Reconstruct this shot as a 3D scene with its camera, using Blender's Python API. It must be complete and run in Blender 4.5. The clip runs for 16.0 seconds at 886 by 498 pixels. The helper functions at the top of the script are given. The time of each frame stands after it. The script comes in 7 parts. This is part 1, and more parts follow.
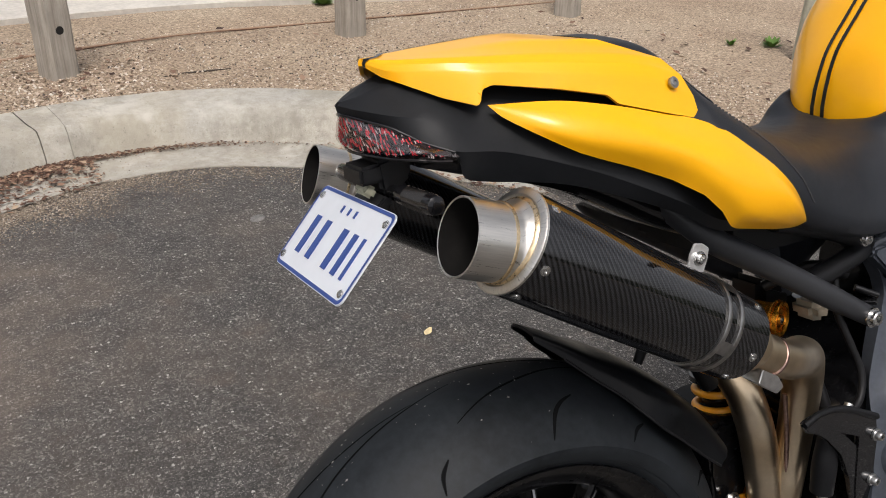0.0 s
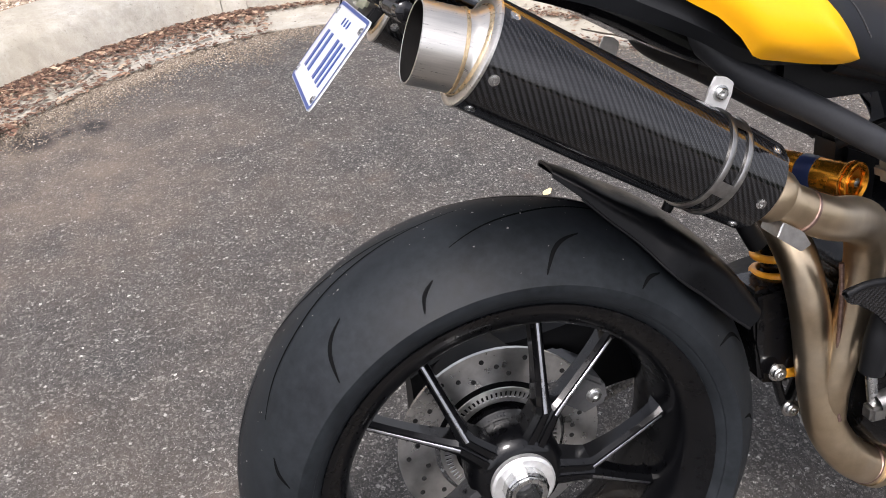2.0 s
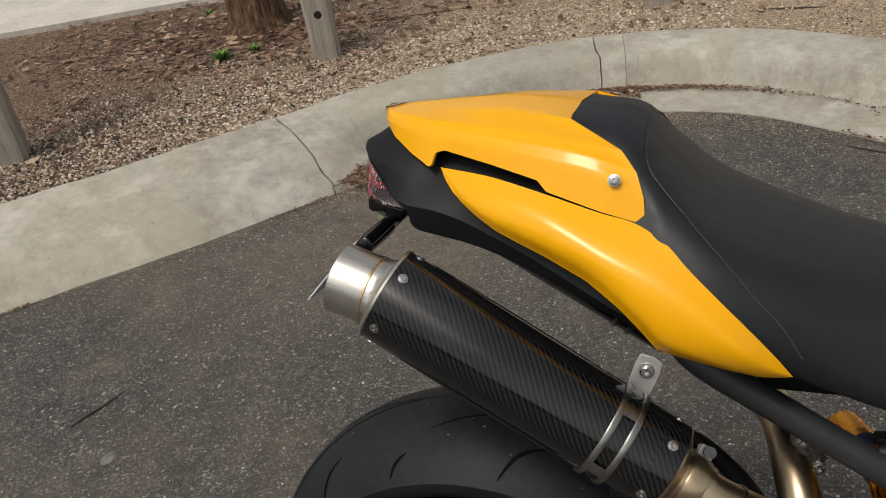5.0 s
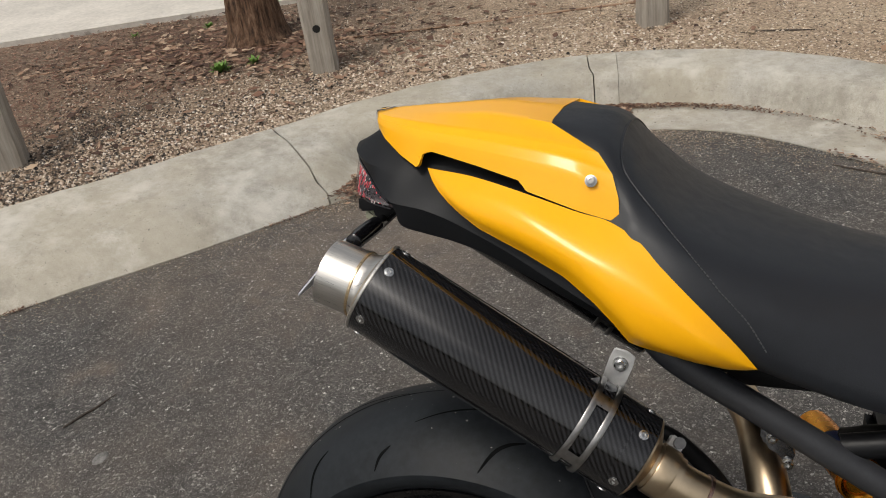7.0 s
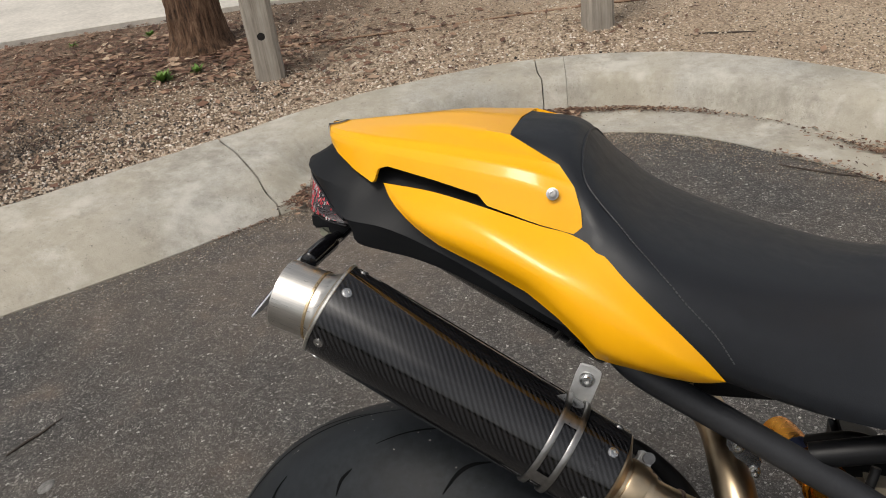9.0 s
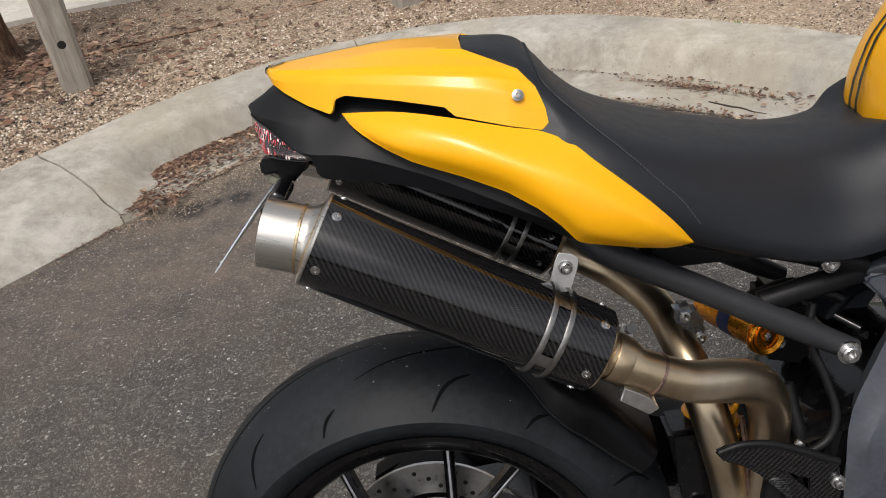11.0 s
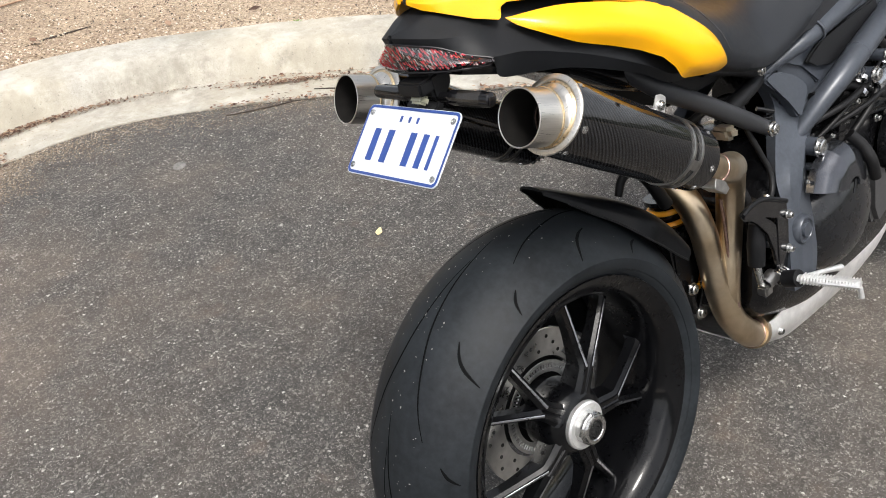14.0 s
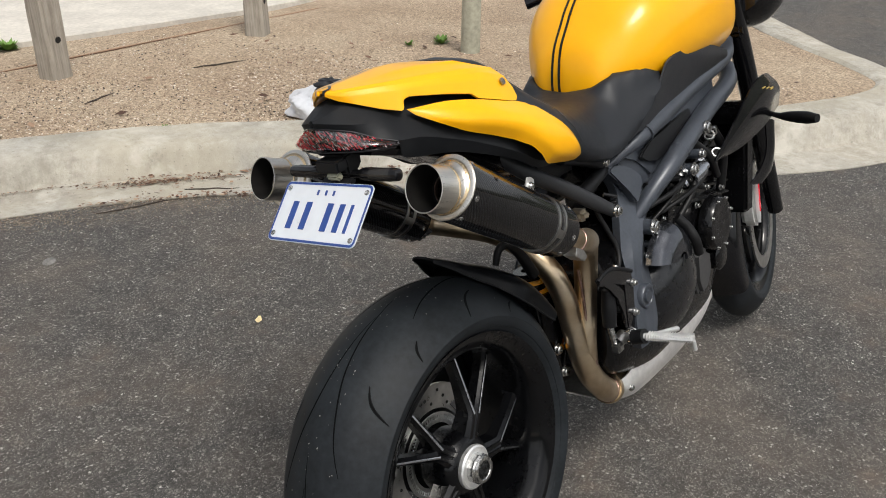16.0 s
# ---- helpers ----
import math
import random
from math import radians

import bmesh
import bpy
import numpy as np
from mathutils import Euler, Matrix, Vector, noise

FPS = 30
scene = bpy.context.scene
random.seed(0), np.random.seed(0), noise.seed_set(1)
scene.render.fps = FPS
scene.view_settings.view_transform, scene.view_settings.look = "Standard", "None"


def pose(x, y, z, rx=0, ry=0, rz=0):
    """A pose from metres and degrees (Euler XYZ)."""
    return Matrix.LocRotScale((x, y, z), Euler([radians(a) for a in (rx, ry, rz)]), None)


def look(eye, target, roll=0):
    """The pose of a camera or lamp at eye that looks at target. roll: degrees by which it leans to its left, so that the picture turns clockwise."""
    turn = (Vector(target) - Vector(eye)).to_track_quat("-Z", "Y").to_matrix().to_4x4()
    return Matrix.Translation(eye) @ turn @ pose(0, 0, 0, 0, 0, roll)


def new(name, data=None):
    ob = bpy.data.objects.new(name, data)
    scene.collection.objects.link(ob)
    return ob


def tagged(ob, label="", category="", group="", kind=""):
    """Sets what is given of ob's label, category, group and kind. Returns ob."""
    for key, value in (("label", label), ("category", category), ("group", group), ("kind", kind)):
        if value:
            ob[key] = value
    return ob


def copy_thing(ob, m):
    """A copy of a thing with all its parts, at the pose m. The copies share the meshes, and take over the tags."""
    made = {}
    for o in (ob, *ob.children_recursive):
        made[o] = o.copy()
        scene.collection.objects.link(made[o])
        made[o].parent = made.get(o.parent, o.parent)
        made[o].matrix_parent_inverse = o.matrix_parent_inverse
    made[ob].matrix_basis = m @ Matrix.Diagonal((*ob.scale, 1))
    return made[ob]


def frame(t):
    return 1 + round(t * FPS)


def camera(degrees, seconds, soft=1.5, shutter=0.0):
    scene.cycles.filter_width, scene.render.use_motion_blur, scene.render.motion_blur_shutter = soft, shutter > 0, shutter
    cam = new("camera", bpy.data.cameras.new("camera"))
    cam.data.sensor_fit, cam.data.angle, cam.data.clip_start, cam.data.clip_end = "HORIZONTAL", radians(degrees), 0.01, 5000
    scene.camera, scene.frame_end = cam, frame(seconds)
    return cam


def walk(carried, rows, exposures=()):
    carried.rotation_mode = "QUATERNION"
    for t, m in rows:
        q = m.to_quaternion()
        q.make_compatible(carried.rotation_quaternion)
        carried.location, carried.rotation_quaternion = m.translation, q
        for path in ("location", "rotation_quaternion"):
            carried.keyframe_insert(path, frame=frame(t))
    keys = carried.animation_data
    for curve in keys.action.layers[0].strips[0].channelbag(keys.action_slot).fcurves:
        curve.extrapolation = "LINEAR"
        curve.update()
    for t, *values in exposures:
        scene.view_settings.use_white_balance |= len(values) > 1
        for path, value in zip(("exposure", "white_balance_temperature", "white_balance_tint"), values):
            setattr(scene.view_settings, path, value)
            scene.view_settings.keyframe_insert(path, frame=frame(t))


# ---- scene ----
from mathutils.bvhtree import BVHTree

cam = camera(54.8, 16.0, soft=0.95)
PATH = [
    (0, (-0.419, -0.586, 1.174), (0.448, 0.966, 0.257), 2.1),
    (0.5, (-0.422, -0.586, 1.169), (0.466, 0.945, 0.238), 1.5),
    (1, (-0.414, -0.594, 1.167), (0.482, 0.914, 0.206), 1.4),
    (1.5, (-0.363, -0.633, 1.146), (0.409, 0.888, 0.1), 1.7),
    (2, (-0.232, -0.682, 1.12), (0.145, 0.905, -0.038), -1.6),
    (2.5, (-0.011, -0.693, 1.159), (0.047, 0.892, -0.059), -3.7),
    (3, (-0.011, -0.585, 1.157), (-0.079, 0.926, -0.151), -0.7),
    (3.5, (0.071, -0.611, 1.168), (-0.33, 0.839, -0.15), -5.2),
    (4, (0.19, -0.641, 1.233), (-0.417, 0.841, 0.034), -7.9),
    (4.5, (0.233, -0.626, 1.279), (-0.412, 0.916, 0.181), -8.5),
    (5, (0.272, -0.662, 1.307), (-0.389, 0.917, 0.273), -9.1),
    (7.5, (0.296, -0.7, 1.307), (-0.354, 0.905, 0.308), -7.7),
    (8, (0.296, -0.699, 1.305), (-0.337, 0.915, 0.307), -7.7),
    (8.5, (0.287, -0.674, 1.306), (-0.292, 0.956, 0.302), -7.6),
    (10.8, (0.197, -0.71, 1.278), (-0.054, 0.995, 0.263), -7.7),
    (11, (0.12, -0.765, 1.271), (0.006, 0.926, 0.209), -8.8),
    (11.5, (-0.021, -0.834, 1.279), (0.109, 0.858, 0.222), -9.7),
    (12, (-0.233, -0.789, 1.269), (0.251, 0.835, 0.207), -7.0),
    (12.5, (-0.439, -0.761, 1.277), (0.425, 0.717, 0.241), -2.8),
    (13, (-0.635, -0.797, 1.297), (0.391, 0.573, 0.261), -2.5),
    (13.5, (-0.698, -0.704, 1.255), (0.306, 0.628, 0.152), -4.0),
    (14, (-0.748, -0.651, 1.275), (0.335, 0.619, 0.172), -4.2),
    (14.5, (-0.871, -0.671, 1.282), (0.38, 0.517, 0.271), -2.0),
    (15, (-0.943, -0.711, 1.296), (0.412, 0.421, 0.355), -0.1),
    (15.5, (-0.952, -0.714, 1.298), (0.457, 0.387, 0.401), 1.0),
    (16, (-0.946, -0.722, 1.301), (0.481, 0.369, 0.42), 1.0),
]
EXPOSURES = [(0, 0.3, 6550, 13), (1, 0.38, 6500, 13), (1.5, 0.53, 6450, 15), (2, 1.06, 6350, 16), (2.5, 1.12, 6350, 13), (3, 1.1, 6350, 14), (3.5, 1.03, 6400, 13), (4, 0.65, 6600, 5), (4.5, 0.02, 7000, 6), (5, -0.15, 6850, 9), (7.5, 0.05, 6700, 10), (8.5, 0.05, 6700, 10), (11, 0.2, 6600, 12), (11.5, 0.4, 6550, 13), (12, 0.42, 6550, 11), (12.5, 0.52, 6500, 11), (13, 0.82, 6500, 11), (13.5, 0.97, 6500, 10), (14, 0.97, 6500, 10), (14.5, 0.75, 6500, 10), (15, 0.5, 6550, 9), (16, 0.38, 6550, 9)]
walk(cam, [(t, look(eye, target, roll)) for t, eye, target, roll in PATH], EXPOSURES)

# ---- light ----
world = bpy.data.worlds.new("overcast_sky")
scene.world = world
world.use_nodes = True
wn, wl = world.node_tree.nodes, world.node_tree.links
sky = wn.new("ShaderNodeTexSky")
sky.sky_type, sky.sun_disc = "NISHITA", False
sky.sun_elevation, sky.sun_rotation = radians(61), radians(205)
sky.air_density, sky.dust_density, sky.ozone_density = 1.0, 4.0, 1.0
pale = wn.new("ShaderNodeHueSaturation")
pale.inputs["Saturation"].default_value = 0.25
wl.new(sky.outputs[0], pale.inputs["Color"])
# broken cloud: lighter and darker banks over the whole sky
ctc = wn.new("ShaderNodeTexCoord")
cloud = wn.new("ShaderNodeTexNoise")
cloud.inputs["Scale"].default_value, cloud.inputs["Detail"].default_value = 2.2, 4.0
wl.new(ctc.outputs["Generated"], cloud.inputs["Vector"])
cramp = wn.new("ShaderNodeValToRGB")
cramp.color_ramp.elements[0].position, cramp.color_ramp.elements[0].color = 0.35, (0.55, 0.57, 0.6, 1)
cramp.color_ramp.elements[1].position, cramp.color_ramp.elements[1].color = 0.68, (1.45, 1.43, 1.4, 1)
wl.new(cloud.outputs["Fac"], cramp.inputs[0])
cmix = wn.new("ShaderNodeMixRGB")
cmix.blend_type, cmix.inputs[0].default_value = "MULTIPLY", 1.0
wl.new(pale.outputs[0], cmix.inputs[1])
wl.new(cramp.outputs[0], cmix.inputs[2])
wl.new(cmix.outputs[0], wn["Background"].inputs["Color"])
wn["Background"].inputs["Strength"].default_value = 0.13

sun = new("sun", bpy.data.lights.new("sun", "SUN"))
sun.data.energy, sun.data.angle, sun.data.color = 1.3, radians(14), (1.0, 0.96, 0.9)
sun.matrix_world = look((0, 0, 8), (0.78, 1.62, 8 - 3.25))


# ---- materials ----
def mat(name, colour=(0.5, 0.5, 0.5), rough=0.5, metal=0.0, coat=0.0, coat_rough=0.05, spec=0.5):
    m = bpy.data.materials.new(name)
    m.use_nodes = True
    b = m.node_tree.nodes["Principled BSDF"]
    b.inputs["Base Color"].default_value = (*colour, 1)
    b.inputs["Roughness"].default_value, b.inputs["Metallic"].default_value = rough, metal
    b.inputs["Coat Weight"].default_value, b.inputs["Coat Roughness"].default_value = coat, coat_rough
    b.inputs["Specular IOR Level"].default_value = spec
    return m


def nd(m, kind, **values):
    n = m.node_tree.nodes.new(kind)
    for k, v in values.items():
        key = k.replace("_", " ")
        if key in n.inputs:
            n.inputs[key].default_value = v
        elif k == "blend":
            n.blend_type = v
        elif k == "operation":
            n.operation = v
        elif k == "feature":
            n.feature = v
    return n


def ln(m, a, b):
    m.node_tree.links.new(a, b)


def ramp(m, src, stops):
    r = nd(m, "ShaderNodeValToRGB")
    while len(r.color_ramp.elements) < len(stops):
        r.color_ramp.elements.new(0.5)
    for e, (p, c) in zip(r.color_ramp.elements, stops):
        e.position = p
        e.color = (*c, 1) if isinstance(c, tuple) else (c, c, c, 1)
    ln(m, src, r.inputs[0])
    return r.outputs[0]


def mix(m, fac, a, b, blend="MIX"):
    n = nd(m, "ShaderNodeMixRGB", blend=blend)
    for i, v in ((0, fac), (1, a), (2, b)):
        if isinstance(v, (int, float)):
            n.inputs[i].default_value = v if i == 0 else (v, v, v, 1)
        elif isinstance(v, tuple):
            n.inputs[i].default_value = (*v, 1)
        else:
            ln(m, v, n.inputs[i])
    return n.outputs[0]


def bump(m, src, strength=0.3, dist=0.002, under=None):
    b = nd(m, "ShaderNodeBump", Strength=strength, Distance=dist)
    ln(m, src, b.inputs["Height"])
    if under:
        ln(m, under, b.inputs["Normal"])
    ln(m, b.outputs[0], m.node_tree.nodes["Principled BSDF"].inputs["Normal"])
    return b.outputs[0]


def where(m, kind="Object"):
    return nd(m, "ShaderNodeTexCoord").outputs[kind]


def noisy(m, scale, detail=4, rough=0.55, vec=None):
    n = nd(m, "ShaderNodeTexNoise", Scale=scale, Detail=detail, Roughness=rough)
    ln(m, vec if vec else where(m), n.inputs["Vector"])
    return n.outputs["Fac"]


def bsdf(m, key):
    return m.node_tree.nodes["Principled BSDF"].inputs[key]


def worn(name, colour, rough, metal=0.0, coat=0.0, scale=60, spread=0.25, relief=0.0, spec=0.5, colour2=None):
    """A surface whose colour and gloss vary at two scales."""
    m = mat(name, colour, rough, metal, coat, spec=spec)
    a, b = noisy(m, scale, 5), noisy(m, scale / 9, 3)
    f = mix(m, 0.5, a, b)
    c2 = colour2 or tuple(min(1, c * (1 + spread * 2)) for c in colour)
    c1 = tuple(c * (1 - spread) for c in colour)
    ln(m, ramp(m, f, [(0.35, c1), (0.65, c2)]), bsdf(m, "Base Color"))
    ln(m, ramp(m, f, [(0.3, max(0.02, rough - 0.08)), (0.7, min(1, rough + 0.08))]), bsdf(m, "Roughness"))
    if relief:
        bump(m, a, 0.4, relief)
    return m


# asphalt: black binder, grey and pale chips, brown patches
ASPHALT = mat("asphalt", (0.05, 0.05, 0.05), 0.8)
_wob = nd(ASPHALT, "ShaderNodeTexNoise", Scale=210, Detail=2)
ln(ASPHALT, where(ASPHALT), _wob.inputs["Vector"])
_off = nd(ASPHALT, "ShaderNodeVectorMath", operation="MULTIPLY_ADD")
ln(ASPHALT, _wob.outputs["Color"], _off.inputs[0])
_off.inputs[1].default_value = (0.011, 0.011, 0.011)
ln(ASPHALT, where(ASPHALT), _off.inputs[2])
_p = _off.outputs["Vector"]


def chips(scale, stops, lo, hi):
    """Stones in the binder: their colour by cell, and a mask of their bodies."""
    v = nd(ASPHALT, "ShaderNodeTexVoronoi", Scale=scale, Randomness=1.0)
    ln(ASPHALT, _p, v.inputs["Vector"])
    sep = nd(ASPHALT, "ShaderNodeSeparateColor")
    ln(ASPHALT, v.outputs["Color"], sep.inputs[0])
    return ramp(ASPHALT, sep.outputs[0], stops), ramp(ASPHALT, v.outputs["Distance"], [(lo, 1.0), (hi, 0.0)])


_chip, _edge = chips(125, [(0.0, (0.03, 0.0285, 0.027)), (0.35, (0.066, 0.062, 0.057)), (0.62, (0.118, 0.111, 0.102)), (0.82, (0.19, 0.178, 0.162)), (0.95, (0.27, 0.256, 0.236)), (1.0, (0.46, 0.44, 0.41))], 0.36, 0.5)
_fine, _fedge = chips(380, [(0.0, (0.022, 0.021, 0.02)), (0.5, (0.075, 0.07, 0.064)), (0.8, (0.165, 0.154, 0.14)), (0.94, (0.3, 0.285, 0.262)), (1.0, (0.5, 0.48, 0.45))], 0.36, 0.54)
_binder = mix(ASPHALT, noisy(ASPHALT, 500, 3), (0.016, 0.0155, 0.015), (0.062, 0.058, 0.053))
_c = mix(ASPHALT, _fedge, _binder, _fine)
_lie = ramp(ASPHALT, noisy(ASPHALT, 34, 3, 0.6), [(0.38, 0.35), (0.6, 1.0)])
_c = mix(ASPHALT, mix(ASPHALT, 1.0, _edge, _lie, "MULTIPLY"), _c, _chip)
_stone, _sedge = chips(62, [(0.0, (0.1, 0.095, 0.088)), (0.9, (0.1, 0.095, 0.088)), (0.93, (0.36, 0.345, 0.32)), (1.0, (0.62, 0.6, 0.56))], 0.16, 0.22)
_rare = nd(ASPHALT, "ShaderNodeSeparateColor")
ln(ASPHALT, _stone, _rare.inputs[0])
_c = mix(ASPHALT, mix(ASPHALT, 1.0, _sedge, ramp(ASPHALT, _rare.outputs[0], [(0.15, 0.0), (0.3, 1.0)]), "MULTIPLY"), _c, _stone)
# sandy brown dust in soft patches, and reddish stains of a hand's width
_big = ramp(ASPHALT, noisy(ASPHALT, 1.6, 6, 0.65), [(0.44, 0.0), (0.66, 1.0)])
_c = mix(ASPHALT, mix(ASPHALT, 1.0, _big, 0.3, "MULTIPLY"), _c, (0.16, 0.126, 0.096))
_red = ramp(ASPHALT, noisy(ASPHALT, 6.5, 4, 0.6), [(0.6, 0.0), (0.74, 1.0)])
_c = mix(ASPHALT, mix(ASPHALT, 1.0, _red, 0.3, "MULTIPLY"), _c, (0.17, 0.118, 0.085))
_dust = ramp(ASPHALT, noisy(ASPHALT, 11, 7, 0.75), [(0.3, 0.66), (0.7, 1.3)])
_c = mix(ASPHALT, 1.0, _c, _dust, "MULTIPLY")
_at = nd(ASPHALT, "ShaderNodeVectorMath", operation="DISTANCE")
ln(ASPHALT, _p, _at.inputs[0])
_at.inputs[1].default_value = (-0.8, 1.45, 0)
_wash = mix(ASPHALT, 1.0, ramp(ASPHALT, _at.outputs["Value"], [(0.2, 1.0), (0.85, 0.0)]), ramp(ASPHALT, noisy(ASPHALT, 5, 6, 0.7), [(0.35, 0.15), (0.62, 1.0)]), "MULTIPLY")
_c = mix(ASPHALT, mix(ASPHALT, 1.0, _wash, 0.5, "MULTIPLY"), _c, (0.2, 0.155, 0.118))
_c = mix(ASPHALT, 1.0, _c, 1.25, "MULTIPLY")
# black oil drips near the broken end of the kerb
for _spot, _size in (((-0.84, 1.68, 0), 0.085), ((-0.68, 1.73, 0), 0.06), ((-0.765, 1.715, 0), 0.035)):
    _od = nd(ASPHALT, "ShaderNodeVectorMath", operation="DISTANCE")
    ln(ASPHALT, _p, _od.inputs[0])
    _od.inputs[1].default_value = _spot
    _oil = mix(ASPHALT, 1.0, ramp(ASPHALT, _od.outputs["Value"], [(0.45 * _size, 1.0), (_size, 0.0)]), ramp(ASPHALT, noisy(ASPHALT, 26, 4, 0.7), [(0.34, 0.0), (0.46, 1.0)]), "MULTIPLY")
    _c = mix(ASPHALT, mix(ASPHALT, 1.0, _oil, 0.85, "MULTIPLY"), _c, (0.014, 0.014, 0.016))
ln(ASPHALT, _c, bsdf(ASPHALT, "Base Color"))
bump(ASPHALT, mix(ASPHALT, 0.35, mix(ASPHALT, 0.4, _edge, _fedge), noisy(ASPHALT, 250, 3)), 0.9, 0.0035)

CONCRETE = mat("weathered_concrete", (0.42, 0.39, 0.33), 0.9)
_n1, _n2, _n3 = noisy(CONCRETE, 2.6, 7, 0.7), noisy(CONCRETE, 22, 6, 0.7), noisy(CONCRETE, 260, 3)
_c = ramp(CONCRETE, _n1, [(0.3, (0.31, 0.285, 0.235)), (0.5, (0.44, 0.41, 0.345)), (0.7, (0.53, 0.5, 0.44))])
_c = mix(CONCRETE, 0.5, _c, ramp(CONCRETE, _n2, [(0.3, (0.29, 0.265, 0.22)), (0.6, (0.52, 0.49, 0.43))]), "MIX")
_c = mix(CONCRETE, 0.4, _c, ramp(CONCRETE, _n3, [(0.3, 0.66), (0.7, 1.22)]), "MULTIPLY")
_c = mix(CONCRETE, 1.0, _c, ramp(CONCRETE, noisy(CONCRETE, 0.9, 4, 0.6), [(0.35, (0.8, 0.82, 0.85)), (0.65, (1.1, 1.08, 1.04))]), "MULTIPLY")
_st = nd(CONCRETE, "ShaderNodeMapping", Scale=(1.0, 1.0, 0.35))
ln(CONCRETE, where(CONCRETE), _st.inputs["Vector"])
# dark lichen bloom, pale lime bloom, sand-coloured wash and pitted specks
_c = mix(CONCRETE, ramp(CONCRETE, noisy(CONCRETE, 3.6, 9, 0.8, _st.outputs[0]), [(0.48, 0.0), (0.62, 0.62)]), _c, (0.23, 0.21, 0.17))
_c = mix(CONCRETE, ramp(CONCRETE, noisy(CONCRETE, 1.5, 6, 0.65, _st.outputs[0]), [(0.46, 0.0), (0.58, 0.55)]), _c, (0.38, 0.345, 0.27))
_c = mix(CONCRETE, ramp(CONCRETE, noisy(CONCRETE, 5.2, 9, 0.82), [(0.56, 0.0), (0.68, 0.42)]), _c, (0.54, 0.52, 0.465))
_c = mix(CONCRETE, ramp(CONCRETE, noisy(CONCRETE, 60, 5, 0.85), [(0.6, 0.0), (0.67, 0.75)]), _c, (0.13, 0.12, 0.1))
# pale lime bloom and dark water stains
_c = mix(CONCRETE, ramp(CONCRETE, noisy(CONCRETE, 4.3, 5, 0.65), [(0.52, 0.0), (0.68, 0.55)]), _c, (0.6, 0.58, 0.52))
_c = mix(CONCRETE, ramp(CONCRETE, noisy(CONCRETE, 7.1, 7, 0.75), [(0.56, 0.0), (0.7, 0.5)]), _c, (0.19, 0.17, 0.14))
ln(CONCRETE, _c, bsdf(CONCRETE, "Base Color"))
bump(CONCRETE, mix(CONCRETE, 0.5, _n2, _n3), 0.6, 0.004)

SOIL = mat("sandy_soil", (0.3, 0.24, 0.17), 0.95)
_n1, _n2 = noisy(SOIL, 1.3, 5, 0.6), noisy(SOIL, 90, 5, 0.7)
_c = ramp(SOIL, _n1, [(0.32, (0.31, 0.235, 0.165)), (0.5, (0.37, 0.29, 0.208)), (0.7, (0.42, 0.345, 0.255))])
_sx = nd(SOIL, "ShaderNodeSeparateXYZ")
ln(SOIL, where(SOIL), _sx.inputs[0])
_west = nd(SOIL, "ShaderNodeMath", operation="MULTIPLY_ADD")
ln(SOIL, noisy(SOIL, 0.9, 6, 0.65), _west.inputs[0])
_west.inputs[1].default_value = -2.4
ln(SOIL, _sx.outputs[0], _west.inputs[2])
_west2 = nd(SOIL, "ShaderNodeMath", operation="MULTIPLY")
ln(SOIL, _west.outputs[0], _west2.inputs[0])
_west2.inputs[1].default_value = -0.25
_c = mix(SOIL, ramp(SOIL, _west2.outputs[0], [(0.58, 0.0), (0.82, 0.7)]), _c, (0.125, 0.08, 0.054))
_c = mix(SOIL, 0.8, _c, ramp(SOIL, _n2, [(0.3, 0.55), (0.7, 1.35)]), "MULTIPLY")
# fine gravel pressed into the sand
_gv = nd(SOIL, "ShaderNodeTexVoronoi", Scale=115, Randomness=1.0)
ln(SOIL, where(SOIL), _gv.inputs["Vector"])
_gs = nd(SOIL, "ShaderNodeSeparateColor")
ln(SOIL, _gv.outputs["Color"], _gs.inputs[0])
_c = mix(SOIL, 0.75, _c, ramp(SOIL, _gs.outputs[0], [(0.0, (0.5, 0.46, 0.42)), (0.4, (0.92, 0.9, 0.88)), (0.8, (1.25, 1.22, 1.18)), (1.0, (1.7, 1.7, 1.7))]), "MULTIPLY")
ln(SOIL, _c, bsdf(SOIL, "Base Color"))
bump(SOIL, mix(SOIL, 0.6, _n2, ramp(SOIL, _gv.outputs["Distance"], [(0.1, 1.0), (0.6, 0.0)])), 0.9, 0.006)

PEBBLE = mat("gravel_stone", (0.4, 0.33, 0.25), 0.9)
_r = nd(PEBBLE, "ShaderNodeNewGeometry").outputs["Random Per Island"]
_c = ramp(PEBBLE, _r, [(0.0, (0.12, 0.085, 0.06)), (0.2, (0.28, 0.205, 0.148)), (0.55, (0.45, 0.355, 0.265)), (0.86, (0.57, 0.475, 0.375)), (1.0, (0.74, 0.69, 0.61))])
ln(PEBBLE, _c, bsdf(PEBBLE, "Base Color"))

LITTER = mat("dry_leaf_litter", (0.12, 0.07, 0.04), 0.9)
_r = nd(LITTER, "ShaderNodeNewGeometry").outputs["Random Per Island"]
ln(LITTER, ramp(LITTER, _r, [(0.0, (0.045, 0.024, 0.017)), (0.5, (0.15, 0.078, 0.05)), (0.85, (0.3, 0.19, 0.125)), (1.0, (0.48, 0.37, 0.26))]), bsdf(LITTER, "Base Color"))

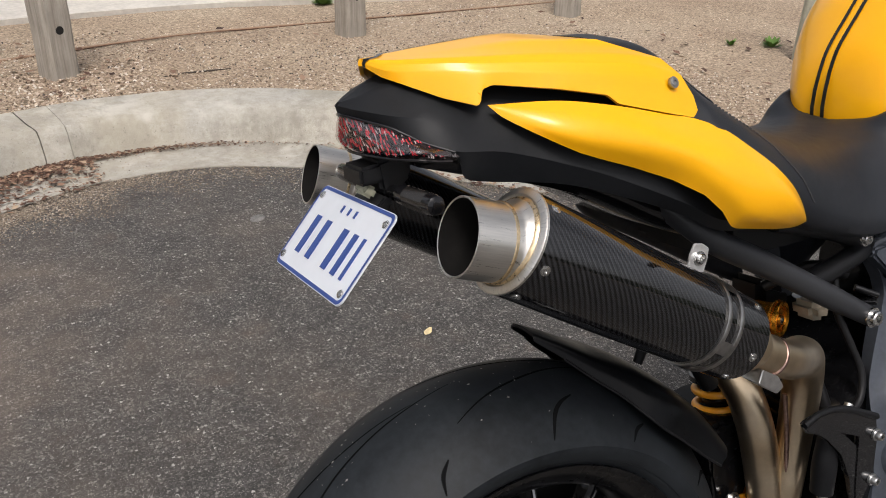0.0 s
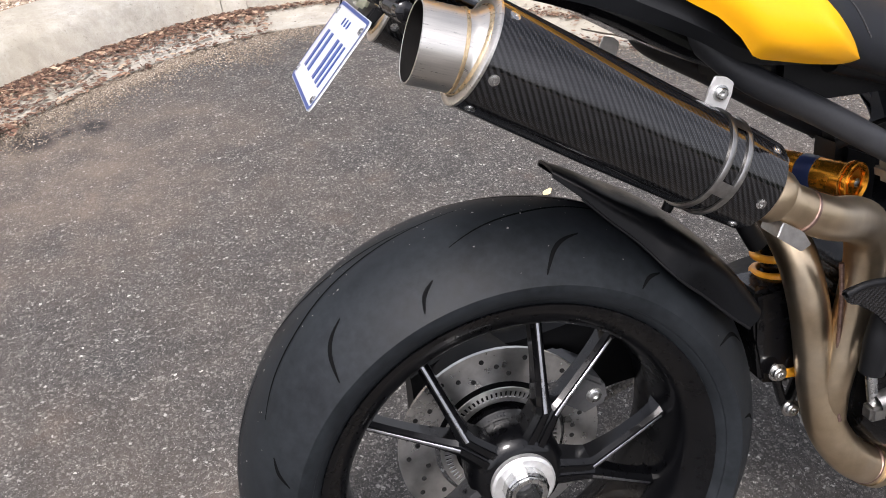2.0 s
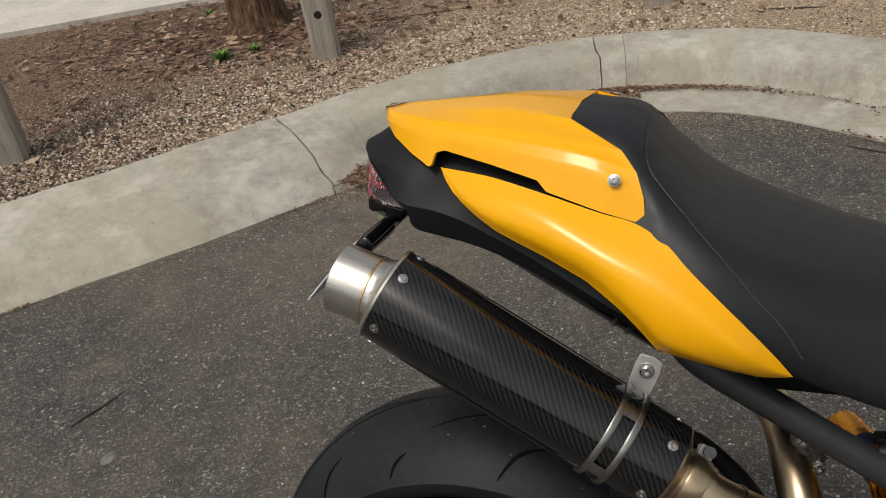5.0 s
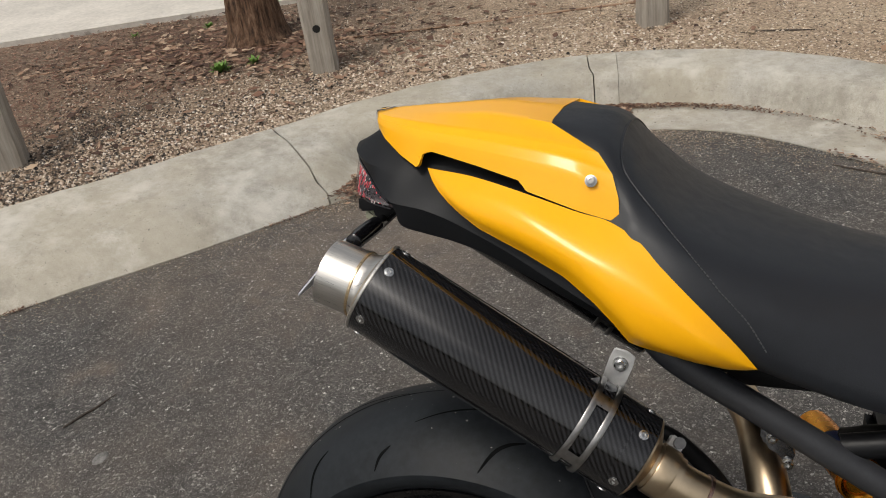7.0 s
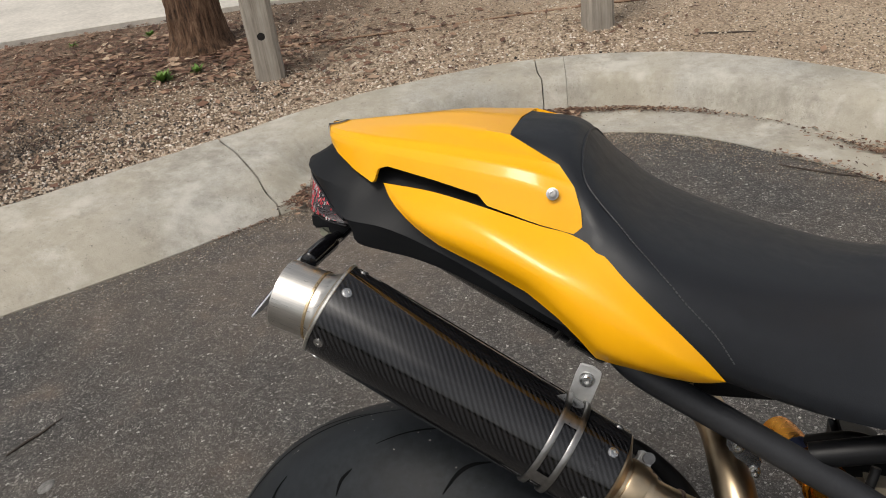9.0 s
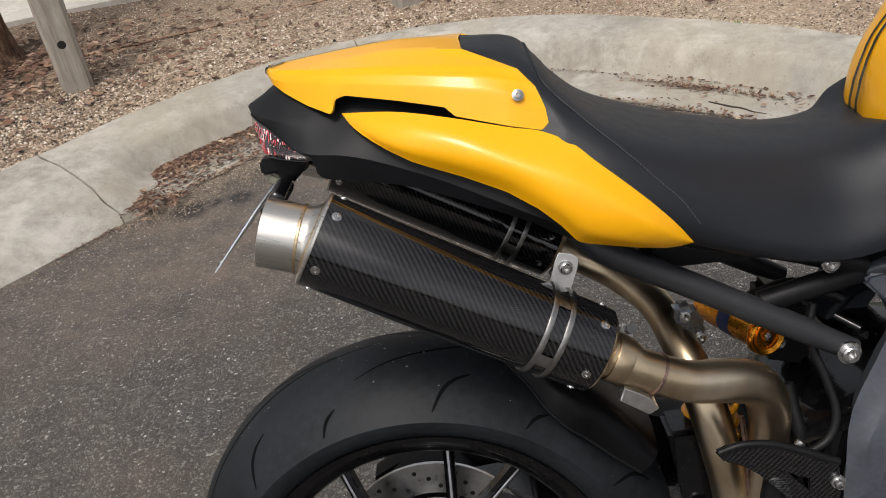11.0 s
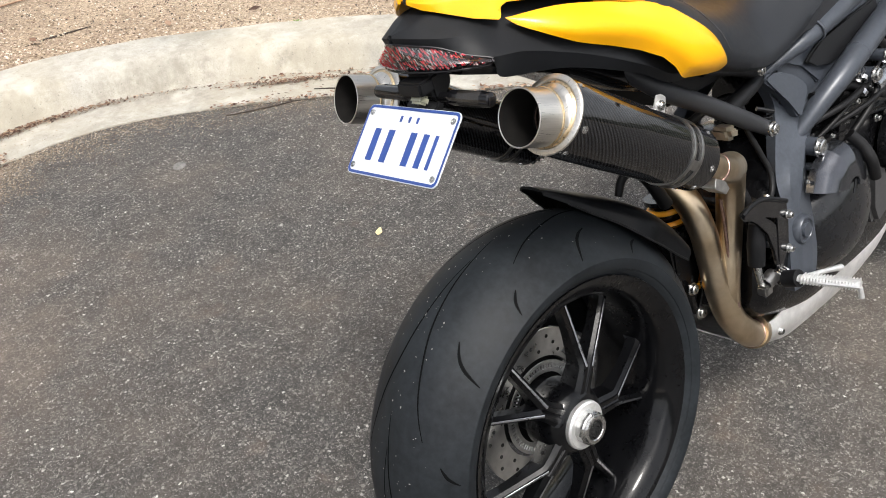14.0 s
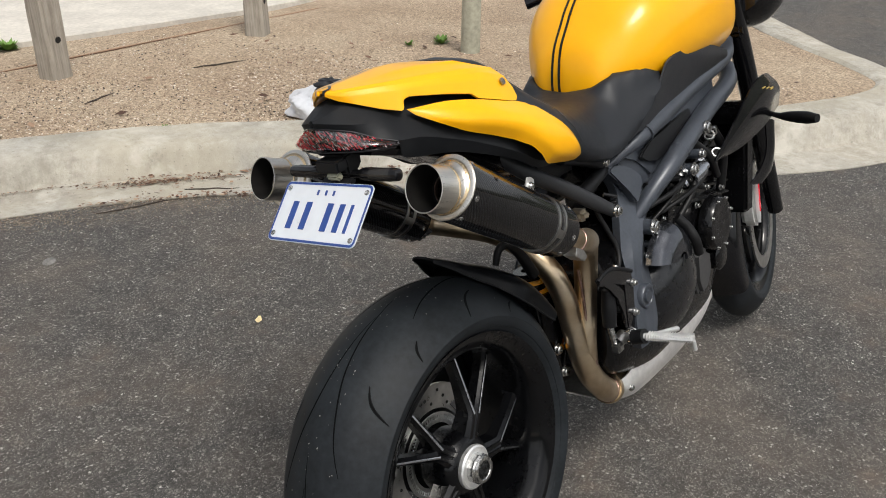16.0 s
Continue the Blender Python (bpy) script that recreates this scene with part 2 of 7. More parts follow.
YELLOW = mat("yellow_paint", (0.88, 0.4, 0.008), 0.35, 0.0, 0.5, 0.04, 0.2)
bsdf(YELLOW, "Coat IOR").default_value = 1.4
ln(YELLOW, ramp(YELLOW, noisy(YELLOW, 7, 3), [(0.3, (0.89, 0.412, 0.003)), (0.7, (0.94, 0.45, 0.005))]), bsdf(YELLOW, "Base Color"))
ln(YELLOW, ramp(YELLOW, noisy(YELLOW, 45, 4), [(0.3, 0.1), (0.8, 0.17)]), bsdf(YELLOW, "Coat Roughness"))
BLACK_PLASTIC = worn("matt_black_plastic", (0.006, 0.0062, 0.007), 0.45, scale=300, spread=0.2, relief=0.0003, spec=0.22)
GLOSS_BLACK = worn("gloss_black_paint", (0.005, 0.005, 0.006), 0.2, coat=0.6, scale=90, spread=0.2, spec=0.12)
WHEEL_BLACK = worn("gloss_black_wheel_paint", (0.0022, 0.0023, 0.0028), 0.3, coat=0.55, scale=120, spread=0.2, spec=0.1)
bsdf(WHEEL_BLACK, "Coat IOR").default_value = 1.45
CREST = worn("machined_spoke_edge", (0.34, 0.345, 0.36), 0.3, 1.0, scale=140, spread=0.2)
SWING_BLACK = worn("satin_black_casting", (0.0035, 0.0036, 0.004), 0.5, scale=140, spread=0.3, spec=0.15)
HUGGER_BLACK = worn("smooth_black_moulding", (0.0036, 0.0039, 0.0046), 0.34, scale=220, spread=0.2, spec=0.12)
CALIPER_GREY = worn("dull_caliper_grey", (0.09, 0.09, 0.092), 0.45, 0.6, scale=120, spread=0.2)
FRAME_BLACK = worn("graphite_frame_paint", (0.05, 0.057, 0.07), 0.36, 0.2, scale=160, spread=0.15, relief=0.0002)
SEAT_BLACK = worn("black_seat_vinyl", (0.0095, 0.0112, 0.0145), 0.5, scale=700, spread=0.15, relief=0.0004, spec=0.4)
TAIL_BLACK = worn("satin_black_fairing", (0.0075, 0.0082, 0.0095), 0.5, scale=250, spread=0.15, spec=0.22)
RUBBER = worn("tyre_rubber", (0.0082, 0.0101, 0.0124), 0.55, scale=90, spread=0.35, relief=0.0004, spec=0.22, colour2=(0.0172, 0.0205, 0.024))
TRIM = worn("satin_graphite_trim", (0.026, 0.027, 0.03), 0.45, scale=260, spread=0.15, relief=0.0002, spec=0.35)
CLAMP_STEEL = worn("dull_clamp_steel", (0.3, 0.295, 0.285), 0.34, 1.0, scale=140, spread=0.2)
CHROME = worn("zinc_plated_steel", (0.52, 0.52, 0.51), 0.26, 1.0, scale=150, spread=0.1)
ALLOY = worn("cast_aluminium", (0.62, 0.62, 0.61), 0.34, 1.0, scale=130, spread=0.15)
GUARD = worn("brushed_guard_aluminium", (0.78, 0.77, 0.75), 0.42, 0.75, scale=70, spread=0.1)
DISC = worn("brake_disc_steel", (0.5, 0.5, 0.49), 0.3, 1.0, scale=60, spread=0.2)
GOLD = worn("gold_anodised_metal", (0.78, 0.31, 0.025), 0.25, 0.9, scale=90, spread=0.1)
SPRING = worn("orange_spring_paint", (0.85, 0.36, 0.02), 0.35, 0.1, coat=0.3, scale=90, spread=0.1)
ENGINE = worn("engine_black_paint", (0.0035, 0.0035, 0.004), 0.25, scale=120, spread=0.3, coat=0.45, spec=0.15)
ENGINE_GREY = worn("engine_cover_metal", (0.34, 0.355, 0.38), 0.2, 0.9, scale=80, spread=0.2)
HOSE = worn("black_rubber_hose", (0.006, 0.006, 0.0065), 0.45, scale=200, spread=0.2, spec=0.25)
PLATE_WHITE = worn("white_plate_paint", (0.64, 0.67, 0.71), 0.35, scale=50, spread=0.03)
PLATE_BLUE = mat("blue_plate_ink", (0.022, 0.06, 0.25), 0.4)
PLASTIC_BAG = worn("white_plastic_film", (0.6, 0.61, 0.64), 0.4, scale=40, spread=0.06)
DARK = mat("dark_hollow", (0.008, 0.007, 0.006), 0.9)

STAINLESS = mat("brushed_stainless", (0.66, 0.63, 0.58), 0.3, 1.0)
_w = nd(STAINLESS, "ShaderNodeTexNoise", Scale=40, Detail=6, Roughness=0.7)
_map = nd(STAINLESS, "ShaderNodeMapping", Scale=(14, 0.6, 0.6))
ln(STAINLESS, where(STAINLESS, "UV"), _map.inputs["Vector"])
ln(STAINLESS, _map.outputs[0], _w.inputs["Vector"])
ln(STAINLESS, ramp(STAINLESS, _w.outputs["Fac"], [(0.3, (0.56, 0.54, 0.5)), (0.7, (0.72, 0.69, 0.64))]), bsdf(STAINLESS, "Base Color"))
ln(STAINLESS, ramp(STAINLESS, _w.outputs["Fac"], [(0.3, 0.24), (0.7, 0.42)]), bsdf(STAINLESS, "Roughness"))

PIPE = mat("heat_tinted_steel", (0.36, 0.29, 0.2), 0.34, 1.0)
_n = noisy(PIPE, 5, 4, 0.6)
_c = ramp(PIPE, _n, [(0.28, (0.33, 0.235, 0.14)), (0.48, (0.6, 0.48, 0.33)), (0.7, (0.82, 0.73, 0.59))])
_c = mix(PIPE, 0.5, _c, ramp(PIPE, noisy(PIPE, 30, 5, 0.7), [(0.3, 0.72), (0.7, 1.15)]), "MULTIPLY")
ln(PIPE, _c, bsdf(PIPE, "Base Color"))
ln(PIPE, ramp(PIPE, noisy(PIPE, 14, 3), [(0.3, 0.28), (0.7, 0.38)]), bsdf(PIPE, "Roughness"))
WELD = worn("weld_bead_tint", (0.3, 0.2, 0.17), 0.35, 1.0, scale=260, spread=0.35, relief=0.0006)


def carbon(name, cell=0.0017):
    """Twill weave under clear lacquer, laid out by the mesh's own UVs in metres."""
    m = mat(name, (0.012, 0.012, 0.013), 0.5, 0.0, 1.0, 0.012, 0.04)
    bsdf(m, "Coat IOR").default_value = 1.55
    s = nd(m, "ShaderNodeSeparateXYZ")
    ln(m, where(m, "UV"), s.inputs[0])

    def calc(op, a, b=None):
        n = nd(m, "ShaderNodeMath", operation=op)
        for i, v in enumerate((a, b)):
            if v is None:
                continue
            if isinstance(v, (int, float)):
                n.inputs[i].default_value = v
            else:
                ln(m, v, n.inputs[i])
        return n.outputs[0]

    u, v = calc("DIVIDE", s.outputs[0], cell), calc("DIVIDE", s.outputs[1], cell)
    k = calc("FLOORED_MODULO", calc("SUBTRACT", calc("FLOOR", u), calc("FLOOR", v)), 4)
    over = calc("LESS_THAN", k, 1.5)
    fu = calc("ABSOLUTE", calc("SUBTRACT", calc("FRACT", u), 0.5))
    fv = calc("ABSOLUTE", calc("SUBTRACT", calc("FRACT", v), 0.5))
    h = mix(m, over, fu, fv)
    ln(m, mix(m, over, (0.001, 0.001, 0.0012), (0.0135, 0.0135, 0.015)), bsdf(m, "Base Color"))
    ln(m, mix(m, over, 0.6, 0.38), bsdf(m, "Roughness"))
    b = nd(m, "ShaderNodeBump", Strength=0.25, Distance=0.0006)
    ln(m, h, b.inputs["Height"])
    ln(m, b.outputs[0], bsdf(m, "Normal"))
    return m


CARBON = carbon("carbon_fibre")
LENS = bpy.data.materials.new("clear_lens")
LENS.use_nodes = True
_t, _g = nd(LENS, "ShaderNodeBsdfTransparent"), nd(LENS, "ShaderNodeBsdfGlossy", Roughness=0.06)
_m = nd(LENS, "ShaderNodeMixShader", Fac=0.1)
_t.inputs["Color"].default_value = (0.86, 0.82, 0.82, 1)
ln(LENS, _t.outputs[0], _m.inputs[1])
ln(LENS, _g.outputs[0], _m.inputs[2])
ln(LENS, _m.outputs[0], LENS.node_tree.nodes["Material Output"].inputs["Surface"])
RED = mat("red_reflector", (0.78, 0.035, 0.06), 0.2, coat=0.6)
PALE_FACET = mat("clear_facet", (0.62, 0.58, 0.58), 0.2, coat=0.6)
WOOD = mat("weathered_timber", (0.3, 0.25, 0.19), 0.9)
_map = nd(WOOD, "ShaderNodeMapping", Scale=(30, 30, 1.6))
ln(WOOD, where(WOOD), _map.inputs["Vector"])
_n = noisy(WOOD, 3, 6, 0.7, _map.outputs[0])
_c = ramp(WOOD, _n, [(0.3, (0.23, 0.2, 0.165)), (0.5, (0.345, 0.31, 0.262)), (0.75, (0.44, 0.405, 0.352))])
ln(WOOD, mix(WOOD, 0.4, _c, ramp(WOOD, noisy(WOOD, 8, 4), [(0.3, 0.6), (0.7, 1.2)]), "MULTIPLY"), bsdf(WOOD, "Base Color"))
bump(WOOD, _n, 0.45, 0.003)
BARK = mat("rough_bark", (0.14, 0.085, 0.055), 0.95)
_map = nd(BARK, "ShaderNodeMapping", Scale=(13, 13, 1.5))
ln(BARK, where(BARK), _map.inputs["Vector"])
_n = noisy(BARK, 4, 8, 0.75, _map.outputs[0])
ln(BARK, ramp(BARK, _n, [(0.36, (0.03, 0.017, 0.01)), (0.5, (0.17, 0.095, 0.055)), (0.68, (0.34, 0.22, 0.14))]), bsdf(BARK, "Base Color"))
bump(BARK, _n, 1.0, 0.03)
LEAF = mat("tree_leaf", (0.06, 0.09, 0.035), 0.6)
_r = nd(LEAF, "ShaderNodeNewGeometry").outputs["Random Per Island"]
ln(LEAF, ramp(LEAF, _r, [(0.0, (0.035, 0.06, 0.02)), (1.0, (0.1, 0.13, 0.05))]), bsdf(LEAF, "Base Color"))
WEED = mat("green_weed", (0.13, 0.24, 0.045), 0.7)
YELLOW_LEAF = worn("dry_yellow_leaf", (0.7, 0.58, 0.32), 0.7, scale=80, spread=0.2)
SILVER = worn("bead_blasted_alloy", (0.78, 0.78, 0.77), 0.38, 0.75, scale=120, spread=0.1)


# ---- mesh helpers ----
def part(name, bm, material, parent=None, label="", smooth=True, sharp=38):
    """Links a bmesh as one mesh object under a thing or a part."""
    me = bpy.data.meshes.new(name)
    bmesh.ops.recalc_face_normals(bm, faces=bm.faces)
    bm.to_mesh(me)
    bm.free()
    me.materials.append(material)
    if smooth:
        me.polygons.foreach_set("use_smooth", [True] * len(me.polygons))
        me.set_sharp_from_angle(angle=radians(sharp))
    ob = new(name, me)
    if parent is not None:
        ob.parent = parent
    if label:
        ob["label"] = label
    return ob


def spline(pts, n, sharp=False):
    """n points along a curve through pts, evenly spaced by length."""
    p = np.array(pts, float)
    if not sharp and len(p) > 2:
        q = np.vstack([2 * p[0] - p[1], p, 2 * p[-1] - p[-2]])
        out = []
        for i in range(1, len(q) - 2):
            for t in np.linspace(0, 1, 16, endpoint=False):
                a, b, c, d = q[i - 1], q[i], q[i + 1], q[i + 2]
                out.append(0.5 * (2 * b + (c - a) * t + (2 * a - 5 * b + 4 * c - d) * t * t + (3 * b - a - 3 * c + d) * t ** 3))
        p = np.vstack([out, p[-1:]])
    s = np.r_[0, np.cumsum(np.linalg.norm(np.diff(p, axis=0), axis=1))]
    g = np.linspace(0, s[-1], n)
    return np.stack([np.interp(g, s, p[:, k]) for k in range(3)], 1)


def grid_faces(bm, rows, wrap=False):
    """Quads between rows of bmesh vertices."""
    for a, b in zip(rows[:-1], rows[1:]):
        n = len(a)
        for j in range(n if wrap else n - 1):
            k = (j + 1) % n
            vs = [a[j], a[k], b[k], b[j]]
            if len(set(vs)) == 4:
                bm.faces.new(vs)


def lathe(bm, profile, centre, axis, n=48, start=0.0, turn=2 * math.pi, scale=(1, 1)):
    """Turns a profile of (along, radius) about an axis. UVs in metres."""
    w = Vector(axis).normalized()
    u = w.orthogonal().normalized() if abs(w.z) > 0.99 else Vector((0, 0, 1)).cross(w).normalized()
    v = w.cross(u)
    full = abs(turn - 2 * math.pi) < 1e-6
    cols = n if full else n + 1
    uv = bm.loops.layers.uv.verify()
    rows, run = [], 0.0
    lens = []
    for i, (a, r) in enumerate(profile):
        if i:
            run += math.hypot(a - profile[i - 1][0], r - profile[i - 1][1])
        lens.append(run)
        rows.append([bm.verts.new(Vector(centre) + w * a + u * (r * scale[0] * math.cos(start + turn * j / n)) + v * (r * scale[1] * math.sin(start + turn * j / n))) for j in range(cols)])
    for i in range(len(rows) - 1):
        r = max(profile[i][1], profile[i + 1][1])
        for j in range(n):
            k = (j + 1) % cols
            f = bm.faces.new([rows[i][j], rows[i][k], rows[i + 1][k], rows[i + 1][j]])
            for lp, (jj, ii) in zip(f.loops, ((j, i), (j + 1, i), (j + 1, i + 1), (j, i + 1))):
                lp[uv].uv = (jj / n * turn * r, lens[ii])
    return rows


def cap(bm, row):
    bm.faces.new(row)


def turned(name, profile, centre, axis, material, parent, label="", n=48, caps=(False, False), scale=(1, 1)):
    bm = bmesh.new()
    rows = lathe(bm, profile, centre, axis, n, scale=scale)
    if caps[0]:
        cap(bm, rows[0])
    if caps[1]:
        cap(bm, rows[-1])
    return part(name, bm, material, parent, label)


def sweep(bm, pts, radius, n=20, steps=60, caps=True, squash=1.0, sharp=False):
    """A tube along a curve; radius may be a list along it. UVs in metres."""
    p = spline(pts, steps, sharp)
    rad = np.interp(np.linspace(0, 1, steps), np.linspace(0, 1, len(radius)), radius) if hasattr(radius, "__len__") else [radius] * steps
    up = Vector((0, 1, 0.01))
    uv = bm.loops.layers.uv.verify()
    rows, run, lens = [], 0.0, []
    for i in range(steps):
        t = Vector(p[min(i + 1, steps - 1)] - p[max(i - 1, 0)]).normalized()
        s = (up - t * up.dot(t)).normalized()
        up = s
        b = t.cross(s)
        if i:
            run += float(np.linalg.norm(p[i] - p[i - 1]))
        lens.append(run)
        rows.append([bm.verts.new(Vector(p[i]) + (s * math.cos(2 * math.pi * j / n) + b * squash * math.sin(2 * math.pi * j / n)) * float(rad[i])) for j in range(n)])
    for i in range(steps - 1):
        for j in range(n):
            k = (j + 1) % n
            f = bm.faces.new([rows[i][j], rows[i][k], rows[i + 1][k], rows[i + 1][j]])
            for lp, (jj, ii) in zip(f.loops, ((j, i), (j + 1, i), (j + 1, i + 1), (j, i + 1))):
                lp[uv].uv = (jj / n * 6.283 * float(rad[ii]), lens[ii])
    if caps:
        cap(bm, rows[0])
        cap(bm, rows[-1])
    return rows


def tube(name, pts, radius, material, parent, label="", n=20, steps=40, caps=True, squash=1.0, sharp=False):
    bm = bmesh.new()
    sweep(bm, pts, radius, n, steps, caps, squash, sharp)
    return part(name, bm, material, parent, label)


def skin(bm, curves, nu=40, nv=24, thick=0.004, inward=(0, 0, -1), sharp=(), facet=False):
    """A shell through a family of curves, thickened along its normals."""
    rows = np.array([spline(c, nu, i in sharp) for i, c in enumerate(curves)])
    m = len(curves)
    if facet:
        # straight from curve to curve, so that each curve stays a crease
        per = max(1, (nv - 1) // (m - 1))
        f = np.linspace(0, m - 1, per * (m - 1) + 1)
        nv = len(f)
        net = np.stack([np.stack([np.interp(f, range(m), rows[:, j, k]) for k in range(3)], 1) for j in range(nu)])
    else:
        net = np.array([spline(rows[:, j], nv, m < 3) if m > 1 else rows[:, j] for j in range(nu)])
    du = np.gradient(net, axis=0)
    dv = np.gradient(net, axis=1)
    nrm = np.cross(du, dv)
    nrm /= np.linalg.norm(nrm, axis=2, keepdims=True) + 1e-12
    flip = np.sign((nrm * np.array(inward)).sum(2).mean()) or 1
    inner = net + nrm * flip * thick
    a = [[bm.verts.new(p) for p in line] for line in net]
    b = [[bm.verts.new(p) for p in line] for line in inner]
    grid_faces(bm, a)
    grid_faces(bm, b)
    for i in range(nu - 1):
        bm.faces.new([a[i][0], a[i + 1][0], b[i + 1][0], b[i][0]])
        bm.faces.new([a[i][-1], b[i][-1], b[i + 1][-1], a[i + 1][-1]])
    for j in range(nv - 1):
        bm.faces.new([a[0][j], b[0][j], b[0][j + 1], a[0][j + 1]])
        bm.faces.new([a[-1][j], a[-1][j + 1], b[-1][j + 1], b[-1][j]])
    return net


def loft(bm, rings, nu=None, nv=None, caps=True):
    """A closed body through rings of equal point count, smoothed both ways."""
    rs = [np.array(r, float) for r in rings]
    if nv:
        rs = [spline(np.vstack([r, r[:1]]), nv + 1)[:-1] for r in rs]
    net = np.array(rs)
    if nu:
        net = np.stack([spline(net[:, j], nu) for j in range(net.shape[1])], 1)
    rows = [[bm.verts.new(p) for p in ring] for ring in net]
    grid_faces(bm, rows, True)
    if caps:
        cap(bm, rows[0])
        cap(bm, rows[-1])
    return net


def mirrored(half):
    """A ring from points of the right half, listed from top centre to bottom centre."""
    left = [(x, -y, z) for x, y, z in half if abs(y) > 1e-6]
    return list(half) + left[::-1]


def slab(bm, outline, depth, bevel=0.002):
    """A flat polygon given depth along a vector, with softened edges."""
    d = Vector(depth)
    a = [bm.verts.new(Vector(p)) for p in outline]
    b = [bm.verts.new(Vector(p) + d) for p in outline]
    fs = [bm.faces.new(a), bm.faces.new(b[::-1])]
    n = len(a)
    fs += [bm.faces.new([a[i], b[i], b[(i + 1) % n], a[(i + 1) % n]]) for i in range(n)]
    if bevel:
        es = {e for f in fs for e in f.edges}
        bmesh.ops.bevel(bm, geom=list(es), offset=bevel, segments=2, affect="EDGES", clamp_overlap=True)


def block(bm, centre, size, m=None, bevel=0.003):
    r = bmesh.ops.create_cube(bm, size=1.0)
    t = Matrix.Translation(centre) @ (m or Matrix()) @ Matrix.Diagonal((*size, 1))
    bmesh.ops.transform(bm, matrix=t, verts=r["verts"])
    if bevel:
        es = {e for v in r["verts"] for e in v.link_edges}
        bmesh.ops.bevel(bm, geom=list(es), offset=bevel, segments=2, affect="EDGES", clamp_overlap=True)


def bolt(parent, at, axis, r=0.006, h=0.004, name="bolt", material=None):
    """A socket-head screw on a washer."""
    bm = bmesh.new()
    rows = lathe(bm, [(-0.002, r * 1.35), (0.0006, r * 1.35), (0.0008, r), (h * 0.8, r), (h, r * 0.82), (h, r * 0.45), (h * 0.3, r * 0.42)], at, axis, 18)
    cap(bm, rows[-1])
    return part(name, bm, material or CHROME, parent)


# ---- ground and kerb ----
EDGE = [(-9, -6.5, 0), (-4.5, -1.9, 0), (-3.2, -0.58, 0), (-1.8, 0.85, 0), (-1.44, 1.21, 0), (-1.05, 1.64, 0), (-0.75, 1.96, 0), (-0.46, 2.18, 0), (-0.2, 2.3, 0), (0.1, 2.33, 0), (0.35, 2.27, 0),
        (0.65, 2.1, 0), (0.87, 1.94, 0), (1.04, 1.79, 0), (1.85, 0.99, 0), (2.65, 0.22, 0), (3.12, -0.1, 0), (3.7, -0.33, 0), (4.25, -0.3, 0), (4.7, 0.05, 0), (5.2, 0.62, 0), (6.0, 1.33, 0), (9.0, 4.0, 0), (16, 10, 0)]
EDGE_LINE = spline(EDGE, 900)
_t = np.gradient(EDGE_LINE, axis=0)
_t /= np.linalg.norm(_t, axis=1, keepdims=True)
OUT = np.stack([-_t[:, 1], _t[:, 0], 0 * _t[:, 0]], 1)
RUN = np.r_[0, np.cumsum(np.linalg.norm(np.diff(EDGE_LINE, axis=0), axis=1))]


def at_edge(x, y):
    """Length along the kerb line nearest to a place."""
    return RUN[np.argmin((EDGE_LINE[:, 0] - x) ** 2 + (EDGE_LINE[:, 1] - y) ** 2)]


LOW = [(0.0, -0.03), (0.0, 0.004), (0.03, 0.03), (0.08, 0.062), (0.15, 0.09), (0.25, 0.112), (0.36, 0.126), (0.47, 0.135), (0.52, 0.132), (0.535, 0.115), (0.535, -0.03)]
TALL = [(0.0, -0.03), (0.0, 0.004), (0.10, 0.0), (0.243, 0.003), (0.257, 0.024), (0.28, 0.09), (0.305, 0.118), (0.36, 0.13), (0.51, 0.138), (0.535, 0.12), (0.535, -0.03)]
JOG = at_edge(-1.05, 1.64)


def kerb_row(s):
    k = float(np.clip((s - JOG - 0.02) / 0.3, 0, 1))
    k = k * k * (3 - 2 * k)
    i = min(int(np.searchsorted(RUN, s)), len(RUN) - 1)
    p, o = EDGE_LINE[i], OUT[i]
    if i:
        f = (s - RUN[i - 1]) / (RUN[i] - RUN[i - 1])
        p = EDGE_LINE[i - 1] + (EDGE_LINE[i] - EDGE_LINE[i - 1]) * f
        o = OUT[i - 1] + (OUT[i] - OUT[i - 1]) * f
    prof = [(a[0] * (1 - k) + b[0] * k, a[1] * (1 - k) + b[1] * k) for a, b in zip(LOW, TALL)]
    return [Vector(p) + Vector(o) * d + Vector((0, 0, z)) for d, z in prof]


bm = bmesh.new()
_v = [bm.verts.new(p) for p in ((-400, -400, -0.03), (400, -400, -0.03), (400, 400, -0.03), (-400, 400, -0.03))]
bm.faces.new(_v)
ground = tagged(part("ground", bm, SOIL, smooth=False), "bare sandy brown ground reaching to the horizon", "ground", kind="structure")

bm = bmesh.new()
_n = len(EDGE_LINE)
_a = [bm.verts.new((*p[:2], 0)) for p in EDGE_LINE]
_b = [bm.verts.new((x, y, 0)) for x, y in np.stack([np.interp(np.linspace(0, 1, _n), [0, 0.3, 0.7, 1], [-25, -8, 10, 30]), np.interp(np.linspace(0, 1, _n), [0, 0.3, 0.7, 1], [-20, -25, -25, -14])], 1)]
grid_faces(bm, [_a, _b])
road = tagged(part("road", bm, ASPHALT, smooth=False), "dark grey asphalt parking bay with pale stone chips", "road", kind="structure")

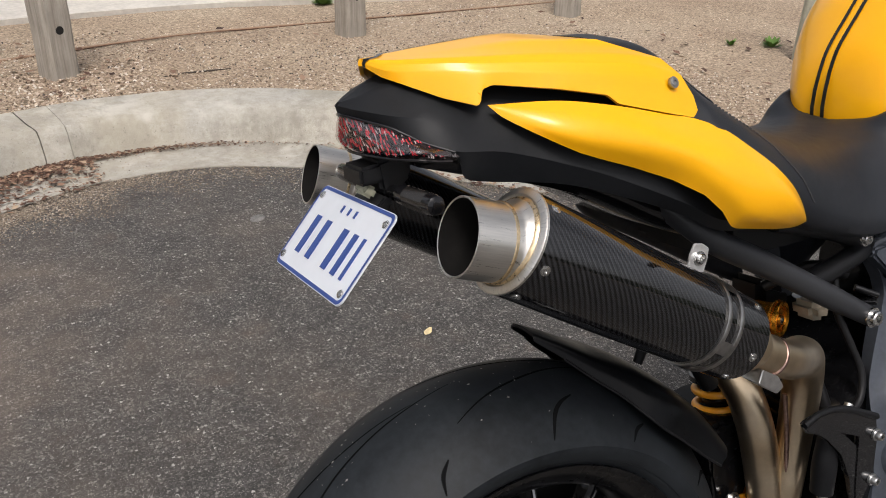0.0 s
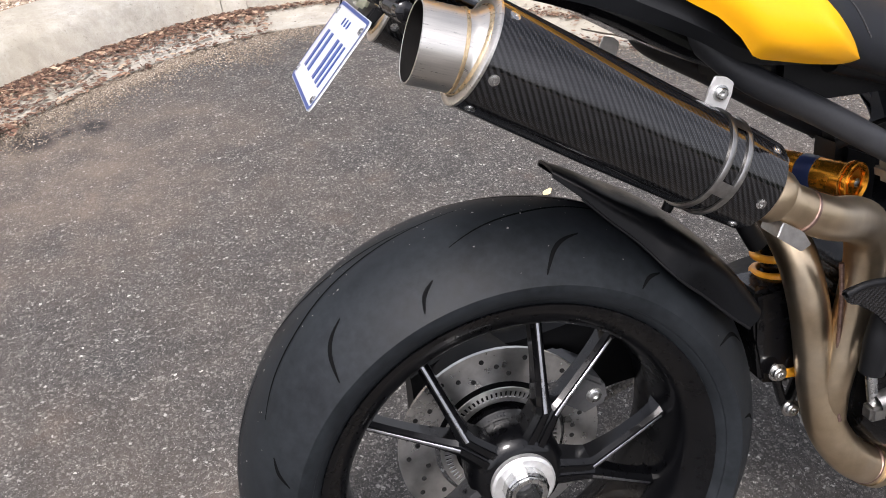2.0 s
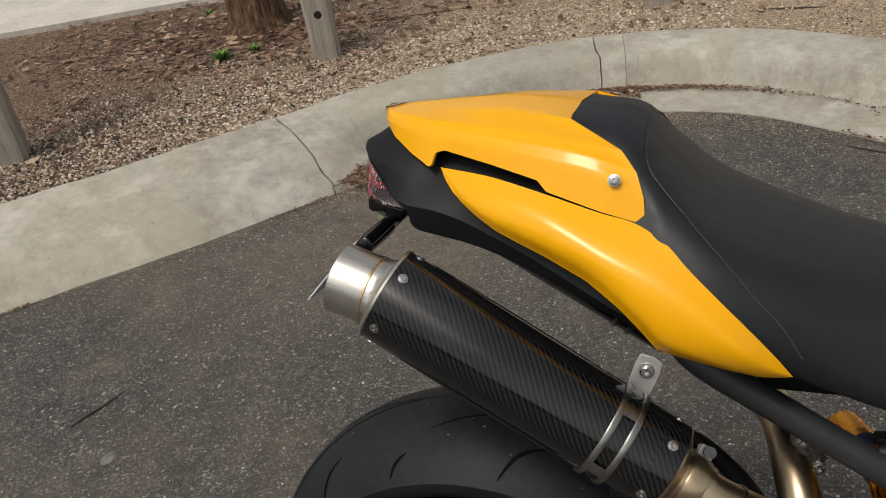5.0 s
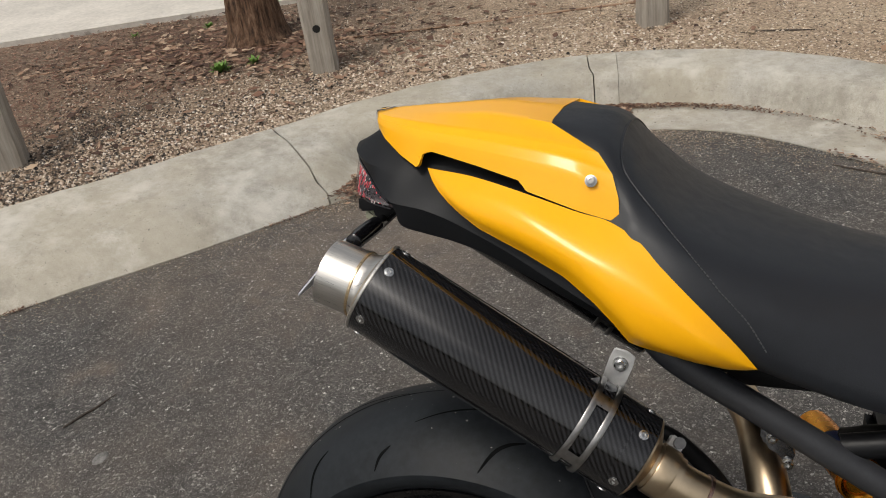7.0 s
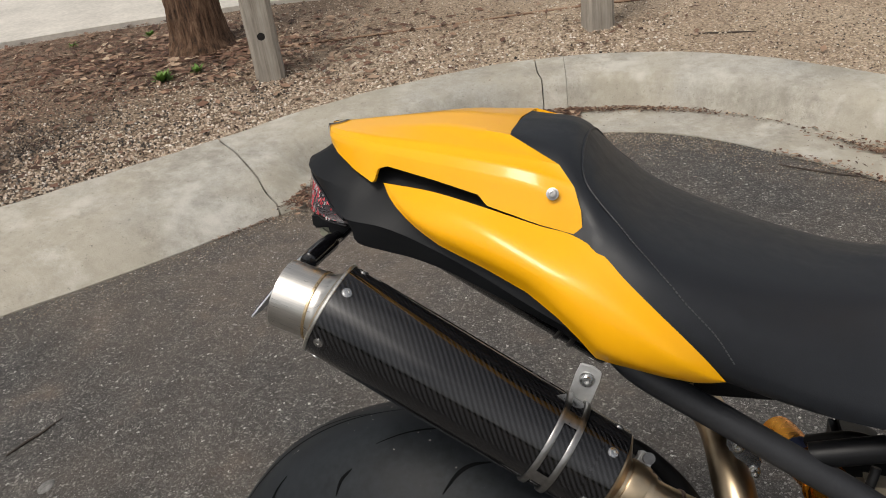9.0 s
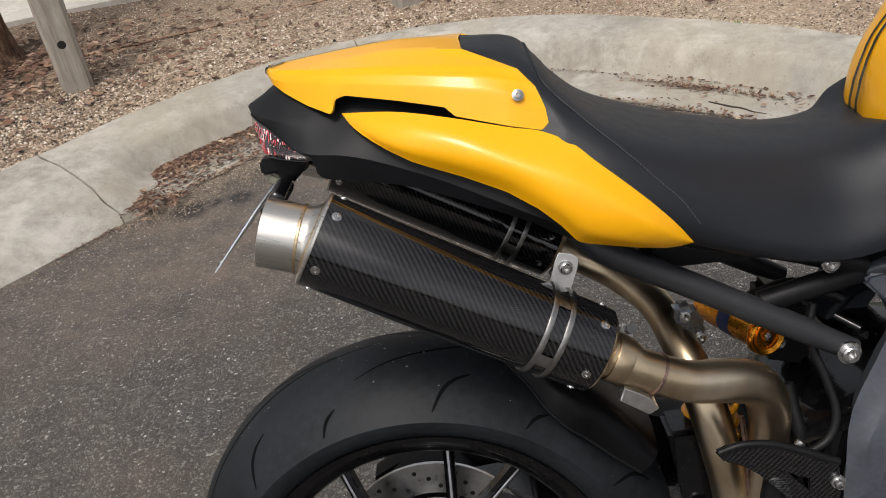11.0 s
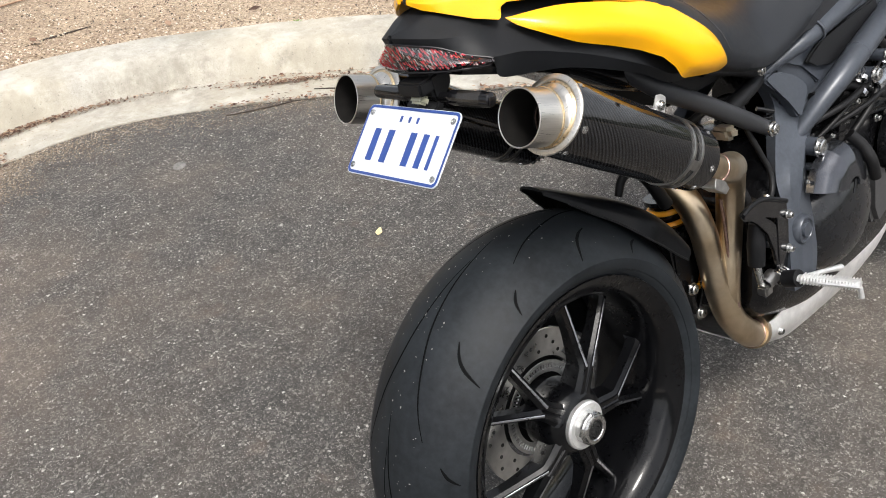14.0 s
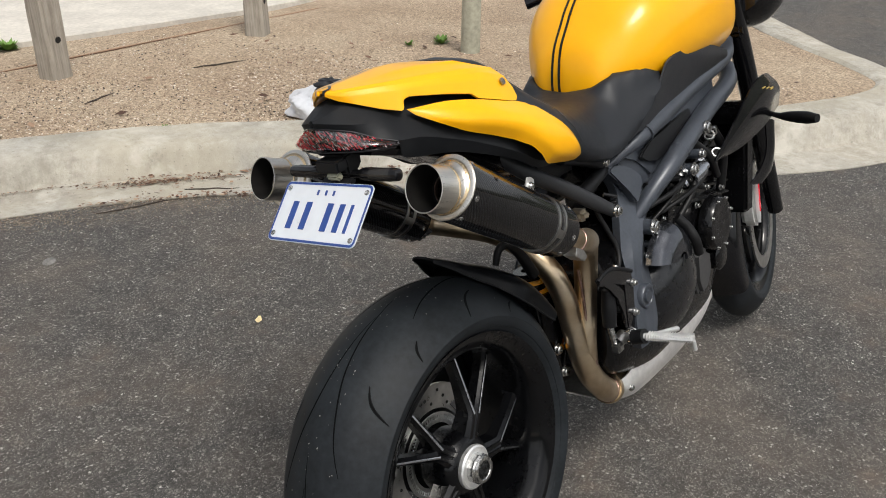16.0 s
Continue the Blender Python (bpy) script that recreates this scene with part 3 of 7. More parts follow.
kerb = tagged(new("kerb"), "pale weathered concrete kerb with gutter and cracked joints", "kerb", kind="structure")
JOINTS = [at_edge(-7, -4.5), at_edge(-4.2, -1.6), at_edge(-2.75, -0.13), JOG, at_edge(-0.21, 2.295), at_edge(1.04, 1.79), at_edge(1.75, 1.1), at_edge(2.68, 0.2), at_edge(3.9, -0.35), at_edge(5.2, 0.62), at_edge(9, 4.0)]
JOINTS[5], JOINTS[6] = at_edge(1.24, 1.58), at_edge(1.9, 0.94)
JOINTS = sorted(set(JOINTS + [at_edge(-0.13, 2.31)]))
for s0, s1 in zip(JOINTS[:-1], JOINTS[1:]):
    bm = bmesh.new()
    g0, g1 = (0.002 if abs(q - JOG) < 1e-6 else 0.0016 if abs(q - at_edge(-0.21, 2.295)) < 1e-6 else 0.0006 for q in (s0, s1))
    ss = np.linspace(s0 + g0, s1 - g1, max(4, int((s1 - s0) / 0.03)))
    rows = []
    for s in ss:
        row = kerb_row(s)
        for q in row[1:-1]:
            q.z += 0.004 * noise.noise(q * 6) + 0.0015 * noise.noise(q * 35)
        # the cracked end is ragged
        if min(abs(s - at_edge(-0.21, 2.295)), abs(s - JOG)) < 0.008:
            o = Vector(EDGE_LINE[int(np.searchsorted(RUN, s))]) - Vector(EDGE_LINE[int(np.searchsorted(RUN, s)) - 1])
            o.normalize()
            for k, q in enumerate(row):
                q += o * (0.022 * noise.noise(Vector((k * 0.83, 2.2, 0))) + (0.003 if JOG < s < JOG + 0.1 else 0))
        rows.append([bm.verts.new(q) for q in row])
    grid_faces(bm, rows)
    cap(bm, rows[0])
    cap(bm, rows[-1])
    part("kerb_segment", bm, CONCRETE, kerb)

# gravel bed behind the kerb, up to the footpath
PATH_EDGE = spline([(-14, -3.5, 0), (-8, 1.0, 0), (-5.5, 2.3, 0), (-3.84, 3.12, 0), (-2.7, 3.68, 0), (-1.6, 4.05, 0), (-0.3, 4.3, 0), (0.9, 4.36, 0), (2.0, 4.2, 0), (3.7, 4.1, 0), (6, 4.6, 0), (12, 8.0, 0), (18, 12.5, 0)], 500)
_in = EDGE_LINE + OUT * 0.51
_sel = (RUN > JOINTS[0]) & (RUN < JOINTS[-1])
_in = _in[_sel]
_m = len(_in)
_far = spline(PATH_EDGE, _m)
bm = bmesh.new()
rows = []
for f in np.linspace(0, 1, 40):
    line = _in * (1 - f) + _far * f
    rows.append([bm.verts.new((p[0], p[1], 0.118 + 0.012 * noise.noise(Vector((p[0] * 1.7, p[1] * 1.7, 0))) * min(1, f * 8))) for p in line[::3]])
grid_faces(bm, rows)
gravel_bed = tagged(part("gravel_bed", bm, SOIL), "sandy garden bed with tan gravel and bare soil", "ground", kind="structure")

bm = bmesh.new()
_t = np.gradient(PATH_EDGE, axis=0)
_t /= np.linalg.norm(_t, axis=1, keepdims=True)
_o = np.stack([-_t[:, 1], _t[:, 0], 0 * _t[:, 0]], 1)
rows = [[bm.verts.new((*(p + o * d)[:2], z)) for p, o in zip(PATH_EDGE, _o)] for d, z in ((0, 0.05), (0, 0.15), (0.012, 0.156), (1.6, 0.16), (1.6, 0.05))]
grid_faces(bm, rows)
PALE = worn("pale_path_concrete", (0.5, 0.47, 0.42), 0.9, scale=40, spread=0.12, relief=0.001)
footpath = tagged(part("footpath", bm, PALE), "pale smooth concrete footpath beyond the garden bed", "footpath", kind="structure")


FRONT_TURN = 10.0

# ---- motorcycle: built upright about its rear axle, x forward, y left ----
LEAN = 12.42
bike = tagged(new("motorcycle"), "yellow and black naked sports motorcycle leaning on asphalt, twin carbon silencers", "motorcycle")
bike.matrix_world = pose(0, 0, 0.225 * math.cos(radians(LEAN)) + 0.095, -LEAN, 0, 0)

# rear wheel
RIM = [(-0.088, 0.228), (-0.0905, 0.235), (-0.086, 0.2365), (-0.08, 0.228), (-0.074, 0.215), (-0.03, 0.203), (0.03, 0.203), (0.074, 0.215), (0.08, 0.228), (0.086, 0.2365), (0.0905, 0.235), (0.088, 0.228), (0.08, 0.213), (0.07, 0.206), (0.03, 0.195), (-0.03, 0.195), (-0.07, 0.204), (-0.08, 0.212), (-0.088, 0.228)]
bm = bmesh.new()
lathe(bm, RIM, (0, 0, 0), (0, 1, 0), 96)
lathe(bm, [(-0.066, 0.02), (-0.07, 0.024), (-0.07, 0.04), (-0.064, 0.05), (-0.05, 0.058), (-0.03, 0.059), (-0.004, 0.056), (0.004, 0.044), (0.05, 0.044), (0.05, 0.03)], (0, 0, 0), (0, 1, 0), 48)
rear_wheel = part("rear_wheel", bm, WHEEL_BLACK, bike, "black five-spoke alloy rear wheel")
rear_wheel.location.z = -0.004


def crown(R, w, rs, f):
    """Tread radius at a fraction of the half width."""
    return R - (R - rs) * abs(f) ** 2.25


def tyre_profile(R, w, rs, rim):
    pts = [(w / 2 * k / 22, crown(R, w, rs, k / 22)) for k in range(-22, 23)]
    h = w / 2
    side = [(h * 0.998, rs - 0.004), (h * 0.98, rim + (rs - rim) * 0.55), (h * 0.95, rim + (rs - rim) * 0.36), (h * 0.935, rim + (rs - rim) * 0.34), (h * 0.92, rim + (rs - rim) * 0.2), (h * 0.87, rim + 0.002), (h * 0.84, rim - 0.004)]
    return [(-a, r) for a, r in side[::-1]] + pts + side


TYRE = (0.319, 0.2045, 0.2625)
bm = bmesh.new()
lathe(bm, tyre_profile(*TYRE, 0.236), (0, 0, 0), (0, 1, 0), 180)
tyre = part("tyre", bm, RUBBER, rear_wheel, "wide black road tyre with worn shoulders and curved grooves")


def on_tyre(f, th, lift=0.0):
    """Place on the rear tread at a fraction of the half width and a wheel angle."""
    R, w, rs = TYRE
    r = crown(R, w, rs, f) + lift
    return Vector((r * math.cos(th), w / 2 * f, r * math.sin(th)))


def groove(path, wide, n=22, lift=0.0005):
    """A groove's shade painted as a thin dark ribbon on the uncut tread, along (fraction, wheel angle) points."""
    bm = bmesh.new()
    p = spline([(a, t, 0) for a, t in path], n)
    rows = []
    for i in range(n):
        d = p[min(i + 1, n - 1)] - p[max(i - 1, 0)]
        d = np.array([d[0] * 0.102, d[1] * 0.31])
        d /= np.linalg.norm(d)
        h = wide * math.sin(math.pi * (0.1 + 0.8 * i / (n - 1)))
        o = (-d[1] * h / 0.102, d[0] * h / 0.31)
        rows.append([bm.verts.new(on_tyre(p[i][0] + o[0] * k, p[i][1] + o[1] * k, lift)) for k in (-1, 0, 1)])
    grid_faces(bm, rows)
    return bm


# near-black ribbon colour stands in for the shade inside carved grooves
GROOVE_SHADE = mat("tread_cut_shade", (0.004, 0.0042, 0.0046), 0.9, spec=0.08)
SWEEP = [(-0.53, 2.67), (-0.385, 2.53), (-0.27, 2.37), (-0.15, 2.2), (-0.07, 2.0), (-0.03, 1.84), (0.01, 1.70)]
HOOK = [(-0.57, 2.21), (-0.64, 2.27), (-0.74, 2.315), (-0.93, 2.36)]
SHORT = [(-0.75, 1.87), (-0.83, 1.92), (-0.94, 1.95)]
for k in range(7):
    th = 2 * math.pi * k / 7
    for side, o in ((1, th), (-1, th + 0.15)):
        part("groove_shade_ribbon", groove([(side * f, a + o) for f, a in SWEEP], 0.0015, 44), GROOVE_SHADE, rear_wheel)
        part("groove_shade_ribbon", groove([(side * f, a + o) for f, a in HOOK], 0.0023), GROOVE_SHADE, rear_wheel)
        part("groove_shade_ribbon", groove([(side * f, a + o) for f, a in SHORT], 0.002), GROOVE_SHADE, rear_wheel)

# five Y-shaped spokes, each arm with a raised spine
for k in range(5):
    bm = bmesh.new()
    mid = radians(64.5 + 72 * k)
    for da in (-15, 15):
        tip = Vector((0.199 * math.cos(mid + radians(da)), -0.036, 0.199 * math.sin(mid + radians(da))))
        root = Vector((0.09 * math.cos(mid + radians(da * 0.28)), -0.067, 0.09 * math.sin(mid + radians(da * 0.28))))
        hub = Vector((0.044 * math.cos(mid + radians(da * 0.6)), -0.066, 0.044 * math.sin(mid + radians(da * 0.6))))
        t = (tip - root).normalized()
        s = t.cross(Vector((0, 1, 0))).normalized()
        rings = []
        for p, wd, dp in ((hub, 0.013, 0.04), (root, 0.0095, 0.034), (root.lerp(tip, 0.12), 0.008, 0.03), (root.lerp(tip, 0.5), 0.0068, 0.024), (root.lerp(tip, 0.9), 0.0072, 0.026), (tip, 0.0105, 0.04)):
            rings.append([p + s * a * wd + Vector((0, b, 0)) for a, b in ((-0.34, 0), (0.34, 0), (0.42, 0.0018), (1.0, 0.0068), (1.0, dp), (-1.0, dp), (-1.0, 0.0068), (-0.42, 0.0018))])
        loft(bm, rings, nu=18)
    part("spoke", bm, WHEEL_BLACK, rear_wheel, sharp=18)
    # bright machined crest along each arm
    for da in (-15, 15):
        tip = Vector((0.196 * math.cos(mid + radians(da)), -0.0362, 0.196 * math.sin(mid + radians(da))))
        root = Vector((0.09 * math.cos(mid + radians(da * 0.28)), -0.0672, 0.09 * math.sin(mid + radians(da * 0.28))))
        side = (tip - root).normalized().cross(Vector((0, 1, 0))).normalized()
        bm = bmesh.new()
        loft(bm, [[p + side * a * wd + Vector((0, b, 0)) for a, b in ((-1, 0.0), (-0.6, -0.0007), (0.6, -0.0007), (1, 0.0), (1, 0.001), (-1, 0.001))] for p, wd in ((root, 0.0024), (root.lerp(tip, 0.1), 0.0022), (root.lerp(tip, 0.5), 0.0019), (root.lerp(tip, 0.97), 0.0021))], nu=12)
        part("spoke_crest", bm, CREST, rear_wheel, "bright machined spoke crest")
# brake disc with drilled holes, on the far side
bm = bmesh.new()
DN = 60
for y0, y1 in ((0.014, 0.019),):
    ring = []
    for r in (0.084, 0.1295):
        ring.append([(bm.verts.new((r * math.cos(2 * math.pi * j / DN), y0, r * math.sin(2 * math.pi * j / DN))), bm.verts.new((r * math.cos(2 * math.pi * j / DN), y1, r * math.sin(2 * math.pi * j / DN)))) for j in range(DN)])
    for j in range(DN):
        k = (j + 1) % DN
        a, b, c, d = ring[0][j], ring[0][k], ring[1][k], ring[1][j]
        bm.faces.new([a[0], b[0], c[0], d[0]])
        bm.faces.new([a[1], d[1], c[1], b[1]])
        bm.faces.new([d[0], c[0], c[1], d[1]])
        bm.faces.new([a[0], a[1], b[1], b[0]])
part("brake_disc", bm, DISC, rear_wheel, "drilled steel brake disc")
HOLE = mat("drilled_hole", (0.006, 0.006, 0.006), 0.9)
for k in range(40):
    a, r = 2 * math.pi * k / 40, (0.095, 0.106, 0.117)[k % 3]
    turned("drill_hole", [(-0.0004, 0.0), (-0.0004, 0.0032), (0.002, 0.0032)], (r * math.cos(a), 0.0138, r * math.sin(a)), (0, 1, 0), HOLE, rear_wheel, n=10)
bm = bmesh.new()
for j in range(72):
    a = 2 * math.pi * j / 72
    block(bm, (0.069 * math.cos(a), 0.010, 0.069 * math.sin(a)), (0.010, 0.002, 0.0033), Matrix.Rotation(-a, 4, "Y"), 0)
lathe(bm, [(0.009, 0.059), (0.009, 0.065), (0.0115, 0.065), (0.0115, 0.059)], (0, 0, 0), (0, 1, 0), 48)
lathe(bm, [(0.009, 0.073), (0.009, 0.078), (0.0115, 0.078), (0.0115, 0.073)], (0, 0, 0), (0, 1, 0), 48)
part("sensor_ring", bm, ALLOY, rear_wheel, "slotted wheel speed sensor ring")
# axle nut with locking clip
turned("nut_washer", [(0, 0.018), (0, 0.037), (-0.006, 0.039), (-0.011, 0.0385), (-0.0135, 0.0355), (-0.0125, 0.029), (-0.012, 0.02)], (0, -0.066, 0), (0, 1, 0), SILVER, rear_wheel, "machined aluminium wheel centre washer")
bm = bmesh.new()
rows = lathe(bm, [(0, 0.0265), (-0.016, 0.0265), (-0.019, 0.0245), (-0.0235, 0.0225), (-0.0235, 0.0175), (-0.022, 0.0162), (0.012, 0.0155)], (0, -0.074, 0), (0, 1, 0), 12)
nut = part("axle_nut", bm, CHROME, rear_wheel, "large hollow steel axle nut", smooth=False)
turned("axle_bore", [(0.004, 0.0158), (0.0015, 0.012), (0.004, 0.0)], (0, -0.074, 0), (0, 1, 0), CALIPER_GREY, nut, "dull grey axle end", 24)
tube("lock_clip", [(0.018, -0.094, 0.016), (0.0, -0.0955, 0.0245), (-0.02, -0.094, 0.014), (-0.0235, -0.094, -0.006), (-0.009, -0.094, -0.023)], 0.0012, CHROME, rear_wheel, n=8)
tube("valve", [(0.196, -0.02, 0.018), (0.183, -0.032, 0.017), (0.172, -0.04, 0.016)], 0.0038, CHROME, rear_wheel, n=10)
bolt(rear_wheel, (0.186, -0.028, -0.084), (-0.9, -0.3, 0.4), 0.004, 0.006, "balance_bolt")

# grit and scuffs stuck to the tread
random.seed(8)
verts, faces = [], []
for k in range(520):
    f = random.choice((-1, 1)) * min(0.9, abs(random.gauss(0.16, 0.16))) if k % 5 else random.uniform(-0.95, 0.95)
    th, r = random.uniform(0, 2 * math.pi), random.choice((0.0005, 0.0006, 0.0008, 0.001, 0.0015))
    c = on_tyre(f, th, 0.0005)
    t = (on_tyre(f, th + 0.004, 0.0005) - c).normalized()
    u = (on_tyre(f + 0.01, th, 0.0005) - c).normalized()
    i = len(verts)
    a = random.uniform(0.5, 1.6)
    verts += [tuple(c + t * r * a), tuple(c + u * r), tuple(c - t * r * a * 0.8), tuple(c - u * r * 0.9), tuple(c + t.cross(u).normalized() * r * 0.5 * (1 if t.cross(u).dot(c) > 0 else -1))]
    faces += [(i, i + 1, i + 4), (i + 1, i + 2, i + 4), (i + 2, i + 3, i + 4), (i + 3, i, i + 4)]
me = bpy.data.meshes.new("tread_grit")
me.from_pydata(verts, [], faces)
me.materials.append(worn("grey_tread_grit", (0.2, 0.19, 0.175), 0.9))
tread_grit = new("tread_grit", me)
tread_grit.parent = rear_wheel
tread_grit["kind"] = "stuff"

# single-sided swing arm on the far side with chain and caliper
bm = bmesh.new()
rings = []
for x, z, h, y0, y1 in ((0.5, 0.085, 0.05, 0.0, 0.13), (0.40, 0.07, 0.055, 0.005, 0.14), (0.3, 0.055, 0.06, 0.085, 0.155), (0.18, 0.035, 0.06, 0.1, 0.165), (0.06, 0.0, 0.075, 0.1, 0.165), (-0.03, 0.0, 0.075, 0.1, 0.165), (-0.09, 0.0, 0.045, 0.105, 0.16)):
    rings.append([(x, y0 + 0.01, z + h), (x, y1 - 0.01, z + h), (x, y1, z + h * 0.6), (x, y1, z - h * 0.6), (x, y1 - 0.01, z - h), (x, y0 + 0.01, z - h), (x, y0, z - h * 0.6), (x, y0, z + h * 0.6)])
loft(bm, rings, nu=30, nv=32)
lathe(bm, [(0.03, 0.03), (0.035, 0.075), (0.1, 0.085), (0.165, 0.08), (0.17, 0.03)], (0, 0, 0), (0, 1, 0), 40)
part("swing_arm", bm, SWING_BLACK, bike, "black cast single-sided swing arm")
bm = bmesh.new()
slab(bm, [(0.05, 0.012, 0.07), (0.10, 0.012, 0.075), (0.14, 0.012, 0.05), (0.145, 0.012, 0.02), (0.11, 0.012, 0.005), (0.085, 0.012, 0.03)], (0, 0.07, 0), 0.006)
caliper = part("rear_caliper", bm, CALIPER_GREY, bike, "dull grey rear brake caliper")
bolt(caliper, (0.124, 0.012, 0.035), (0, -1, 0), 0.008, 0.004)
# upper and lower run of the drive chain
for count, z0, slope in ((30, 0.105, -0.05), (24, -0.174, 0.4)):
    for k in range(count):
        bm = bmesh.new()
        x = 0.03 + k * 0.0159 / math.hypot(1, slope)
        z = z0 + x * slope
        for yy in (0.176, 0.184):
            block(bm, (x, yy, z), (0.0152, 0.0025, 0.0115), Matrix.Rotation(-math.atan(slope), 4, "Y"), 0.002)
        lathe(bm, [(0.172, 0.003), (0.188, 0.003)], (x, 0, z), (0, 1, 0), 8)
        part("chain_link", bm, CLAMP_STEEL, bike)

# rear hugger: a narrow tongue over the tread that widens forward
hug = []
for f, drop in ((-1.0, 0.052), (-0.96, 0.025), (-0.8, 0.006), (-0.4, -0.002), (0.0, -0.004), (0.4, -0.002), (0.8, 0.006), (0.96, 0.025), (1.0, 0.052)):
    line = []
    for k, th in enumerate(np.linspace(77.5, 31, 10)):
        grow = min(1.0, 0.2 + k * 0.175)
        y = f * (0.006 + 0.092 * grow) + 0.03 * (1 - min(1, k * 0.25))
        r = 0.338 + (0.011 if k == 0 else 0.005 if k == 1 else 0) - drop * grow * (0.85, 0.85, 0.85, 0.85, 0.88, 0.88, 0.87, 0.84, 0.76, 0.6)[k]
        line.append((r * math.cos(radians(th)), y, r * math.sin(radians(th))))
    hug.append(line)
bm = bmesh.new()
skin(bm, hug, 44, 34, 0.0035, (-0.5, 0, -1))
hugger = part("rear_hugger", bm, HUGGER_BLACK, bike, "smooth black plastic rear hugger")
tube("hugger_lip", hug[0][1:], 0.0016, BLACK_PLASTIC, hugger, n=10, steps=40)
tube("hugger_lip", hug[-1][1:], 0.0016, BLACK_PLASTIC, hugger, n=10, steps=40)

# short arched mount on the hugger
tube("hugger_mount", [(0.19, -0.035, 0.288), (0.205, -0.035, 0.312), (0.235, -0.035, 0.312), (0.275, -0.032, 0.275), (0.31, -0.03, 0.225)], [0.006, 0.008, 0.009, 0.011, 0.012], SWING_BLACK, hugger, "black arched hugger mount", 12, 30)

# ---- silencers ----
D = Vector((0.862, 0.012, -0.507)).normalized()
UP = Vector((0.507, 0.0, 0.862))


def ring(centre, axis, r, n=56):
    """Points of a circle, counted from the side towards the top."""
    w = Vector(axis).normalized()
    u = (Vector((0, 1, 0)) - w * w.y).normalized()
    v = w.cross(u)
    return [Vector(centre) + u * r * math.cos(2 * math.pi * j / n) + v * r * math.sin(2 * math.pi * j / n) for j in range(n)]


def silencer(side):
    """A carbon silencer with its steel outlet; side -1 is the right one."""
    o = Vector((-0.101, -0.157, 0.524)) if side < 0 else Vector((-0.112, 0.171, 0.531))
    dt = Vector((0.950, 0.02 * side if side < 0 else -0.1, -0.312)).normalized()
    d = Vector((D.x, -side * D.y, D.z))
    body = Vector((-0.047 if side < 0 else -0.06, 0.158 * side, 0.508 if side < 0 else 0.515))
    bm = bmesh.new()
    lathe(bm, [(-0.006, 0.043), (-0.008, 0.0472), (-0.006, 0.0478), (0.12, 0.0478), (0.28, 0.0462), (0.303, 0.0455), (0.304, 0.044)], body, d, 80)
    can = part("silencer", bm, CARBON, bike, "carbon fibre silencer with a twill weave")
    turned("outlet_pipe", [(0.05, 0.0328), (0.0, 0.0328), (-0.0005, 0.0337), (0, 0.0347), (0.037, 0.0347)], o, dt, STAINLESS, can, "brushed steel outlet", 56)
    bm = bmesh.new()
    loft(bm, [ring(o + dt * 0.036, dt, 0.0347), ring(o + dt * 0.043, dt.lerp(d, 0.3), 0.0352), ring(body - d * 0.010, d, 0.0378), ring(body - d * 0.006, d, 0.0425)], nu=12, caps=False)
    uvl = bm.loops.layers.uv.verify()
    for f in bm.faces:
        for lp in f.loops:
            lp[uvl].uv = (lp.vert.co.y, lp.vert.co.x)
    part("outlet_cone", bm, STAINLESS, can, "steel cone with straw-coloured welds")
    turned("weld_bead", [(-0.002, 0.0343), (-0.001, 0.0358), (0.001, 0.0358), (0.002, 0.0343)], o + dt * 0.037, dt, worn_weld, can, n=56)
    turned("weld_bead", [(-0.0025, 0.037), (-0.001, 0.0395), (0.001, 0.0405), (0.0015, 0.039)], body - d * 0.0085, d, worn_weld, can, n=56)
    turned("end_ring", [(-0.006, 0.036), (-0.0095, 0.042), (-0.0085, 0.0472), (-0.0072, 0.0486), (-0.005, 0.0486), (-0.004, 0.047)], body, d, STAINLESS, can, "thin steel end ring", 72)
    bm = bmesh.new()
    rows = lathe(bm, [(0.0, 0.0326), (0.055, 0.032), (0.055, 0.022), (0.10, 0.022)], o, dt, 40)
    cap(bm, rows[-1])
    part("outlet_bore", bm, SOOT, can, "sooty dark bore")
    turned("inner_lip", [(0.055, 0.024), (0.05, 0.0245), (0.05, 0.022), (0.07, 0.022)], o, dt, WELD, can, n=40)
    turned("inlet_cap", [(0.302, 0.0445), (0.306, 0.043), (0.312, 0.032), (0.316, 0.0235), (0.345, 0.0225)], body, d, PIPE, can, "tinted steel inlet cap", 56)
    # slotted steel band
    bm = bmesh.new()
    for s0 in (0.2325, 0.2515):
        lathe(bm, [(s0, 0.0466), (s0, 0.0486), (s0 + 0.001, 0.049), (s0 + 0.005, 0.0489), (s0 + 0.006, 0.0484), (s0 + 0.006, 0.0464)], body, d, 80)
    for a in (0.55, 1.9, 3.3, 4.6, 5.6):
        lathe(bm, [(0.237, 0.0468), (0.237, 0.0488), (0.253, 0.0487), (0.253, 0.0466)], body, d, 8, a, 0.3)
    part("band_clamp", bm, CLAMP_STEEL, can, "slotted steel band clamp")
    # hanger tab
    base = Vector((0.184, 0.129 * side, 0.412))
    y = Vector((0, -side, 0))
    tu = Vector((0.32, 0, 0.947))
    ts = Vector((0.947, 0, -0.32))
    bm = bmesh.new()
    outl = [base + ts * a + tu * b for a, b in ((-0.011, -0.012), (0.011, -0.012), (0.012, 0.03), (0.011, 0.04), (0.0015, 0.0435), (-0.011, 0.042), (-0.0122, 0.03))]
    slab(bm, outl, y * 0.003, 0.001)
    part("hanger_tab", bm, SILVER, can, "bright aluminium hanger tab")
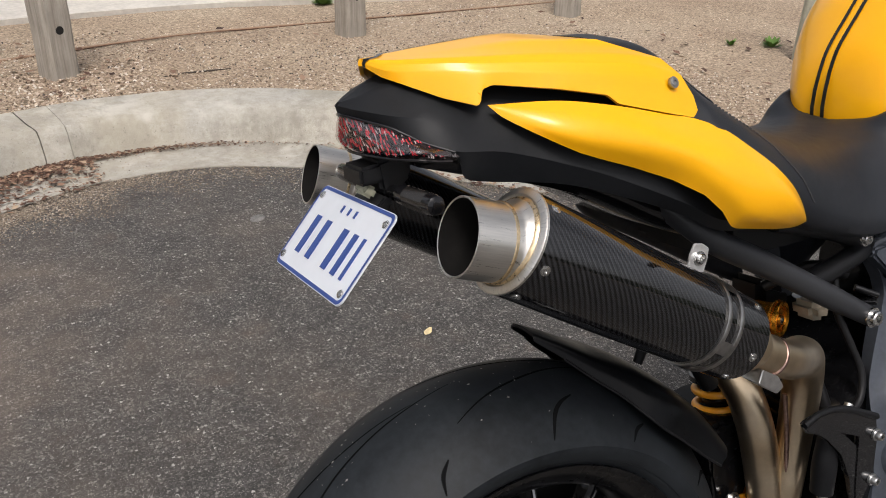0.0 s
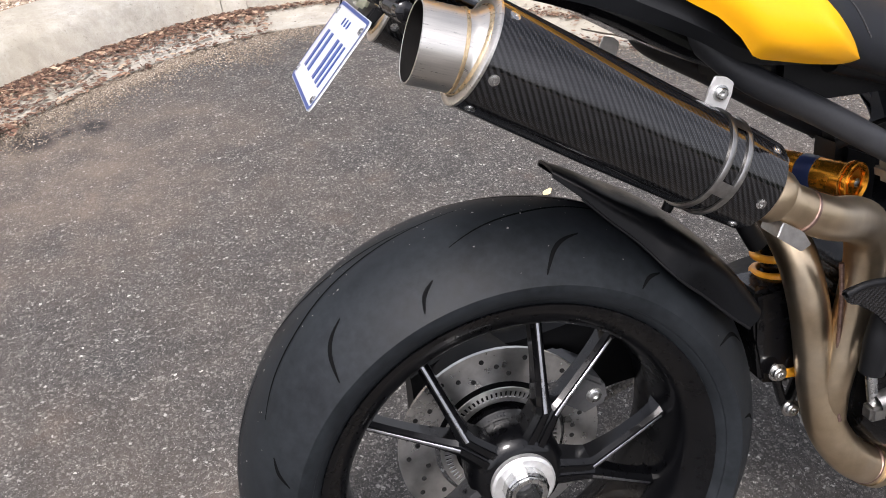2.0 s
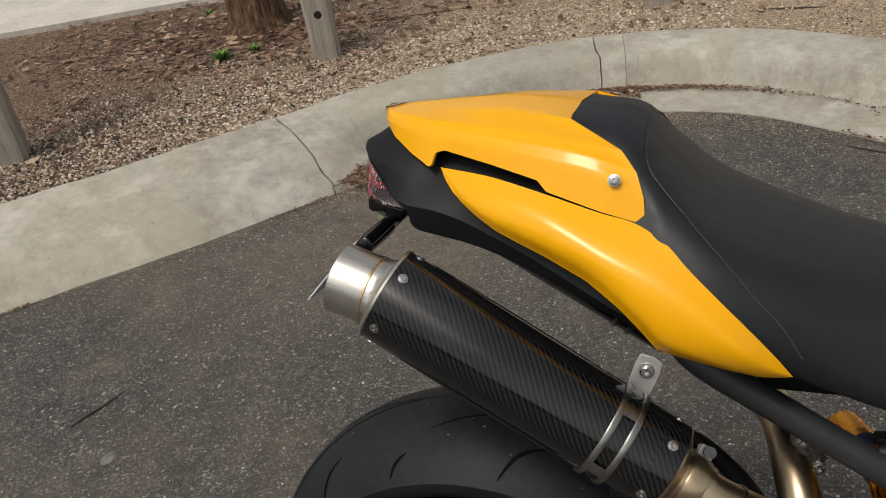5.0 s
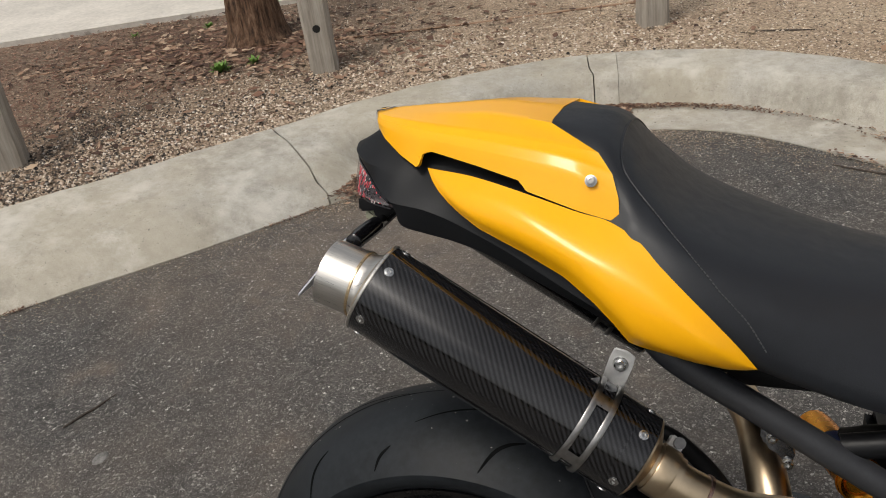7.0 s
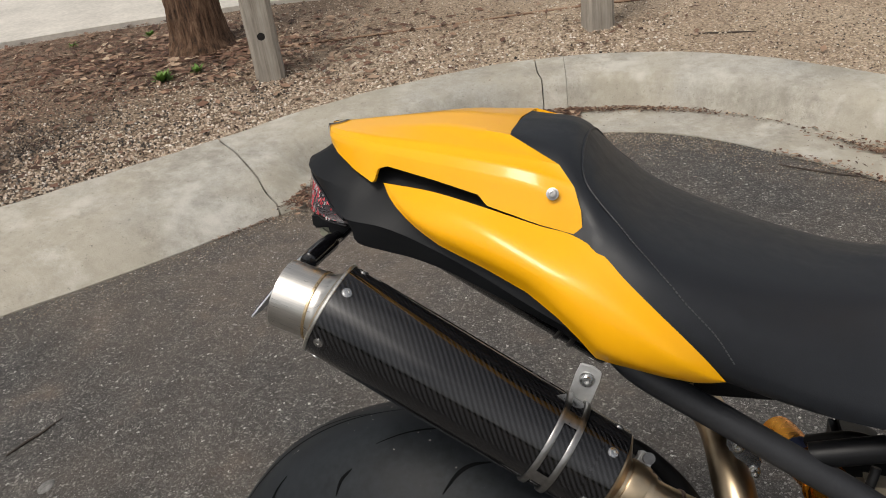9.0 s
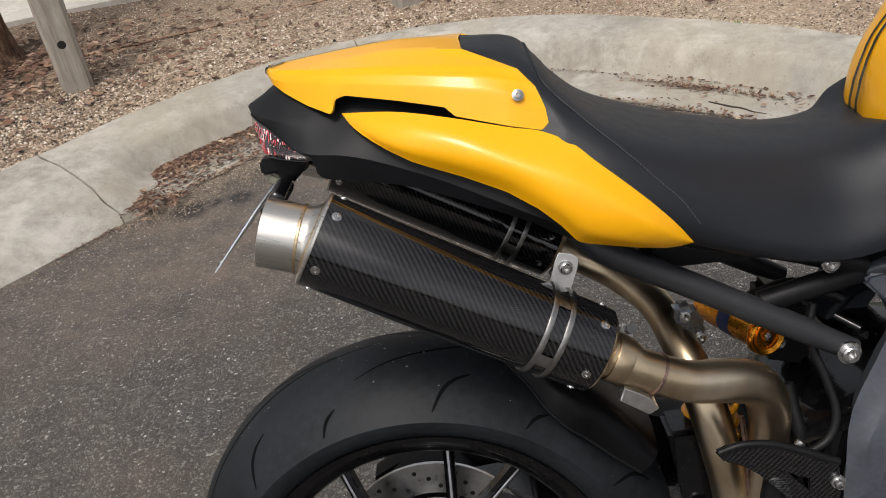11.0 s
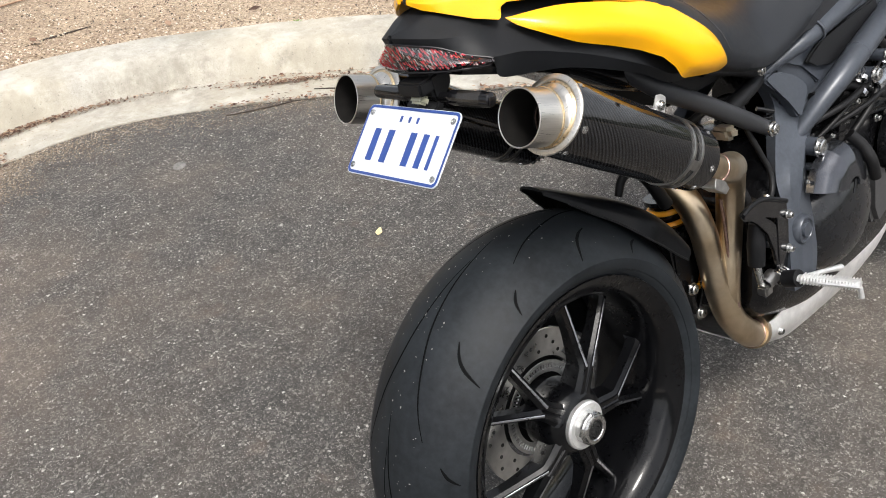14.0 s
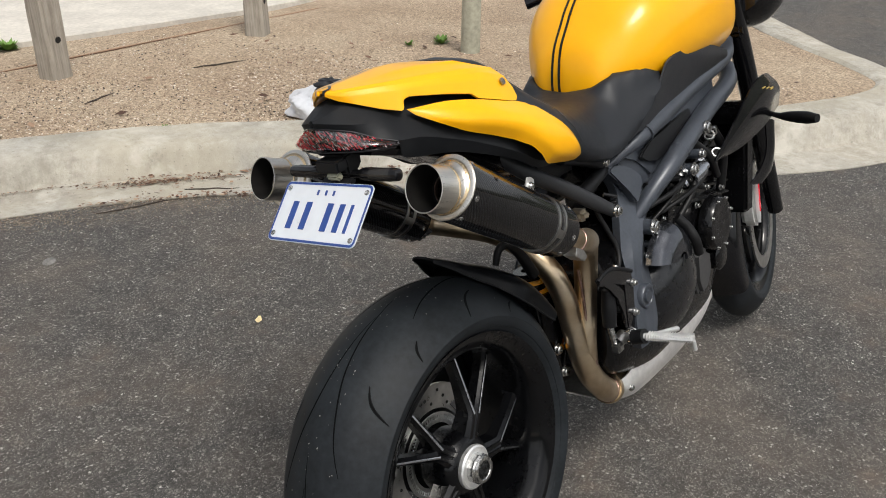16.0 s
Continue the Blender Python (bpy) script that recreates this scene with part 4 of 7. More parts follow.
    bolt(can, base + tu * 0.028 - y * 0.0006, -y, 0.0058, 0.005, "hanger_bolt")
    # rivets at both ends
    for s in (0.0055, 0.290):
        for deg in (-14, 55, 104, 152, 205, 257, 300):
            a = radians(deg)
            n = Vector((0, side, 0)) * math.cos(a) + UP * math.sin(a)
            n = (n - d * n.dot(d)).normalized()
            bolt(can, body + d * s + n * (0.0478 if s < 0.2 else 0.0461), n, 0.0036, 0.0012, "rivet")
    return can


SOOT = worn("soot", (0.006, 0.0055, 0.005), 0.85, scale=90, spread=0.4, spec=0.15)
worn_weld = worn("straw_weld", (0.55, 0.43, 0.27), 0.3, 1.0, scale=300, spread=0.25, relief=0.0004)
silencer(-1)
silencer(1)

# pipes from the silencers down to the collector
tube("exhaust_pipe", [(0.213, -0.155, 0.354), (0.262, -0.1535, 0.324), (0.31, -0.146, 0.300), (0.362, -0.121, 0.281), (0.398, -0.096, 0.256), (0.416, -0.082, 0.215), (0.415, -0.077, 0.16), (0.407, -0.076, 0.10), (0.398, -0.075, 0.04), (0.4, -0.074, -0.01)], [0.0215, 0.0215, 0.0225, 0.0245, 0.0252, 0.0242, 0.0225, 0.0215, 0.021, 0.019], PIPE, bike, "heat-tinted steel exhaust pipe", 28, 90)
tube("exhaust_pipe", [(0.2, 0.155, 0.361), (0.243, 0.148, 0.337), (0.285, 0.118, 0.318), (0.32, 0.06, 0.297), (0.338, 0.0, 0.262), (0.352, -0.04, 0.215), (0.364, -0.056, 0.16), (0.376, -0.059, 0.10), (0.386, -0.065, 0.03), (0.4, -0.074, -0.025), (0.43, -0.079, -0.068), (0.475, -0.07, -0.102), (0.52, -0.06, -0.115)], [0.0215, 0.0215, 0.0215, 0.0215, 0.0225, 0.0235, 0.0235, 0.0235, 0.024, 0.025, 0.0255, 0.026, 0.026], PIPE, bike, "heat-tinted steel exhaust pipe", 28, 110)
for c, a, r in (((0.275, -0.1515, 0.316), (0.86, 0.07, -0.5), 0.0225), ((0.462, -0.0715, -0.093), (0.8, 0.1, -0.55), 0.027)):
    turned("weld_ring", [(-0.003, r - 0.001), (-0.0015, r + 0.0012), (0.0015, r + 0.0012), (0.003, r - 0.001)], c, a, WELD, bike, "heat-blued weld ring", 32)
# slip joints, each closed by a band clamp with a cross bolt through two lugs
for c, side in ((Vector((0.238, -0.1545, 0.339)), -1), (Vector((0.219, 0.152, 0.351)), 1)):
    collar = turned("pipe_collar", [(-0.024, 0.0222), (-0.024, 0.0236), (-0.012, 0.0238), (-0.0118, 0.0262), (-0.0102, 0.0268), (0.0052, 0.0268), (0.0068, 0.0262), (0.007, 0.0238), (0.013, 0.0238), (0.013, 0.0222)], c, D, PIPE, bike, "tinted steel slip-joint clamp", 40)
    top = (UP * 0.8 + Vector((0, 0.6, 0))).normalized() if side < 0 else Vector((0, -0.5, -0.86))
    top = (top - D * top.dot(D)).normalized()
    across = D.cross(top)
    turn = Matrix((D, across, top)).transposed().to_4x4()
    for k in (-1, 1):
        bm = bmesh.new()
        block(bm, c + top * 0.031 + across * 0.0048 * k - D * 0.0025, (0.0145, 0.003, 0.012), turn, 0.001)
        part("clamp_lug", bm, CLAMP_STEEL, collar)
    bm = bmesh.new()
    rows = lathe(bm, [(-0.016, 0.0), (-0.016, 0.0044), (0.012, 0.0044), (0.0125, 0.0058), (0.0165, 0.0058), (0.0165, 0.0)], c + top * 0.0315 - D * 0.0025, across, 12)
    part("clamp_bolt", bm, CALIPER_GREY, collar)
bm = bmesh.new()
slab(bm, [(0.238, -0.177, 0.318), (0.262, -0.177, 0.304), (0.272, -0.176, 0.289), (0.262, -0.176, 0.283), (0.232, -0.178, 0.304)], (0, 0.03, 0), 0.001)
part("spring_tab", bm, ALLOY, bike, "bright joint tab")
tube("pipe_seam", [(0.384, -0.083, 0.21), (0.3885, -0.0845, 0.16), (0.391, -0.085, 0.10), (0.392, -0.087, 0.04), (0.399, -0.093, -0.0)], 0.0032, WELD, bike, "blued weld seam between the pipes", 10, 30)
# ---- tail ----
right_low = [(-0.105, -0.006, 0.660), (-0.096, -0.025, 0.650), (-0.081, -0.045, 0.642), (-0.055, -0.065, 0.629), (-0.030, -0.079, 0.6205), (-0.0265, -0.081, 0.6225), (-0.0245, -0.082, 0.6285), (-0.022, -0.083, 0.6345), (-0.012, -0.086, 0.6375), (0.043, -0.11, 0.629), (0.090, -0.125, 0.619), (0.099, -0.129, 0.610), (0.15, -0.136, 0.596), (0.182, -0.1385, 0.588), (0.189, -0.137, 0.594)]
E1 = [(-0.105, -0.006, 0.663), (-0.088, -0.036, 0.655), (-0.03, -0.0745, 0.651), (0.04, -0.1005, 0.644), (0.1, -0.117, 0.637), (0.15, -0.1255, 0.628), (0.1875, -0.1305, 0.608)]
E2 = [(-0.104, -0.006, 0.666), (-0.084, -0.030, 0.665), (-0.03, -0.062, 0.663), (0.04, -0.086, 0.660), (0.1, -0.101, 0.655), (0.135, -0.106, 0.651), (0.165, -0.1085, 0.6455)]
E3 = [(-0.102, -0.006, 0.667), (-0.075, -0.020, 0.667), (-0.02, -0.036, 0.6695), (0.039, -0.050, 0.6725), (0.08, -0.064, 0.670), (0.113, -0.076, 0.6675)]
E4 = [(-0.102, 0, 0.667), (-0.075, 0, 0.670), (-0.02, 0, 0.6745), (0.04, 0, 0.678), (0.08, 0, 0.675), (0.110, 0, 0.671)]
TAIL_SHIFT = (0, 0.007, -0.003)
flip = lambda c: [(x, -y, z) for x, y, z in c]
_sx = [p[0] for p in E1]
for _i, (x, y, z) in enumerate(right_low[2:], 2):
    drop = float(np.interp(x, _sx, [p[2] for p in E1])) - z
    right_low[_i] = (x, float(np.interp(x, _sx, [p[1] for p in E1])) - 0.36 * drop, z)
bm = bmesh.new()
E12 = [((a[0] + b[0]) / 2 + 0.004 * (i == 6), (a[1] + b[1]) / 2 - 0.0016 * (i > 0), (a[2] + b[2]) / 2 + 0.0012 * (i > 0)) for i, (a, b) in enumerate(zip(E1, E2))]
COWL = skin(bm, [right_low, E1, E12, E2, E3, E4, flip(E3), flip(E2), flip(E12), flip(E1), flip(right_low)], 110, 65, 0.004, (0, 0, -1), (0, 10), True)
cowl = part("seat_cowl", bm, YELLOW, bike, "glossy yellow pillion seat cowl", sharp=26)
cowl.location = TAIL_SHIFT
for s in (-1, 1):
    bolt(cowl, (0.162, s * 0.1312, 0.6236), (0.05, s * 0.93, 0.37), 0.0043, 0.002, "cowl_bolt", CLAMP_STEEL)

up_edge = [(-0.018, -0.083, 0.6195), (0.041, -0.1105, 0.6185), (0.097, -0.1275, 0.6084), (0.149, -0.136, 0.5948), (0.18, -0.139, 0.5876), (0.208, -0.151, 0.5745), (0.229, -0.164, 0.5565), (0.255, -0.174, 0.534), (0.28, -0.176, 0.51), (0.302, -0.171, 0.485), (0.318, -0.163, 0.463)]
mid_up = [(-0.018, -0.083, 0.6195), (0.035, -0.122, 0.606), (0.095, -0.146, 0.592), (0.15, -0.163, 0.57), (0.2, -0.178, 0.546), (0.24, -0.187, 0.52), (0.272, -0.188, 0.495), (0.3, -0.1755, 0.4745), (0.318, -0.163, 0.463)]
mid_low = [(-0.018, -0.083, 0.6195), (0.03, -0.127, 0.593), (0.093, -0.151, 0.573), (0.148, -0.167, 0.552), (0.19, -0.181, 0.522), (0.22, -0.185, 0.495), (0.265, -0.181, 0.477), (0.298, -0.1705, 0.466), (0.318, -0.163, 0.463)]
low_edge = [(-0.018, -0.083, 0.6195), (-0.01, -0.093, 0.609), (0.0, -0.104, 0.601), (0.015, -0.115, 0.591), (0.03, -0.123, 0.582), (0.05, -0.13, 0.571), (0.07, -0.1345, 0.563), (0.1, -0.142, 0.552), (0.14, -0.153, 0.535), (0.17, -0.166, 0.517), (0.19, -0.169, 0.498), (0.204, -0.167, 0.48), (0.214, -0.164, 0.475), (0.265, -0.166, 0.465), (0.292, -0.166, 0.4615), (0.308, -0.163, 0.461), (0.318, -0.163, 0.463)]
for s in (1, -1):
    bm = bmesh.new()
    skin(bm, [[(x, y * s, z) for x, y, z in c] for c in (up_edge, mid_up, mid_low, low_edge)], 70, 22, 0.004, (0, s, 0), (3,))
    part("side_panel", bm, YELLOW, bike, "glossy yellow tail side panel").location = TAIL_SHIFT

# black tail moulding behind the panels
T_LOW = [(-0.127, -0.004, 0.614), (-0.114, -0.028, 0.607), (-0.098, -0.047, 0.60), (-0.078, -0.07, 0.586), (-0.056, -0.089, 0.576), (-0.05, -0.09, 0.557), (-0.02, -0.091, 0.549), (0.01, -0.097, 0.545), (0.05, -0.111, 0.538), (0.1, -0.125, 0.521), (0.16, -0.137, 0.496), (0.215, -0.14, 0.468), (0.29, -0.13, 0.455)]
T_RIDGE = [(-0.132, -0.004, 0.62), (-0.119, -0.03, 0.6145), (-0.104, -0.05, 0.6085), (-0.09, -0.065, 0.5995), (-0.081, -0.075, 0.5935), (-0.06, -0.0945, 0.584), (-0.02, -0.102, 0.579), (0.01, -0.107, 0.571), (0.04, -0.1155, 0.561), (0.08, -0.127, 0.546), (0.13, -0.141, 0.523), (0.17, -0.148, 0.503), (0.215, -0.146, 0.48), (0.29, -0.132, 0.465)]
T_SIDE = [(-0.1335, -0.004, 0.6265), (-0.122, -0.032, 0.6225), (-0.095, -0.059, 0.616), (-0.06, -0.072, 0.612), (-0.02, -0.077, 0.609), (0.05, -0.103, 0.603), (0.1, -0.121, 0.594), (0.16, -0.134, 0.572), (0.215, -0.134, 0.54), (0.29, -0.129, 0.495)]
T_TOP = [(-0.131, -0.003, 0.6295), (-0.116, -0.018, 0.6345), (-0.095, -0.026, 0.642), (-0.06, -0.038, 0.646), (-0.02, -0.05, 0.643), (0.05, -0.075, 0.632), (0.1, -0.085, 0.626), (0.16, -0.092, 0.608), (0.215, -0.1, 0.57), (0.29, -0.1, 0.52)]
T_MID = [(-0.131, 0, 0.6295), (-0.116, 0, 0.637), (-0.095, 0, 0.649), (-0.06, 0, 0.656), (0.05, 0, 0.655), (0.1, 0, 0.632), (0.16, 0, 0.612), (0.29, 0, 0.522)]
bm = bmesh.new()
skin(bm, [T_LOW, T_RIDGE, T_SIDE, T_TOP, T_MID, flip(T_TOP), flip(T_SIDE), flip(T_RIDGE), flip(T_LOW)], 80, 49, 0.004, (0, 0, -1), (), True)
tail = part("tail_fairing", bm, TAIL_BLACK, bike, "satin black tail moulding", sharp=24)
tail.location = TAIL_SHIFT
bm = bmesh.new()
loft(bm, [mirrored([(x, 0, zt), (x, -w, zt - 0.004), (x, -w, zb + 0.01), (x, -w * 0.85, zb), (x, 0, zb)]) for x, w, zt, zb in ((-0.075, 0.05, 0.585, 0.562), (-0.03, 0.078, 0.585, 0.550), (0.05, 0.076, 0.57, 0.527), (0.115, 0.078, 0.545, 0.500), (0.2, 0.085, 0.51, 0.455), (0.27, 0.09, 0.49, 0.43))], nu=30)
part("undertray", bm, GLOSS_BLACK, bike, "gloss black undertray")

# tail light: clear lens over red reflectors
lens_half = [
    [(-0.060, -0.0945, 0.583), (-0.081, -0.0752, 0.592), (-0.09, -0.065, 0.598), (-0.104, -0.050, 0.607), (-0.119, -0.030, 0.613)],
    [(-0.060, -0.0955, 0.581), (-0.081, -0.085, 0.588), (-0.094, -0.0765, 0.593), (-0.110, -0.058, 0.598), (-0.124, -0.032, 0.602)],
    [(-0.060, -0.0958, 0.578), (-0.079, -0.0925, 0.582), (-0.0935, -0.087, 0.586), (-0.112, -0.066, 0.587), (-0.123, -0.035, 0.588)],
    [(-0.060, -0.088, 0.574), (-0.077, -0.083, 0.576), (-0.09, -0.077, 0.578), (-0.106, -0.058, 0.579), (-0.116, -0.03, 0.58)],
]
lens_rows = [half + [(x0, 0, z0)] + flip(half)[::-1] for half, x0, z0 in zip(lens_half, (-0.131, -0.133, -0.128, -0.12), (0.618, 0.604, 0.588, 0.58))]
bm = bmesh.new()
skin(bm, lens_rows, 60, 14, 0.002, (1, 0, 0))
lens = part("tail_light", bm, LENS, bike, "clear tail light lens over red reflectors")
lens.location = TAIL_SHIFT
bm = bmesh.new()
skin(bm, [[(x + 0.0045, y * 0.975, z) for x, y, z in c] for c in lens_rows], 60, 14, 0.002, (1, 0, 0))
part("lamp_back", bm, worn("smoked_reflector", (0.03, 0.022, 0.022), 0.25, 0.5, scale=150, spread=0.5), lens, "dark faceted lamp back")
random.seed(4)
lens_net = np.array([spline(r, 121) for r in lens_rows])
for k in range(380):
    f, g = random.uniform(0.04, 0.96), random.uniform(0.12, 0.9) * 2.6
    i, j = int(f * 120), int(g)
    u = lens_net[j, i] * (1 - (g - j)) + lens_net[j + 1, i] * (g - j)
    # red prisms crowd the middle, clear ones lie between them and at the ends
    red = random.random() < 0.75 - 1.1 * max(0.0, abs(f - 0.5) - 0.28)
    bm = bmesh.new()
    block(bm, (u[0] + 0.0032, u[1] * 0.965, u[2]), (0.001, random.uniform(0.003, 0.0085), random.uniform(0.0004, 0.001) if red else 0.00032), Matrix.Rotation(random.uniform(0.5, 1.1), 4, "X"), 0)
    part("reflector_facet", bm, RED if red else PALE_FACET, lens, smooth=False)
bm = bmesh.new()
for row in (lens_rows[0], lens_rows[-1]):
    sweep(bm, [(x - 0.0005, y, z) for x, y, z in row], 0.0016, 8, 60)
part("lens_rim", bm, GLOSS_BLACK, lens, "thin black lens surround")

# plate holder, stub indicators and plate
bm = bmesh.new()
slab(bm, [(-0.112, -0.024, 0.570), (-0.075, -0.024, 0.578), (-0.075, -0.024, 0.552), (-0.095, -0.024, 0.534), (-0.108, -0.024, 0.54)], (0, 0.048, 0), 0.004)
slab(bm, [(-0.128, -0.023, 0.566), (-0.08, -0.023, 0.571), (-0.08, -0.023, 0.552), (-0.128, -0.023, 0.548)], (0, 0.046, 0), 0.003)
slab(bm, [(-0.108, -0.03, 0.538), (-0.098, -0.03, 0.532), (-0.131, -0.03, 0.503), (-0.138, -0.03, 0.508)], (0, 0.06, 0), 0.002)
holder = part("plate_holder", bm, BLACK_PLASTIC, bike, "black plastic plate holder")
SMOKED = mat("smoked_ribbed_lens", (0.016, 0.014, 0.012), 0.25, coat=0.5)
for s in (-1, 1):
    turned("rear_indicator", [(0.018, 0.0), (0.018, 0.006), (0.038, 0.0062), (0.042, 0.0088), (0.047, 0.0098), (0.06, 0.0098), (0.104, 0.0096), (0.11, 0.0088), (0.112, 0.006), (0.112, 0.0)], (-0.098, 0, 0.5405), (0.03, s, 0), GLOSS_BLACK, holder, "slim black cylindrical indicator", 28)
    ribs = [(0.058, 0.0094)]
    for k in range(12):
        ribs += [(0.059 + 0.0032 * k, 0.0097), (0.0605 + 0.0032 * k, 0.0103)]
    bm = bmesh.new()
    lathe(bm, ribs + [(0.098, 0.0094)], (-0.098, 0, 0.5405), (0.03, s, 0), 14, math.pi * 0.55, math.pi * 0.9)
    part("indicator_lens", bm, SMOKED, holder, "ribbed smoked lens")
bm = bmesh.new()
block(bm, (-0.117, -0.004, 0.5415), (0.014, 0.024, 0.012), Matrix.Rotation(0.6, 4, "Y"), 0.003)
part("plate_lamp", bm, mat("dim_clear_lens", (0.3, 0.3, 0.22), 0.25, coat=0.5), holder, "small clear plate lamp")
pc = Vector((-0.153, 0.0045, 0.496))
px = Vector((0, -1, 0))
py = (Vector((-0.119, 0, 0.532)) - Vector((-0.184, 0, 0.461))).normalized()
pn = px.cross(py).normalized()
if pn.x > 0:
    pn = -pn


def on_plate(u, v, lift=0.0):
    return pc + px * u + py * v + pn * lift


def rounded(w, h, r, n=6):
    pts = []
    for cx, cy, a0 in ((w - r, h - r, 0), (-w + r, h - r, 90), (-w + r, -h + r, 180), (w - r, -h + r, 270)):
        for k in range(n + 1):
            a = radians(a0 + 90 * k / n)
            pts.append((cx + r * math.cos(a), cy + r * math.sin(a)))
    return pts


PW, PH = 0.0915, 0.0485
bm = bmesh.new()
slab(bm, [on_plate(u, v, -0.0008) for u, v in rounded(PW, PH, 0.009)], pn * 0.0016, 0)
plate = part("number_plate", bm, PLATE_WHITE, bike, "white number plate with a blue border")
bm = bmesh.new()
a = [bm.verts.new(on_plate(u, v, 0.0013)) for u, v in rounded(PW - 0.0008, PH - 0.0008, 0.0085)]
b = [bm.verts.new(on_plate(u, v, 0.0013)) for u, v in rounded(PW - 0.0045, PH - 0.0045, 0.006)]
grid_faces(bm, [a, b], True)
part("plate_border", bm, PLATE_BLUE, plate, smooth=False)


def bar(u0, v0, u1, v1):
    bm = bmesh.new()
    slab(bm, [on_plate(u, v, 0.001) for u, v in ((u0, v0), (u1, v0), (u1, v1), (u0, v1))], pn * 0.0008, 0)
    part("plate_bar", bm, PLATE_BLUE, plate, "plain dark blue bar", False)


for u0, u1 in ((-0.066, -0.045), (-0.037, -0.016), (0.008, 0.029), (0.034, 0.052), (0.058, 0.068)):
    m = (u0 + u1) / 2
    h = (u1 - u0) * 0.28
    bar(m - h, -0.028, m + h, 0.016)
for u in (-0.017, 0.0, 0.016):
    bar(u - 0.0018, 0.028, u + 0.0018, 0.036)
for u, v in ((-0.081, 0.037), (0.081, 0.036), (-0.082, -0.037), (0.081, -0.0375)):
    bolt(plate, on_plate(u, v, 0.0014), pn, 0.0031, 0.002, "plate_screw")

# ---- seat ----
SEAT = [
    (0.112, [(0, 0.668), (0.05, 0.666), (0.072, 0.661), (0.09, 0.64), (0.104, 0.60)]),
    (0.165, [(0, 0.664), (0.06, 0.657), (0.093, 0.643), (0.113, 0.61), (0.122, 0.575)]),
    (0.190, [(0, 0.641), (0.06, 0.636), (0.104, 0.621), (0.125, 0.596), (0.131, 0.56)]),
    (0.210, [(0, 0.617), (0.06, 0.613), (0.11, 0.603), (0.141, 0.576), (0.146, 0.54)]),
    (0.250, [(0, 0.583), (0.068, 0.58), (0.128, 0.571), (0.157, 0.547), (0.158, 0.50)]),
    (0.310, [(0, 0.559), (0.068, 0.556), (0.129, 0.543), (0.158, 0.508), (0.144, 0.458)]),
    (0.400, [(0, 0.536), (0.065, 0.531), (0.113, 0.514), (0.142, 0.47), (0.137, 0.425)]),
    (0.468, [(0, 0.528), (0.06, 0.521), (0.096, 0.507), (0.125, 0.46), (0.13, 0.41)]),
    (0.520, [(0, 0.527), (0.055, 0.527), (0.096, 0.515), (0.125, 0.472), (0.131, 0.418)]),
    (0.547, [(0, 0.525), (0.055, 0.533), (0.093, 0.544), (0.122, 0.495), (0.133, 0.427)]),
    (0.578, [(0, 0.505), (0.07, 0.534), (0.099, 0.556), (0.127, 0.508), (0.137, 0.443)]),
    (0.610, [(0, 0.49), (0.09, 0.54), (0.119, 0.556), (0.1345, 0.517), (0.141, 0.466)]),
    (0.642, [(0, 0.485), (0.1, 0.53), (0.135, 0.5515), (0.1415, 0.524), (0.143, 0.489)]),
    (0.672, [(0, 0.485), (0.11, 0.515), (0.139, 0.542), (0.143, 0.531), (0.144, 0.513)]),
    (0.682, [(0, 0.485), (0.11, 0.51), (0.136, 0.526), (0.140, 0.525), (0.141, 0.519)]),
]
bm = bmesh.new()
loft(bm, [mirrored([(x, -y, z) for y, z in h] + [(x, 0, h[-1][1])]) for x, h in SEAT], nu=90, nv=64)
seat = part("seat", bm, SEAT_BLACK, bike, "black vinyl rider seat with stitched seams")
THREAD = worn("seat_thread", (0.055, 0.055, 0.057), 0.7)
SEAT_SKIN = BVHTree.FromPolygons([v.co for v in seat.data.vertices], [p.vertices for p in seat.data.polygons])


def on_seat(p, lift):
    """The nearest place on the seat's skin, lifted along its normal."""
    at, n, _, _ = SEAT_SKIN.find_nearest(Vector(p))
    if n.dot(at - Vector((at.x, 0, at.z - 0.1))) < 0:
        n = -n
    return at + n * lift


# a raised seam runs over the crown and down both flanks, stitched on the flanks
half_seam = [(0.181, -0.046, 0.648), (0.1835, -0.078, 0.6385), (0.1895, -0.098, 0.6255), (0.201, -0.1075, 0.610), (0.218, -0.118, 0.594), (0.242, -0.136, 0.573), (0.263, -0.15, 0.5545), (0.286, -0.16, 0.53), (0.307, -0.16, 0.506), (0.324, -0.157, 0.478)]
tube("seam_piping", [on_seat(p, 0.0003) for p in flip(half_seam[:5])[::-1] + [(0.18, 0, 0.652)] + half_seam[:5]], 0.0013, SEAT_BLACK, seat, n=8, steps=60)
for s in (-1, 1):
    seam = [on_seat((p[0], p[1] * -s, p[2]), 0.0006) for p in spline(half_seam[2:], 52)]
    for k in range(51):
        tube("stitch", [seam[k], seam[k].lerp(seam[k + 1], 0.33), seam[k].lerp(seam[k + 1], 0.65)], 0.0007, THREAD, seat, n=5, steps=3)

bm = bmesh.new()
block(bm, (0.36, 0, 0.437), (0.16, 0.16, 0.075), None, 0.012)
part("battery_tray", bm, BLACK_PLASTIC, bike, "matt black tray under the seat")

